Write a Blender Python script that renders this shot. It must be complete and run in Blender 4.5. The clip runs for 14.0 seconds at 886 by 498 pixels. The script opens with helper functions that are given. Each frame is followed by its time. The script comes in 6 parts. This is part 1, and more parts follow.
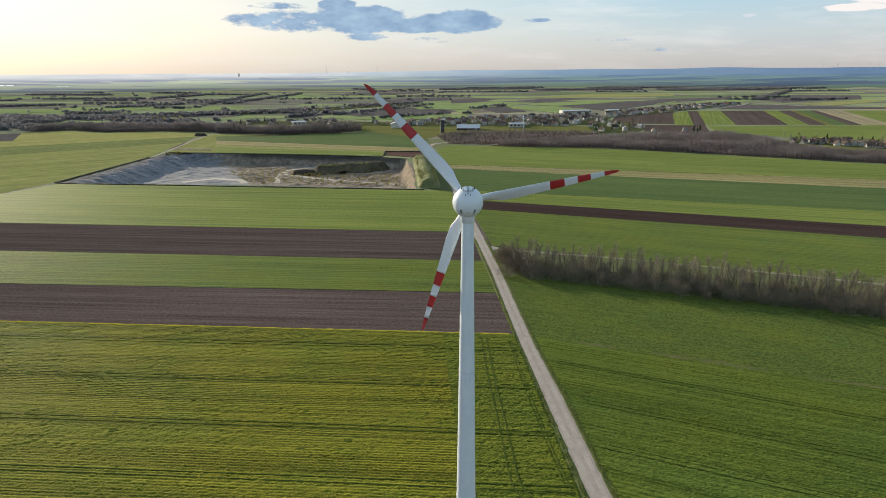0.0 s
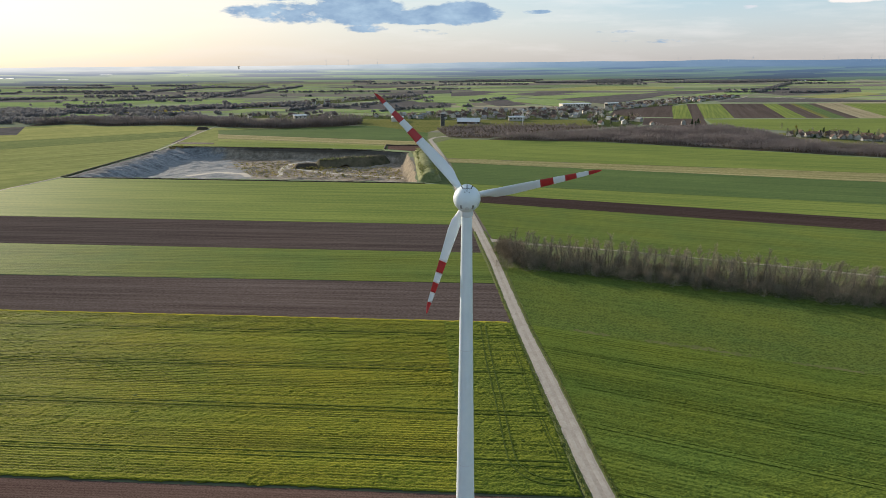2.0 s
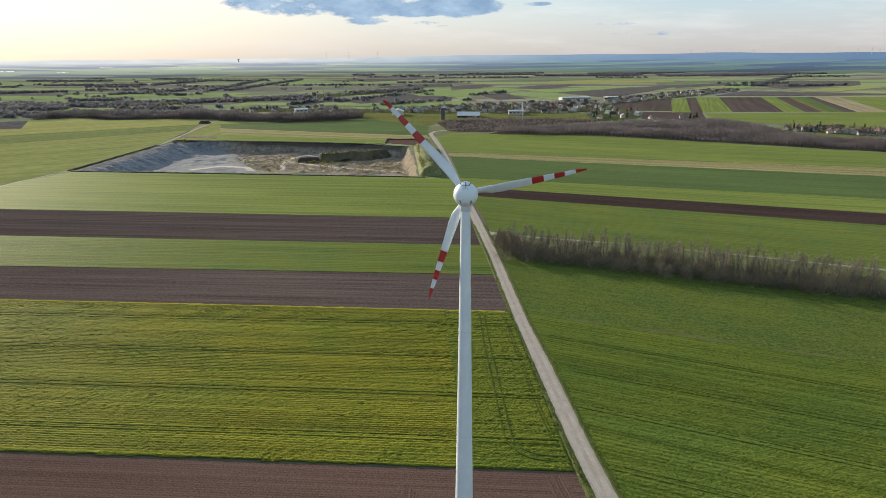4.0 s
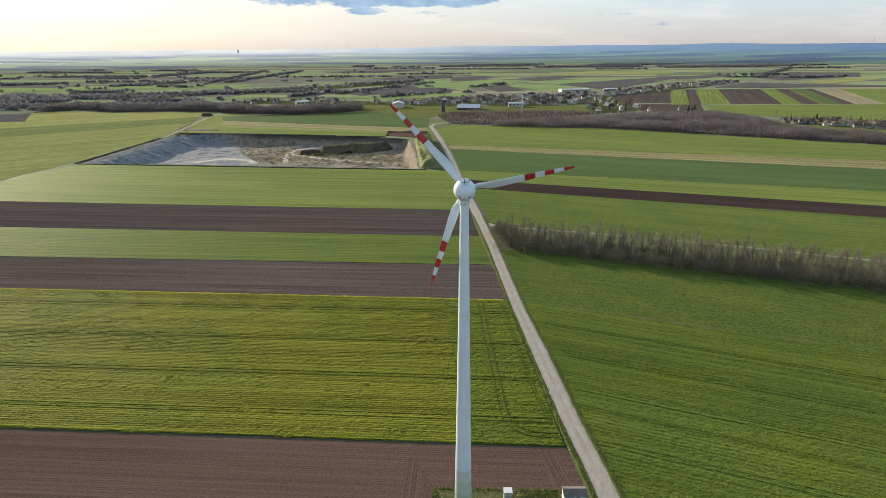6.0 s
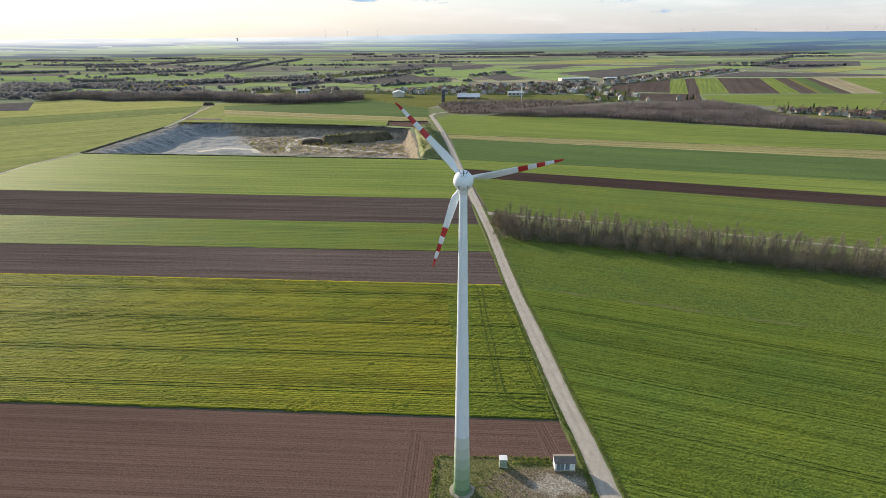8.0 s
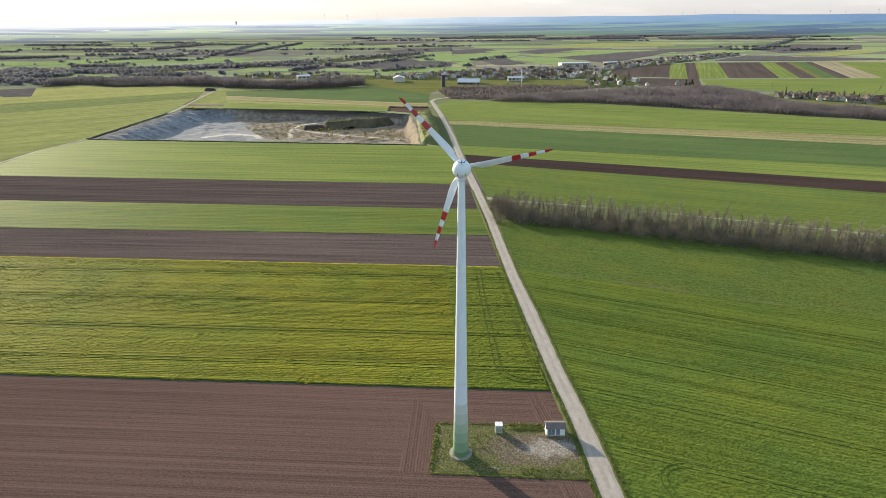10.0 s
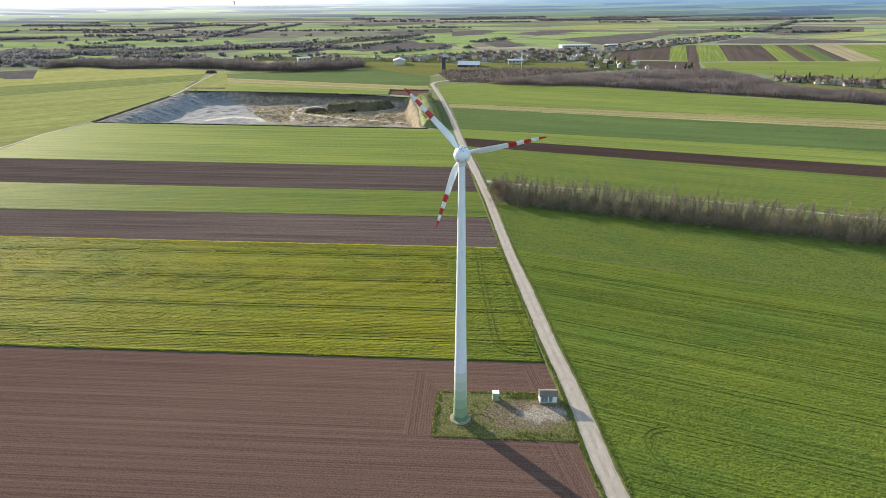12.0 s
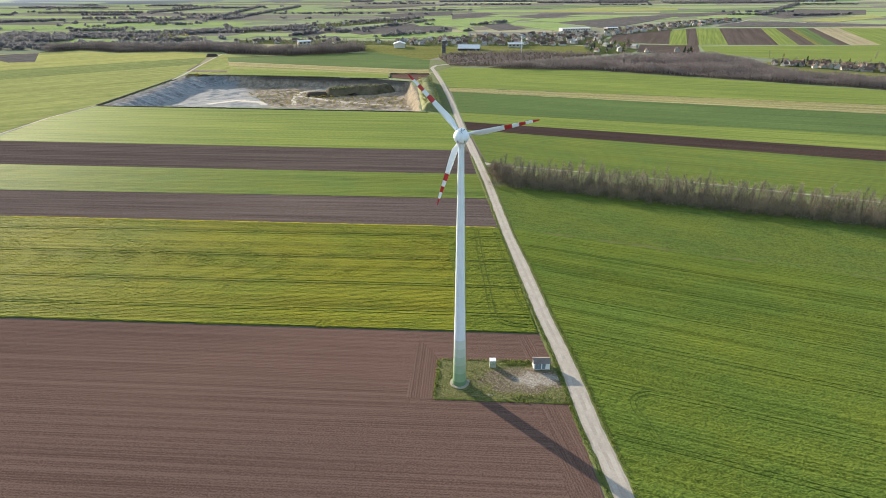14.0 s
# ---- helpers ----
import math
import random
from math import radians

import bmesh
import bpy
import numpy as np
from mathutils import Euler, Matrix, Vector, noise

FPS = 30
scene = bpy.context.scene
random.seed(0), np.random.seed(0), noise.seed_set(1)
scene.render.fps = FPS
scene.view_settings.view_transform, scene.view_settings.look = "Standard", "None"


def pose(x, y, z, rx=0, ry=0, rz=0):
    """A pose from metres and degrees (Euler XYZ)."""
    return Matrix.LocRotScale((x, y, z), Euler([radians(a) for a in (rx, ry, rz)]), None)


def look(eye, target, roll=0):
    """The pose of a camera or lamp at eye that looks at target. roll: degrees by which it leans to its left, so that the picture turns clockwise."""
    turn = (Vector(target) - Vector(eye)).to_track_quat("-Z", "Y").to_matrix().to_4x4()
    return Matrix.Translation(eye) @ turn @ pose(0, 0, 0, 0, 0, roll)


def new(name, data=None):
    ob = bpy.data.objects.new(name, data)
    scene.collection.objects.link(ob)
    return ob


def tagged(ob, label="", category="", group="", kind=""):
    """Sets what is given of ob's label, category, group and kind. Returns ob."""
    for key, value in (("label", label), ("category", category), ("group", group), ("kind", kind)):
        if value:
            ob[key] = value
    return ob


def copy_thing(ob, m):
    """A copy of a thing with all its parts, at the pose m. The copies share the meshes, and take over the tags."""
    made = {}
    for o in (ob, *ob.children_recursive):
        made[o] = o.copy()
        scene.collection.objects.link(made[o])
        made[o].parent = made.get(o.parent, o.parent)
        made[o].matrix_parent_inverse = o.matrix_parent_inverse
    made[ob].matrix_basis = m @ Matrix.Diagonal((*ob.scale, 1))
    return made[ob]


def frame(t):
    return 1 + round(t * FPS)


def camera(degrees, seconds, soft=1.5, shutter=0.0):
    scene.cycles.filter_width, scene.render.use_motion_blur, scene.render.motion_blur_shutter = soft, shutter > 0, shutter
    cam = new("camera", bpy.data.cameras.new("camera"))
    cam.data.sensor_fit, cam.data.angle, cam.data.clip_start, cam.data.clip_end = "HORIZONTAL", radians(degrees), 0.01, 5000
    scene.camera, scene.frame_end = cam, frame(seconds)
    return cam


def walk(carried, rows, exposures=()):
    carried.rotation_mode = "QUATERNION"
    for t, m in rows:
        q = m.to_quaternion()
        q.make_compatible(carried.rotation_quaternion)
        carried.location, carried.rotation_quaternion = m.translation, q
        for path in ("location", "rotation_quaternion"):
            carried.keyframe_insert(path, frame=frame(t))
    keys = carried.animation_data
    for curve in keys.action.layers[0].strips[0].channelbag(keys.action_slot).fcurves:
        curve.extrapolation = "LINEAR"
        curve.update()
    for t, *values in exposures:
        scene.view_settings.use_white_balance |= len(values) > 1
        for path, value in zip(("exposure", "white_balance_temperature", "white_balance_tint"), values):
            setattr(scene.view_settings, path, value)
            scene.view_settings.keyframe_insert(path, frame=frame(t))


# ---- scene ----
cam = camera(74.47, 14.0, soft=0.65)
# seconds, x, y, z, yaw, pitch, roll
ROWS = [
    (0.0, -7.39, -72.96, 92.05, -3.38, -16.96, 0.37),
    (0.5, -7.51, -75.21, 92.64, -3.36, -17.12, 0.37),
    (1.0, -7.71, -77.45, 93.33, -3.37, -17.33, 0.36),
    (1.5, -8.01, -79.75, 93.99, -3.37, -17.51, 0.38),
    (2.0, -8.16, -82.04, 94.59, -3.38, -17.67, 0.41),
    (2.5, -8.32, -84.30, 95.23, -3.37, -17.84, 0.43),
    (3.0, -8.51, -86.55, 95.87, -3.38, -18.00, 0.43),
    (5.5, -9.36, -98.16, 99.23, -3.34, -18.94, 0.38),
    (6.0, -9.55, -100.62, 100.06, -3.36, -19.17, 0.44),
    (6.5, -9.70, -103.16, 100.73, -3.35, -19.41, 0.46),
    (7.0, -9.89, -105.64, 101.46, -3.35, -19.67, 0.44),
    (7.5, -10.06, -108.17, 102.15, -3.35, -19.95, 0.41),
    (8.0, -10.28, -110.68, 102.88, -3.36, -20.27, 0.40),
    (10.5, -11.06, -124.14, 107.14, -3.34, -22.16, 0.48),
    (11.0, -11.38, -126.68, 108.02, -3.34, -22.59, 0.43),
    (11.5, -11.63, -129.29, 108.89, -3.34, -23.04, 0.39),
    (12.0, -11.84, -131.88, 109.68, -3.33, -23.45, 0.38),
    (12.5, -12.01, -134.46, 110.42, -3.33, -23.87, 0.34),
    (13.0, -12.21, -137.19, 111.02, -3.34, -24.30, 0.35),
    (13.5, -12.42, -140.06, 111.58, -3.34, -24.72, 0.36),
    (14.0, -12.67, -143.06, 111.92, -3.33, -24.97, 0.34),
]
walk(cam, [(t, pose(x, y, z, 90 + pitch, roll, yaw)) for t, x, y, z, yaw, pitch, roll in ROWS],
     exposures=[(0.0, 0.59, 6400, 10), (3.0, 0.65, 6400, 10), (6.5, 0.81, 6400, 10), (8.0, 0.95, 6400, 10), (11.0, 1.21, 6400, 10), (14.0, 1.35, 6400, 10)])

# ---- daylight: low evening sun ahead and to the left ----
SUN_AZ, SUN_EL = radians(-38.5), radians(14.0)
SUN_DIR = Vector((math.sin(SUN_AZ) * math.cos(SUN_EL), math.cos(SUN_AZ) * math.cos(SUN_EL), math.sin(SUN_EL)))


def nd(tree, kind, **sets):
    n = tree.nodes.new(kind)
    for k, val in sets.items():
        if k in n.inputs:
            n.inputs[k].default_value = val
    return n


def ramp(tree, fac, stops, mode="LINEAR"):
    n = tree.nodes.new("ShaderNodeValToRGB")
    n.color_ramp.interpolation = mode
    els = n.color_ramp.elements
    while len(els) < len(stops):
        els.new(0.5)
    for e, (p, c) in zip(els, stops):
        e.position = p
        e.color = (*c, 1) if len(c) == 3 else c
    tree.links.new(fac, n.inputs[0])
    return n.outputs[0]


def mathn(tree, op, a, b=0.0, c=0.0, clamp=False):
    n = tree.nodes.new("ShaderNodeMath")
    n.operation, n.use_clamp = op, clamp
    for i, val in enumerate((a, b, c)):
        if hasattr(val, "node"):
            tree.links.new(val, n.inputs[i])
        else:
            n.inputs[i].default_value = val
    return n.outputs[0]


def mixc(tree, fac, a, b, blend="MIX"):
    n = tree.nodes.new("ShaderNodeMix")
    n.data_type, n.blend_type = "RGBA", blend
    for slot, val in ((0, fac), (6, a), (7, b)):
        if hasattr(val, "node"):
            tree.links.new(val, n.inputs[slot])
        elif slot == 0:
            n.inputs[0].default_value = val
        else:
            n.inputs[slot].default_value = (*val, 1)
    return n.outputs[2]


def noisen(tree, vec, scale, detail=4.0, rough=0.6, stretch=None):
    if stretch is not None:
        m = nd(tree, "ShaderNodeMapping")
        m.inputs["Scale"].default_value = stretch
        tree.links.new(vec, m.inputs[0])
        vec = m.outputs[0]
    n = nd(tree, "ShaderNodeTexNoise", Scale=scale, Detail=detail, Roughness=rough)
    tree.links.new(vec, n.inputs["Vector"])
    return n.outputs["Fac"]


world = bpy.data.worlds.new("evening_sky")
scene.world = world
world.use_nodes = True
wt = world.node_tree
wt.nodes.clear()
sky = wt.nodes.new("ShaderNodeTexSky")
sky.sky_type, sky.sun_disc = "NISHITA", False
sky.sun_elevation, sky.sun_rotation = SUN_EL, SUN_AZ
sky.altitude, sky.air_density, sky.dust_density, sky.ozone_density = 200, 1.0, 0.7, 1.2
coord = wt.nodes.new("ShaderNodeTexCoord").outputs["Generated"]
sep = wt.nodes.new("ShaderNodeSeparateXYZ")
wt.links.new(coord, sep.inputs[0])
az = mathn(wt, "ARCTAN2", sep.outputs[0], sep.outputs[1])
el = mathn(wt, "ARCSINE", sep.outputs[2])
flat = wt.nodes.new("ShaderNodeCombineXYZ")
wt.links.new(az, flat.inputs[0])
wt.links.new(el, flat.inputs[1])
# milky haze low over the plain: cream at the horizon, pale blue above, thinning upwards
warmth = mathn(wt, "COSINE", mathn(wt, "SUBTRACT", az, -0.67))
high = ramp(wt, el, [(0.0, (0, 0, 0)), (0.03, (0.22, 0.22, 0.22)), (0.10, (0.85, 0.85, 0.85)), (0.2, (1, 1, 1))])
clear = mixc(wt, high, (4.9, 4.6, 4.4), (3.15, 4.75, 5.7))
glow = ramp(wt, warmth, [(0.45, (0, 0, 0)), (0.80, (0.45, 0.45, 0.45)), (0.98, (1, 1, 1))])
clear = mixc(wt, glow, clear, (6.4, 5.9, 5.2))
low = ramp(wt, el, [(0.0, (0.92, 0.92, 0.92)), (0.12, (0.80, 0.80, 0.80)), (0.35, (0.40, 0.40, 0.40)), (1.0, (0.20, 0.20, 0.20))])
skycol = mixc(wt, low, sky.outputs[0], clear)
# thin veil of high cloud
veil = ramp(wt, noisen(wt, flat.outputs[0], 5.0, 6, 0.6, (1.0, 7.0, 1.0)), [(0.48, (0, 0, 0)), (0.78, (1, 1, 1))])
skycol = mixc(wt, mathn(wt, "MULTIPLY", veil, 0.40), skycol, (7.4, 7.0, 6.7))
CLOUDS = [  # azimuth, elevation, half width, half height (radians), weight
    (0.085, 0.076, 0.088, 0.019, 1.0), (0.02, 0.070, 0.08, 0.013, 1.0), (-0.075, 0.080, 0.085, 0.024, 1.0), (-0.105, 0.100, 0.035, 0.012, 1.0), (-0.17, 0.076, 0.11, 0.019, 0.78), (-0.20, 0.098, 0.06, 0.007, 0.7),
    (-0.09, 0.116, 0.16, 0.010, 0.9), (0.205, 0.076, 0.03, 0.004, 0.6), (-0.06, 0.053, 0.05, 0.007, 0.7), (0.03, 0.050, 0.03, 0.004, 0.6), (0.06, 0.045, 0.02, 0.003, 0.55),
    (0.70, 0.090, 0.075, 0.012, 1.0), (0.64, 0.078, 0.05, 0.006, 0.8), (0.40, 0.030, 0.12, 0.004, 0.5), (0.33, 0.045, 0.05, 0.003, 0.45), (0.75, 0.045, 0.10, 0.008, 0.5), (0.50, 0.073, 0.03, 0.004, 0.4),
    (1.6, 0.2, 0.4, 0.05, 0.8), (-1.6, 0.16, 0.5, 0.05, 0.8), (2.8, 0.22, 0.6, 0.07, 0.8)]
edge = noisen(wt, flat.outputs[0], 16.0, 8, 0.66, (1.0, 2.6, 1.0))
cover, shade = None, None
for ca, ce, cw, ch, wgt in CLOUDS:
    da = mathn(wt, "DIVIDE", mathn(wt, "SUBTRACT", az, ca), cw)
    de = mathn(wt, "DIVIDE", mathn(wt, "SUBTRACT", el, ce), ch)
    d2 = mathn(wt, "ADD", mathn(wt, "MULTIPLY", da, da), mathn(wt, "MULTIPLY", de, de))
    one = mathn(wt, "MULTIPLY", mathn(wt, "SUBTRACT", 1.35, d2, clamp=True), wgt)
    cover = one if cover is None else mathn(wt, "MAXIMUM", cover, one)
cloud = ramp(wt, mathn(wt, "ADD", mathn(wt, "MULTIPLY", cover, 0.5), mathn(wt, "MULTIPLY", edge, 1.0)), [(0.74, (0, 0, 0)), (0.86, (1, 1, 1))])
lump = noisen(wt, flat.outputs[0], 20.0, 5, 0.6, (1.0, 2.2, 1.0))
body = mixc(wt, ramp(wt, lump, [(0.35, (0, 0, 0)), (0.7, (1, 1, 1))]), (1.7, 2.6, 3.9), (3.0, 4.1, 5.2))
side = ramp(wt, az, [(0.40, (0, 0, 0)), (0.60, (1, 1, 1))])
body = mixc(wt, side, body, (7.0, 6.5, 6.2))
dim = ramp(wt, el, [(0.0, (0.78, 0.79, 0.81)), (0.02, (0.89, 0.89, 0.90)), (0.055, (1, 1, 1))])
skycol = mixc(wt, 1.0, skycol, dim, "MULTIPLY")     # denser haze just over the horizon
skycol = mixc(wt, mathn(wt, "MULTIPLY", cloud, 0.96), skycol, body)
bg = nd(wt, "ShaderNodeBackground", Strength=0.095)
wt.links.new(skycol, bg.inputs[0])
wout = wt.nodes.new("ShaderNodeOutputWorld")
wt.links.new(bg.outputs[0], wout.inputs[0])

sun_data = bpy.data.lights.new("sun", "SUN")
sun_data.energy, sun_data.angle, sun_data.color = 4.3, radians(0.6), (1.0, 0.86, 0.66)
sun = new("sun", sun_data)
sun.matrix_world = look(SUN_DIR * 300, (0, 0, 0))


# ---- materials ----
def material(name, rough=0.8, metallic=0.0, spec=0.3):
    m = bpy.data.materials.new(name)
    m.use_nodes = True
    t = m.node_tree
    b = t.nodes["Principled BSDF"]
    b.inputs["Roughness"].default_value = rough
    b.inputs["Metallic"].default_value = metallic
    b.inputs["Specular IOR Level"].default_value = spec
    return m, t, b


def bump(t, b, height, strength, dist):
    n = nd(t, "ShaderNodeBump", Strength=strength, Distance=dist)
    t.links.new(height, n.inputs["Height"])
    t.links.new(n.outputs[0], b.inputs["Normal"])


def ocoord(t):
    return t.nodes.new("ShaderNodeTexCoord").outputs["Object"]


def crop(name, dark, mid, light, row=1.5, clump=0.5, streak=1.0, rough=0.75, bstr=0.6, bdist=0.15, spec=0.01, rowmix=0.10, smix=0.38, fuzz=0.0, even=False, patchy=False, furrow=0.0, deep=0.15, tint=(1.0, 0.95, 0.72)):
    """Sown field: long streaks along the rows (local x), clumps, seed rows and a slow change of vigour."""
    m, t, b = material(name, rough, 0, spec)
    v = ocoord(t)
    slow = noisen(t, v, 0.012, 3, 0.5, (0.5, 1.0, 1.0))
    st = noisen(t, v, 0.45 * streak, 4, 0.65, (0.02, 1.0, 1.0))
    fine = noisen(t, v, clump, 2.0 if even else 4, 0.5 if even else 0.7, (0.75, 1.0, 1.0) if even else (0.6, 1.0, 1.0))
    drill = noisen(t, v, 0.6 / row, 3, 0.6, (0.006, 1.0, 1.0))      # long uneven drill lines
    h = mathn(t, "ADD", mathn(t, "MULTIPLY", fine, 1.0 - rowmix), mathn(t, "MULTIPLY", drill, rowmix))
    if furrow:  # even furrows, deeper and shallower along the field
        wave = nd(t, "ShaderNodeTexWave", Scale=0.314 / furrow, Distortion=0.6, Detail=2.0)
        wave.bands_direction = "Y"
        wave.inputs["Detail Scale"].default_value = 0.8
        t.links.new(v, wave.inputs["Vector"])
        depth = ramp(t, noisen(t, v, 0.09, 3, 0.6, (0.25, 1.0, 1.0)), [(0.35, (0.15,) * 3), (0.65, (1, 1, 1))])
        h = mathn(t, "ADD", h, mathn(t, "MULTIPLY", mathn(t, "MULTIPLY", mathn(t, "SUBTRACT", wave.outputs["Fac"], 0.5), deep), depth))
    h2 = mathn(t, "ADD", mathn(t, "MULTIPLY", h, 1.0 - smix), mathn(t, "MULTIPLY", st, smix))
    # tone follows the bump height: darker gaps and furrows also carry painted shading
    col = ramp(t, h2, [(0.40, dark), (0.50, mid), (0.60, light)])
    warm = ramp(t, slow, [(0.35, (0.90, 0.90, 0.89)), (0.65, (1.09, 1.06, 1.02))])
    col = mixc(t, 1.0, col, warm, "MULTIPLY")
    if patchy:  # patches of lusher and drier growth
        lush = ramp(t, noisen(t, v, 0.045, 3, 0.55, (0.6, 1.0, 1.0)), [(0.36, (0.88, 0.96, 1.02)), (0.50, (1, 1, 1)), (0.66, (1.10, 1.04, 0.94))])
        col = mixc(t, 1.0, col, lush, "MULTIPLY")
    t.links.new(col, b.inputs["Base Color"])
    bump(t, b, h, bstr, bdist)
    if fuzz:
        fuzzy(b, fuzz, tint)
    return m


def fuzzy(b, weight, tint=(1.0, 0.95, 0.72)):
    """Blades and stalks that catch low light at a flat angle; far off, a stand-in for haze."""
    b.inputs["Sheen Weight"].default_value = weight
    b.inputs["Sheen Roughness"].default_value = 0.45
    b.inputs["Sheen Tint"].default_value = (*tint, 1)


def plain(name, c1, c2, scale=2.0, rough=0.7, metallic=0.0, spec=0.4, bstr=0.0, bdist=0.02, big=0.15, rnd=0.0):
    m, t, b = material(name, rough, metallic, spec)
    v = ocoord(t)
    a = noisen(t, v, scale, 5, 0.65)
    g = noisen(t, v, scale * big, 3, 0.5)
    col = mixc(t, ramp(t, mathn(t, "ADD", mathn(t, "MULTIPLY", a, 0.55), mathn(t, "MULTIPLY", g, 0.45)), [(0.35, (0, 0, 0)), (0.65, (1, 1, 1))]), c1, c2)
    if rnd:
        info = t.nodes.new("ShaderNodeObjectInfo").outputs["Random"]
        col = mixc(t, 1.0, col, ramp(t, info, [(0.0, (1 - rnd,) * 3), (1.0, (1 + rnd, 1 + rnd * 0.9, 1 + rnd * 0.8))]), "MULTIPLY")
    t.links.new(col, b.inputs["Base Color"])
    if bstr:
        bump(t, b, a, bstr, bdist)
    return m


def leafy(name, c1, c2, scale=1.0, through_light=0.45, rnd=0.0, island=0.0, fuzz=0.0):
    """Thin twigs and leaves: part of the light passes through them."""
    m, t, b = material(name, 0.9, 0, 0.1)
    a = noisen(t, ocoord(t), scale, 4, 0.6)
    col = mixc(t, ramp(t, a, [(0.35, (0, 0, 0)), (0.65, (1, 1, 1))]), c1, c2)
    if rnd:
        info = t.nodes.new("ShaderNodeObjectInfo").outputs["Random"]
        col = mixc(t, 1.0, col, ramp(t, info, [(0.0, (1 - rnd,) * 3), (1.0, (1 + rnd, 1 + rnd * 0.9, 1 + rnd * 0.8))]), "MULTIPLY")
    if island:
        isl = t.nodes.new("ShaderNodeNewGeometry").outputs["Random Per Island"]
        col = mixc(t, 1.0, col, ramp(t, isl, [(0.0, (1 - island,) * 3), (1.0, (1 + island, 1 + island, 1 + island * 0.8))]), "MULTIPLY")
    t.links.new(col, b.inputs["Base Color"])
    if fuzz:
        fuzzy(b, fuzz, (0.9, 0.93, 1.0))
    tr = t.nodes.new("ShaderNodeBsdfTranslucent")
    t.links.new(col, tr.inputs[0])
    mx = nd(t, "ShaderNodeMixShader")
    mx.inputs[0].default_value = through_light
    t.links.new(b.outputs[0], mx.inputs[1])
    t.links.new(tr.outputs[0], mx.inputs[2])
    t.links.new(mx.outputs[0], t.nodes["Material Output"].inputs[0])
    return m


M = {}
M["yellow_crop"] = crop("rape_crop", (0.070, 0.078, 0.010), (0.152, 0.160, 0.018), (0.240, 0.244, 0.027), row=1.0, clump=2.6, streak=0.8, bstr=1.0, bdist=0.50, smix=0.10, rowmix=0.55, even=True, patchy=True, fuzz=0.03, furrow=1.0, deep=0.20)
# dimmer copy of the crop: the weaker sun veil by the road is painted in
M["yellow_dimmed"] = crop("rape_crop_dimmed", (0.058, 0.076, 0.011), (0.116, 0.144, 0.019), (0.182, 0.208, 0.027), row=1.3, clump=2.1, streak=0.8, bstr=1.0, bdist=0.55, smix=0.12, rowmix=0.42, even=True, patchy=True, fuzz=0.03, furrow=1.3, deep=0.14)
M["green_crop"] = crop("young_wheat", (0.060, 0.084, 0.014), (0.101, 0.140, 0.025), (0.140, 0.186, 0.034), row=1.2, clump=2.3, streak=0.8, bstr=1.0, bdist=0.45, smix=0.12, rowmix=0.42, even=True, patchy=True, fuzz=0.008, furrow=1.5, deep=0.12)
M["mid_crop"] = crop("spring_wheat", (0.077, 0.104, 0.024), (0.118, 0.159, 0.036), (0.162, 0.208, 0.048), row=1.8, clump=1.6, streak=0.7, bstr=0.9, bdist=0.4, smix=0.3, rowmix=0.5, even=True, patchy=True, fuzz=0.012, furrow=2.4, deep=0.14)
M["plain_crop"] = crop("even_wheat", (0.064, 0.088, 0.019), (0.103, 0.141, 0.030), (0.138, 0.182, 0.039), row=1.3, clump=2.0, streak=0.5, bstr=0.9, bdist=0.6, smix=0.1, rowmix=0.22, even=True, patchy=True, fuzz=0.015)
M["bright_crop"] = crop("bright_wheat", (0.104, 0.152, 0.036), (0.160, 0.210, 0.048), (0.225, 0.258, 0.064), row=2.0, clump=0.7, streak=0.5, bstr=0.5, smix=0.5, fuzz=0.012, rowmix=0.35)
M["dark_crop"] = crop("dark_wheat", (0.056, 0.098, 0.034), (0.085, 0.134, 0.043), (0.120, 0.168, 0.056), row=2.0, clump=0.7, streak=0.45, bstr=0.5, smix=0.4, fuzz=0.012, rowmix=0.35)
M["olive_crop"] = crop("thin_wheat", (0.120, 0.152, 0.036), (0.170, 0.202, 0.050), (0.230, 0.245, 0.075), row=3.0, clump=0.12, streak=0.1, bstr=0.2, spec=0.0, fuzz=0.08, smix=0.5)
M["west_crop"] = crop("sunny_wheat", (0.085, 0.120, 0.036), (0.120, 0.160, 0.047), (0.165, 0.200, 0.066), row=3.0, clump=0.15, streak=0.15, bstr=0.4, spec=0.0, fuzz=0.06)
M["soil"] = crop("tilled_soil", (0.084, 0.053, 0.045), (0.122, 0.079, 0.067), (0.162, 0.109, 0.094), row=0.8, clump=3.0, streak=1.8, rough=0.9, bstr=0.5, bdist=0.07, spec=0.0, rowmix=0.4, smix=0.12, even=True, furrow=0.78, deep=0.11)
# greyer copy of the tilled soil, its greyness is haze put into the colour
M["grey_soil"] = crop("hazed_tilled_soil", (0.066, 0.049, 0.046), (0.110, 0.086, 0.080), (0.168, 0.137, 0.128), row=1.2, clump=1.5, streak=1.0, rough=0.9, bstr=0.5, bdist=0.06, spec=0.0, rowmix=0.2)
M["dark_soil"] = crop("damp_tilled_soil", (0.056, 0.043, 0.041), (0.092, 0.073, 0.069), (0.138, 0.113, 0.106), row=1.4, clump=1.2, streak=0.8, rough=0.9, bstr=0.6, bdist=0.08, spec=0.0, rowmix=0.4)
M["wet_soil"] = crop("dark_moist_soil", (0.038, 0.027, 0.025), (0.060, 0.043, 0.040), (0.088, 0.064, 0.059), row=1.2, clump=1.2, streak=0.8, rough=0.9, bstr=0.6, bdist=0.08, spec=0.0)
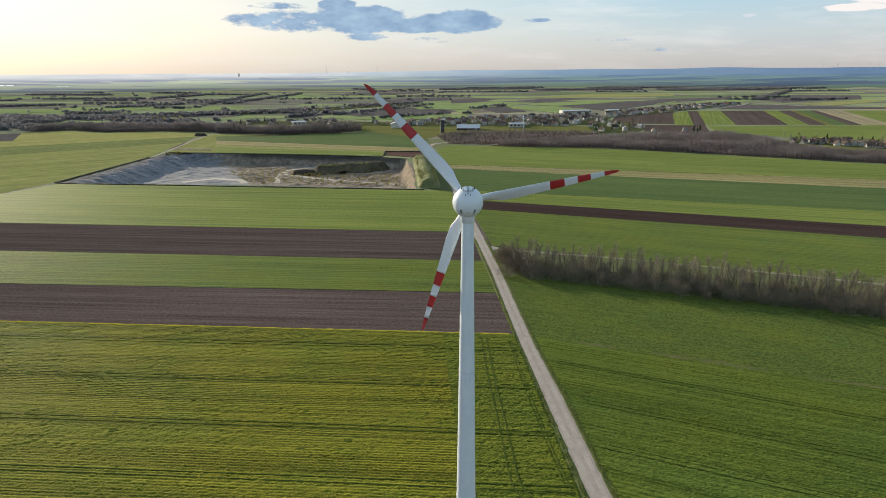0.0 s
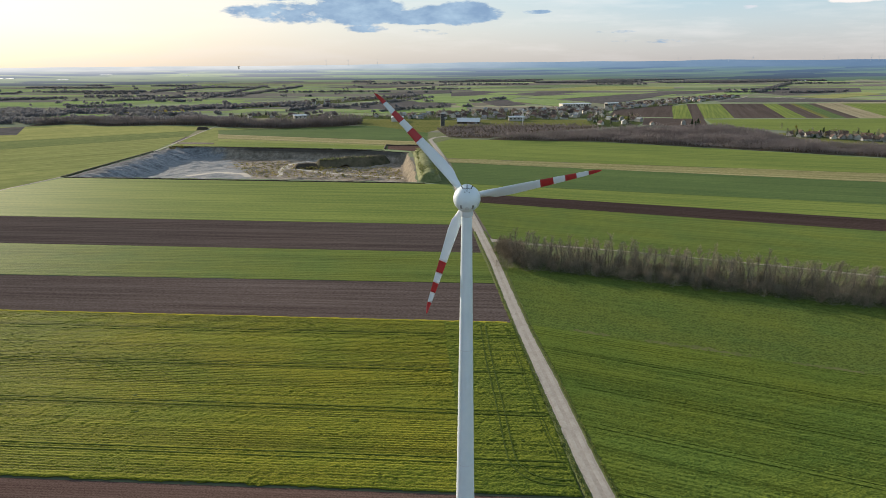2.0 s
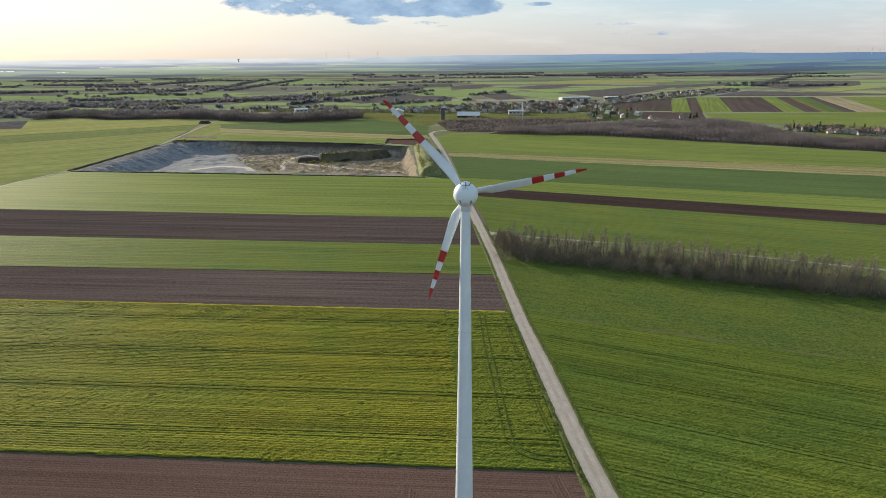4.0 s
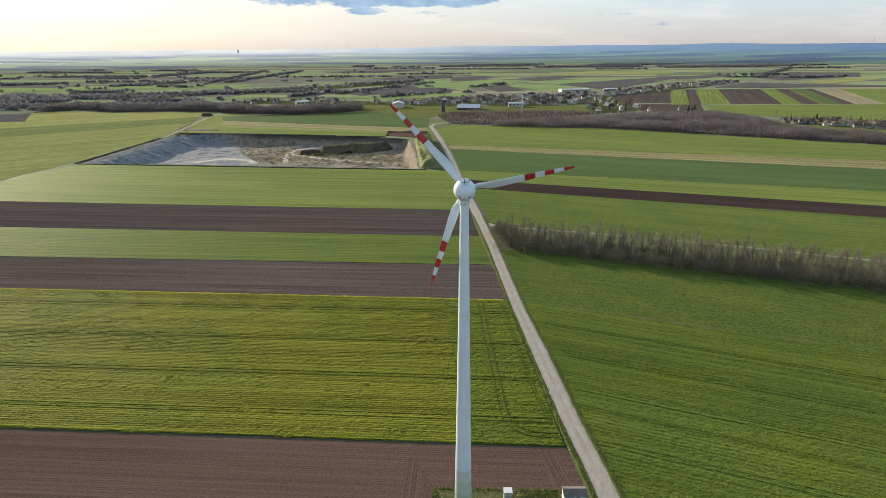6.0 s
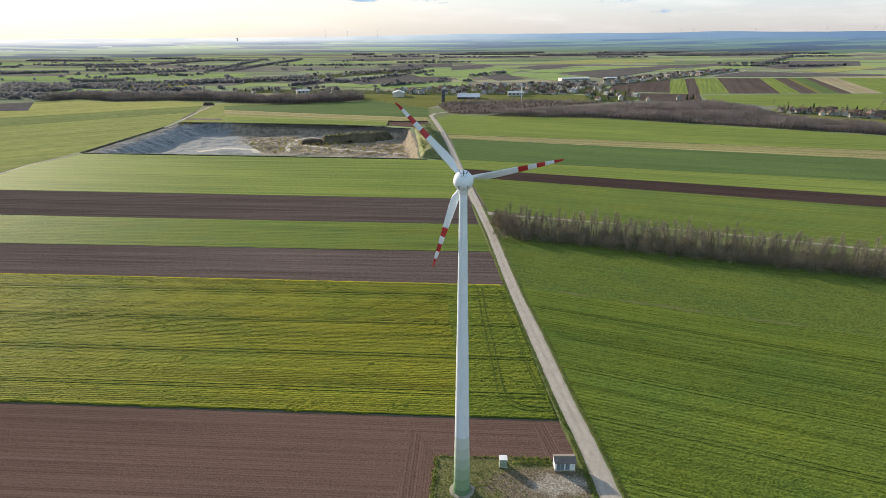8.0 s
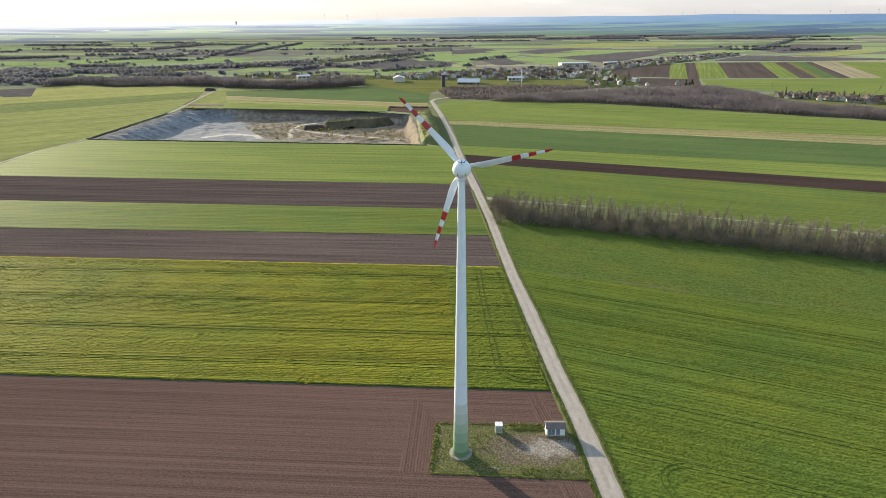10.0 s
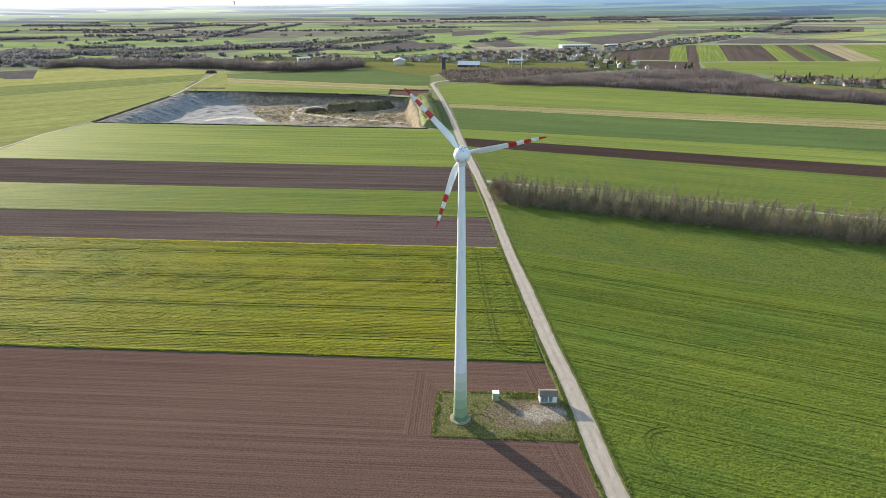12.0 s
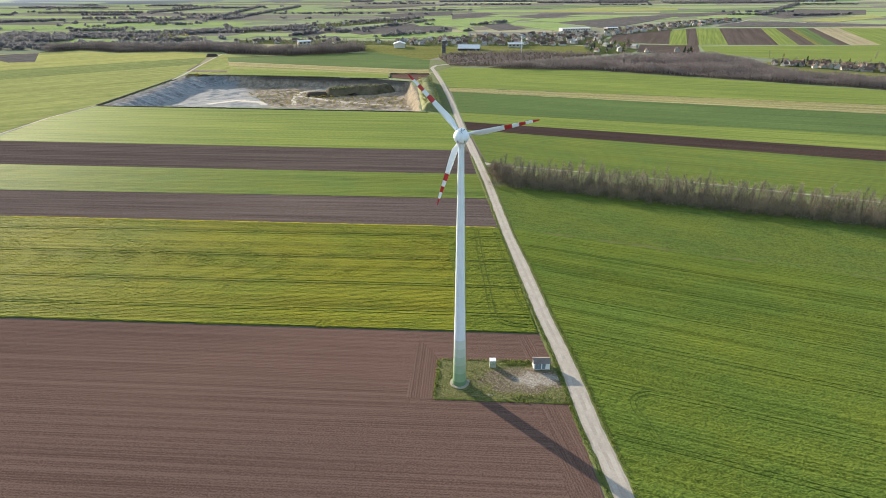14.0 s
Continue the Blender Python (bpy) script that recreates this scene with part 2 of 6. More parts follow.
M["dry_grass"] = crop("dry_grass", (0.160, 0.160, 0.065), (0.275, 0.250, 0.118), (0.420, 0.365, 0.210), row=4.0, clump=0.6, streak=0.3, rough=0.85, bstr=0.6, bdist=0.3, rowmix=0.3)
# far copies of crop and soil, distance haze put into their tint and sheen
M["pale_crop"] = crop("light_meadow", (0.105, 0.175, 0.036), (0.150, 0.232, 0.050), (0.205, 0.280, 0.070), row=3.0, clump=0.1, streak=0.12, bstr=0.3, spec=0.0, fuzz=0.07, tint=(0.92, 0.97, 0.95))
M["pale_soil"] = crop("far_hazed_soil", (0.052, 0.046, 0.052), (0.078, 0.070, 0.076), (0.110, 0.100, 0.106), row=3.0, clump=0.1, streak=0.15, bstr=0.3, spec=0.0, fuzz=0.035, tint=(0.92, 0.97, 0.95))
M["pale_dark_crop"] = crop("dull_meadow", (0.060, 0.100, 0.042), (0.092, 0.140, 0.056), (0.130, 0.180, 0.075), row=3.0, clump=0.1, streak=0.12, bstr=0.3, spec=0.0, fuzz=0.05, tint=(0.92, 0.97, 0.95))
M["yellow_meadow"] = crop("yellow_green_meadow", (0.165, 0.185, 0.045), (0.220, 0.238, 0.060), (0.285, 0.290, 0.085), row=3.0, clump=0.12, streak=0.10, bstr=0.2, spec=0.0, smix=0.5, fuzz=0.08)
M["parcel_soil"] = crop("even_brown_soil", (0.080, 0.063, 0.057), (0.106, 0.086, 0.079), (0.136, 0.113, 0.105), row=3.0, clump=0.5, streak=0.2, rough=0.9, bstr=0.3, bdist=0.06, spec=0.0, rowmix=0.15)
M["straw"] = crop("pale_stubble", (0.230, 0.200, 0.125), (0.320, 0.280, 0.185), (0.410, 0.365, 0.260), row=3.0, clump=0.4, streak=0.2, rough=0.9, bstr=0.3, bdist=0.1, spec=0.0, rowmix=0.2)
M["meadow"] = crop("rough_meadow", (0.100, 0.115, 0.040), (0.165, 0.172, 0.060), (0.240, 0.225, 0.095), row=3.0, clump=0.35, streak=0.3, bstr=0.6, bdist=0.3, spec=0.0)
M["garden"] = plain("garden_ground", (0.055, 0.072, 0.030), (0.125, 0.140, 0.055), 0.08, 0.95, spec=0.0, bstr=0.5, bdist=0.3)
M["verge"] = plain("verge_grass", (0.066, 0.092, 0.024), (0.142, 0.158, 0.052), 1.6, 0.9, spec=0.2, bstr=0.8, bdist=0.2)
M["wheel_lane"] = plain("packed_gravel", (0.335, 0.298, 0.258), (0.455, 0.412, 0.365), 1.4, 0.9, spec=0.1, bstr=0.2, bdist=0.02)
M["gravel_road"] = plain("gravel_road", (0.285, 0.247, 0.212), (0.420, 0.374, 0.328), 1.6, 0.9, spec=0.2, bstr=0.3, bdist=0.03)

# ---- building helpers ----
def mesh_of(name, verts, faces, mat=None, smooth=False):
    me = bpy.data.meshes.new(name)
    me.from_pydata([tuple(p) for p in verts], [], [tuple(q) for q in faces])
    me.update()
    if mat is not None:
        me.materials.append(mat)
    if smooth:
        me.polygons.foreach_set("use_smooth", [True] * len(me.polygons))
    return me


def finish(bm, name, mat, smooth=False):
    me = bpy.data.meshes.new(name)
    bmesh.ops.recalc_face_normals(bm, faces=bm.faces)
    bm.to_mesh(me)
    bm.free()
    me.materials.append(mat)
    if smooth:
        me.polygons.foreach_set("use_smooth", [True] * len(me.polygons))
    return me


def part(name, me, parent, label="", m=None):
    ob = new(name, me)
    ob.parent = parent
    if m is not None:
        ob.matrix_basis = m
    return tagged(ob, label)


def thing(name, label, category, m=None, group="", kind="", me=None):
    ob = new(name, me)
    if m is not None:
        ob.matrix_basis = m
    return tagged(ob, label, category, group, kind)


def box_bm(bm, x0, y0, z0, x1, y1, z1, bevel=0.0):
    r = bmesh.ops.create_cube(bm, size=1.0, matrix=Matrix.Translation(((x0 + x1) / 2, (y0 + y1) / 2, (z0 + z1) / 2)) @ Matrix.Diagonal((x1 - x0, y1 - y0, z1 - z0, 1)))
    if bevel:
        es = list({e for q in r["verts"] for e in q.link_edges})
        bmesh.ops.bevel(bm, geom=es, offset=bevel, segments=2, affect="EDGES", profile=0.5)
    return bm


def box_mesh(name, x0, y0, z0, x1, y1, z1, mat, bevel=0.0):
    return finish(box_bm(bmesh.new(), x0, y0, z0, x1, y1, z1, bevel), name, mat)


def lathe(name, profile, mat, n=32, smooth=True, caps=True):
    """A turned form round z from (radius, height) pairs."""
    vs, fs = [], []
    for r, z in profile:
        for i in range(n):
            a = 2 * math.pi * i / n
            vs.append((r * math.cos(a), r * math.sin(a), z))
    for k in range(len(profile) - 1):
        for i in range(n):
            j = (i + 1) % n
            fs.append((k * n + i, k * n + j, (k + 1) * n + j, (k + 1) * n + i))
    if caps:
        fs.append(tuple(range(n - 1, -1, -1)))
        fs.append(tuple((len(profile) - 1) * n + i for i in range(n)))
    return mesh_of(name, vs, fs, mat, smooth)


def vnoise(x, y, seed=0):
    """Smooth value noise on arrays, 0 to 1."""
    xi, yi = np.floor(x).astype(np.int64), np.floor(y).astype(np.int64)
    fx, fy = x - xi, y - yi
    fx, fy = fx * fx * (3 - 2 * fx), fy * fy * (3 - 2 * fy)

    def hsh(a, b):
        h = (a * 374761393 + b * 668265263 + seed * 1442695041) & 0xFFFFFFFF
        h = ((h ^ (h >> 13)) * 1274126177) & 0xFFFFFFFF
        return ((h ^ (h >> 16)) & 0xFFFF) / 65535.0
    return (hsh(xi, yi) * (1 - fx) + hsh(xi + 1, yi) * fx) * (1 - fy) + (hsh(xi, yi + 1) * (1 - fx) + hsh(xi + 1, yi + 1) * fx) * fy


def fbm(x, y, seed=0, octaves=4):
    s, a, tot = 0.0, 1.0, 0.0
    for k in range(octaves):
        s = s + a * vnoise(x * 2 ** k, y * 2 ** k, seed + k)
        tot += a
        a *= 0.5
    return s / tot


def grid_mesh(name, X, Y, Z, mat, keep=None, smooth=True):
    nu, nv = X.shape
    idx = np.arange(nu * nv).reshape(nu, nv)
    q = np.stack([idx[:-1, :-1], idx[1:, :-1], idx[1:, 1:], idx[:-1, 1:]], -1).reshape(-1, 4)
    if keep is not None:
        q = q[keep.reshape(-1)[q].all(1)]
    vs = np.stack([X, Y, Z], -1).reshape(-1, 3)
    me = bpy.data.meshes.new(name)
    me.vertices.add(len(vs))
    me.vertices.foreach_set("co", vs.astype(np.float32).ravel())
    me.loops.add(q.size)
    me.loops.foreach_set("vertex_index", q.astype(np.int32).ravel())
    me.polygons.add(len(q))
    me.polygons.foreach_set("loop_start", (np.arange(len(q)) * 4).astype(np.int32))
    me.polygons.foreach_set("loop_total", np.full(len(q), 4, np.int32))
    me.update(calc_edges=True)
    me.materials.append(mat)
    if smooth:
        me.polygons.foreach_set("use_smooth", [True] * len(q))
    return me


def local(points, angle, origin):
    c, s = math.cos(-angle), math.sin(-angle)
    return [((x - origin[0]) * c - (y - origin[1]) * s, (x - origin[0]) * s + (y - origin[1]) * c) for x, y in points]


def field(label, pts, mat, height=0.12, rows=0.0, name="field", category="field", ragged=0.0):
    """A flat parcel with a low crop or tilled surface; pts run round it, rows is the direction of its rows in degrees."""
    a, o = radians(rows), pts[0]
    if ragged:
        out = []
        for p, q in zip(pts, pts[1:] + pts[:1]):
            n = max(1, int(math.dist(p, q) / 5))
            for i in range(n):
                x, y = p[0] + (q[0] - p[0]) * i / n, p[1] + (q[1] - p[1]) * i / n
                w = ragged * (noise.noise((x * 0.05, y * 0.05, 3)) + 0.6 * noise.noise((x * 0.2, y * 0.2, 8)))
                out.append((x, y + w))
        pts = out
    lp = local(pts, a, o)
    bm = bmesh.new()
    top = [bm.verts.new((x, y, height)) for x, y in lp]
    low = [bm.verts.new((x, y, -0.3)) for x, y in lp]
    bm.faces.new(top)
    for i in range(len(lp)):
        j = (i + 1) % len(lp)
        bm.faces.new((low[i], low[j], top[j], top[i]))
    me = finish(bm, name, mat)
    return thing(name, label, category, pose(o[0], o[1], 0, 0, 0, rows), kind="structure", me=me)


def relief_field(label, quad, mat, cell, height, rough_h, row_gap, row_h, rows, name="field", seed=1, ragged=0.6):
    """A parcel with real relief: quad = near left, near right, far right, far left; rows run along its long side."""
    (a, b, c, d) = [np.array(p, float) for p in quad]
    lu = max(np.linalg.norm(b - a), np.linalg.norm(c - d))
    lv = max(np.linalg.norm(d - a), np.linalg.norm(c - b))
    nu, nv = int(lu / (cell * 1.6)), int(lv / cell)
    U, V = np.meshgrid(np.linspace(0, 1, nu), np.linspace(0, 1, nv), indexing="ij")
    W = [(1 - U) * (1 - V), U * (1 - V), U * V, (1 - U) * V]
    X = sum(w * p[0] for w, p in zip(W, (a, b, c, d)))
    Y = sum(w * p[1] for w, p in zip(W, (a, b, c, d)))
    n1 = fbm(U * lu / 0.85, V * lv / 0.6, seed, 2)
    n2 = fbm(U * lu / 14, V * lv / 7, seed + 9, 2)
    line = 0.5 + 0.5 * np.cos(2 * math.pi * (V * lv / row_gap + 0.35 * (fbm(U * lu / 9, V * lv / 9, seed + 5, 2) - 0.5)))
    Z = height + rough_h * (n1 - 0.5) * (0.6 + 0.8 * n2) + row_h * line * (0.4 + n2)
    rim = (U < 1e-6) | (U > 1 - 1e-6) | (V < 1e-6) | (V > 1 - 1e-6)
    Z = np.where(rim, 0.3 * height + 0.1, Z)
    wob = ragged * (fbm(X / 2.5, Y / 2.5, seed + 20, 3) - 0.5)
    X, Y = X + np.where(rim, wob, 0), Y + np.where(rim, wob, 0)
    ang, o = radians(rows), quad[0]
    cs, sn = math.cos(-ang), math.sin(-ang)
    lx, ly = (X - o[0]) * cs - (Y - o[1]) * sn, (X - o[0]) * sn + (Y - o[1]) * cs
    me = grid_mesh(name, lx, ly, Z, mat)
    return thing(name, label, "field", pose(o[0], o[1], 0, 0, 0, rows), kind="structure", me=me)


def line_y(p, q, x):
    return p[1] + (q[1] - p[1]) * (x - p[0]) / (q[0] - p[0])


def ribbon(name, label, category, pts, width, z, mat, kind="structure", step=3.0, wob=0.25, seed=3, crown=0.0, thick=0.2, wide=None):
    """A strip along a line with slightly uneven edges."""
    P = [Vector((*p, 0)) for p in pts]
    line = []
    for p, q in zip(P, P[1:]):
        n = max(1, int((q - p).length / step))
        line += [p.lerp(q, i / n) for i in range(n)]
    line.append(P[-1])
    smooth = list(line)
    for _ in range(3):
        smooth = [smooth[0]] + [(smooth[i - 1] + smooth[i] * 2 + smooth[i + 1]) / 4 for i in range(1, len(smooth) - 1)] + [smooth[-1]]
    vs, fs = [], []
    for i, p in enumerate(smooth):
        d = (smooth[min(i + 1, len(smooth) - 1)] - smooth[max(i - 1, 0)]).normalized()
        nrm = Vector((-d.y, d.x, 0))
        width = wide(p.y) if wide else width
        wl = width / 2 + wob * (noise.noise((p.x * 0.35, p.y * 0.35, seed)) + 0.5 * noise.noise((p.x, p.y, seed)))
        wr = width / 2 + wob * (noise.noise((p.x * 0.35, p.y * 0.35, seed + 50)) + 0.5 * noise.noise((p.x, p.y, seed + 50)))
        for off, h in ((wl, z - thick), (wl, z), (wl * 0.45, z + crown), (0, z + crown * 0.7), (-wr * 0.45, z + crown), (-wr, z), (-wr, z - thick)):
            vs.append(p + nrm * off + Vector((0, 0, h)))
    for i in range(len(smooth) - 1):
        for k in range(6):
            fs.append((i * 7 + k, i * 7 + k + 1, (i + 1) * 7 + k + 1, (i + 1) * 7 + k))
    return thing(name, label, category, kind=kind, me=mesh_of(name, vs, fs, mat))


# ---- quarry pit: rim line and the ground sheet with its hole ----
RIM = [(-316, 455), (-240, 443), (-132, 426), (-60, 411), (-6, 401), (-2, 400), (-2, 440), (-4, 480), (-7, 520), (-9, 574), (-36, 587),
       (-75, 604), (-120, 619), (-192, 639), (-227, 645), (-270, 650), (-299, 652), (-300, 613), (-304, 560), (-312, 500)]


def rim_loop(step=7.0, wob=1.6):
    pts, rng = [], random.Random(8)
    for p, q in zip(RIM, RIM[1:] + RIM[:1]):
        n = max(1, int(math.dist(p, q) / step))
        for i in range(n):
            f = i / n
            pts.append((p[0] + (q[0] - p[0]) * f + rng.uniform(-wob, wob), p[1] + (q[1] - p[1]) * f + rng.uniform(-wob, wob)))
    return pts


def far_patch(name):
    """Open country far off: long parcels of crop, soil and scrub."""
    m, t, b = material(name, 0.9, 0, 0.0)
    v = t.nodes.new("ShaderNodeTexCoord").outputs["Object"]
    mp = nd(t, "ShaderNodeMapping")
    mp.inputs["Rotation"].default_value = (0, 0, radians(14))
    mp.inputs["Scale"].default_value = (0.0028, 0.0085, 1.0)
    t.links.new(v, mp.inputs[0])
    vor = nd(t, "ShaderNodeTexVoronoi", Scale=1.0, Randomness=0.9)
    vor.distance = "MANHATTAN"
    t.links.new(mp.outputs[0], vor.inputs["Vector"])
    sp = t.nodes.new("ShaderNodeSeparateColor")
    t.links.new(vor.outputs["Color"], sp.inputs[0])
    # parcel colours lightened and blued, with distance haze put in
    col = ramp(t, sp.outputs[0], [(0.0, (0.150, 0.195, 0.105)), (0.22, (0.145, 0.140, 0.125)), (0.38, (0.185, 0.235, 0.105)), (0.52, (0.105, 0.135, 0.085)),
                                  (0.68, (0.120, 0.135, 0.080)), (0.80, (0.100, 0.082, 0.068)), (0.90, (0.21, 0.19, 0.11))], "CONSTANT")
    nz = noisen(t, v, 0.02, 5, 0.7)
    col = mixc(t, 1.0, col, ramp(t, nz, [(0.3, (0.75, 0.78, 0.75)), (0.7, (1.15, 1.12, 1.1))]), "MULTIPLY")
    t.links.new(col, b.inputs["Base Color"])
    fuzzy(b, 0.08, (0.97, 0.98, 0.92))
    return m


def far_z(x, y):
    r0 = math.hypot(x, y + 100)
    return 62 * ((r0 - 2600) / 2180) ** 2 if r0 > 2600 else 0.0


def build_ground():
    bm = bmesh.new()
    R0, cy = 2600.0, -100.0
    hole = [bm.verts.new((x, y, 0)) for x, y in rim_loop()]
    n = 96
    ring = [bm.verts.new((R0 * math.cos(2 * math.pi * i / n), cy + R0 * math.sin(2 * math.pi * i / n), 0)) for i in range(n)]
    es = [bm.edges.new((l[i], l[(i + 1) % len(l)])) for l in (hole, ring) for i in range(len(l))]
    bmesh.ops.triangle_fill(bm, use_beauty=True, edges=es, normal=(0, 0, 1))
    prev = ring
    for k in range(1, 9):
        r = R0 + (4780 - R0) * k / 8
        z = 62.0 * (k / 8) ** 2
        cur = [bm.verts.new((r * math.cos(2 * math.pi * i / n), cy + r * math.sin(2 * math.pi * i / n), z + (3 * math.sin(i * 1.7 + k) if k > 2 else 0))) for i in range(n)]
        for i in range(n):
            bm.faces.new((prev[i], prev[(i + 1) % n], cur[(i + 1) % n], cur[i]))
        prev = cur
    bmesh.ops.recalc_face_normals(bm, faces=bm.faces)
    me = finish(bm, "ground", M["far_land"])
    return tagged(new("ground", me), "wide flat farmland of crops, soil and dry grass", "ground", kind="structure")


M["far_land"] = far_patch("open_country")
build_ground()


def pit_material():
    m, t, b = material("quarry_sand", 0.95, 0, 0.05)
    v = ocoord(t)
    sp = t.nodes.new("ShaderNodeSeparateXYZ")
    t.links.new(v, sp.inputs[0])
    big = noisen(t, v, 0.035, 5, 0.65)
    fine = noisen(t, v, 0.22, 6, 0.72)
    strat = noisen(t, v, 0.5, 4, 0.6, (0.08, 0.08, 1.5))
    gully = noisen(t, v, 0.30, 4, 0.65, (0.12, 1.0, 0.2))
    # pale sand to the west, brown scrubby spoil to the east of a slanting line
    slant = mathn(t, "ADD", mathn(t, "MULTIPLY_ADD", sp.outputs[1], 0.5, -85.0), sp.outputs[0])
    slant = mathn(t, "ADD", slant, mathn(t, "MULTIPLY", mathn(t, "SUBTRACT", big, 0.5), 90))
    east = ramp(t, mathn(t, "MULTIPLY_ADD", slant, 1 / 60.0, 0.5), [(0.40, (0, 0, 0)), (0.60, (1, 1, 1))])
    mixed = mathn(t, "ADD", mathn(t, "MULTIPLY", fine, 0.5), mathn(t, "MULTIPLY", gully, 0.5))
    white = ramp(t, mixed, [(0.36, (0.20, 0.204, 0.212)), (0.50, (0.280, 0.284, 0.290)), (0.66, (0.375, 0.362, 0.342))])
    brown = ramp(t, mathn(t, "ADD", mathn(t, "MULTIPLY", fine, 0.6), mathn(t, "MULTIPLY", big, 0.4)),
                 [(0.36, (0.13, 0.110, 0.080)), (0.46, (0.23, 0.190, 0.148)), (0.54, (0.33, 0.275, 0.220)), (0.66, (0.50, 0.430, 0.36))])
    # slopes above the white sandy floor, blue-grey with shade put into the colour
    up = ramp(t, mathn(t, "MULTIPLY_ADD", mathn(t, "ADD", sp.outputs[2], mathn(t, "MULTIPLY", mathn(t, "SUBTRACT", big, 0.5), 5.0)), 1 / 12.0, 1.0), [(0.06, (0, 0, 0)), (0.20, (1, 1, 1))])
    slope_shade = ramp(t, mixed, [(0.38, (0.125, 0.125, 0.135)), (0.50, (0.255, 0.26, 0.275)), (0.62, (0.42, 0.41, 0.40))])
    white = mixc(t, up, white, slope_shade)
    col = mixc(t, east, white, brown)
    zz = mathn(t, "ADD", sp.outputs[2], mathn(t, "MULTIPLY", mathn(t, "SUBTRACT", strat, 0.5), 6.0))
    # the western slope is stripped of topsoil but for its very edge
    west = mathn(t, "MULTIPLY_ADD", sp.outputs[0], -1 / 40.0, -4.9, clamp=True)
    zz = mathn(t, "SUBTRACT", zz, mathn(t, "MULTIPLY", west, 4.6))
    # dark topsoil band; on the north wall its tone also stands for backlit shade
    top = ramp(t, mathn(t, "MULTIPLY_ADD", zz, 1 / 12.0, 1.0), [(0.42, (0, 0, 0)), (0.72, (1, 1, 1))])
    col = mixc(t, mathn(t, "MULTIPLY", top, 0.9), col, (0.085, 0.074, 0.064))
    # bare sand face on the east side
    xs = mathn(t, "ADD", mathn(t, "MULTIPLY_ADD", mathn(t, "SUBTRACT", fine, 0.5), 14.0, 8.0), sp.outputs[0])
    face = ramp(t, mathn(t, "MULTIPLY_ADD", xs, 1 / 20.0, 1.0), [(0.52, (0, 0, 0)), (0.70, (1, 1, 1))])
    col = mixc(t, face, col, ramp(t, fine, [(0.35, (0.16, 0.135, 0.100)), (0.65, (0.33, 0.275, 0.205))]))
    t.links.new(col, b.inputs["Base Color"])
    bump(t, b, fine, 0.8, 1.0)
    return m


def seg_d(X, Y, p, q):
    dx, dy = q[0] - p[0], q[1] - p[1]
    f = np.clip(((X - p[0]) * dx + (Y - p[1]) * dy) / (dx * dx + dy * dy), 0, 1)
    return np.hypot(X - p[0] - f * dx, Y - p[1] - f * dy)


HAUL = [([(-137, 500), (-143, 535), (-143, 560), (-138, 580), (-121, 594), (-100, 600)], 5.0), ([(-142, 552), (-123, 537), (-100, 520), (-75, 506)], 5.5),
        ([(-232, 512), (-205, 530), (-176, 518), (-168, 500)], 7.0), ([(-75, 506), (-40, 490), (-14, 478)], 3.5)]


def build_pit():
    xs, ys = np.arange(-328, 30, 2.5), np.arange(380, 664, 2.5)
    X, Y = np.meshgrid(xs, ys, indexing="ij")
    inside = np.zeros(X.shape, bool)
    near, lvl = np.full(X.shape, 1e9), np.full(X.shape, 1e9)
    for i, (p, q) in enumerate(zip(RIM, RIM[1:] + RIM[:1])):
        cross = ((p[1] > Y) != (q[1] > Y)) & (X < (q[0] - p[0]) * (Y - p[1]) / (q[1] - p[1] + 1e-9) + p[0])
        inside ^= cross
        d = seg_d(X, Y, p, q)
        wid = 9.0 if i < 5 else 8.0 if i < 9 else 10.0 if i < 16 else 44.0
        near, lvl = np.minimum(near, d), np.minimum(lvl, d / (wid * (0.75 + 0.5 * fbm(X / 30, Y / 30, 4, 2))))
    f = np.clip(lvl, 0, 1)
    f = f * f * (3 - 2 * f)
    depth = 12.0 + 1.5 * (fbm(X / 60, Y / 60, 11, 2) - 0.5)
    gully = 2.6 * (fbm(X / 9, Y / 5, 31, 3) - 0.5) * np.clip(lvl * 3, 0, 1)
    Z = np.where(inside, -depth * f + gully + 2.2 * (fbm(X / 13, Y / 13, 3, 3) - 0.5) * f * np.clip((X + 230) / 60, 0.2, 1), -0.6)
    Z = np.minimum(Z, -0.15)
    for pts, w in HAUL:  # the floor is levelled under the haul tracks
        d = np.min([seg_d(X, Y, p, q) for p, q in zip(pts, pts[1:])], axis=0)
        k = np.clip((w * 2.2 - d) / (w * 1.4), 0, 1) * (Z < -8)
        Z = Z * (1 - k) - 11.4 * k
    me = grid_mesh("quarry", X, Y, Z, pit_material(), keep=(inside | (near < 6)))
    return thing("quarry", "open sand and gravel pit with pale sloping walls", "quarry", kind="structure", me=me)


build_pit()


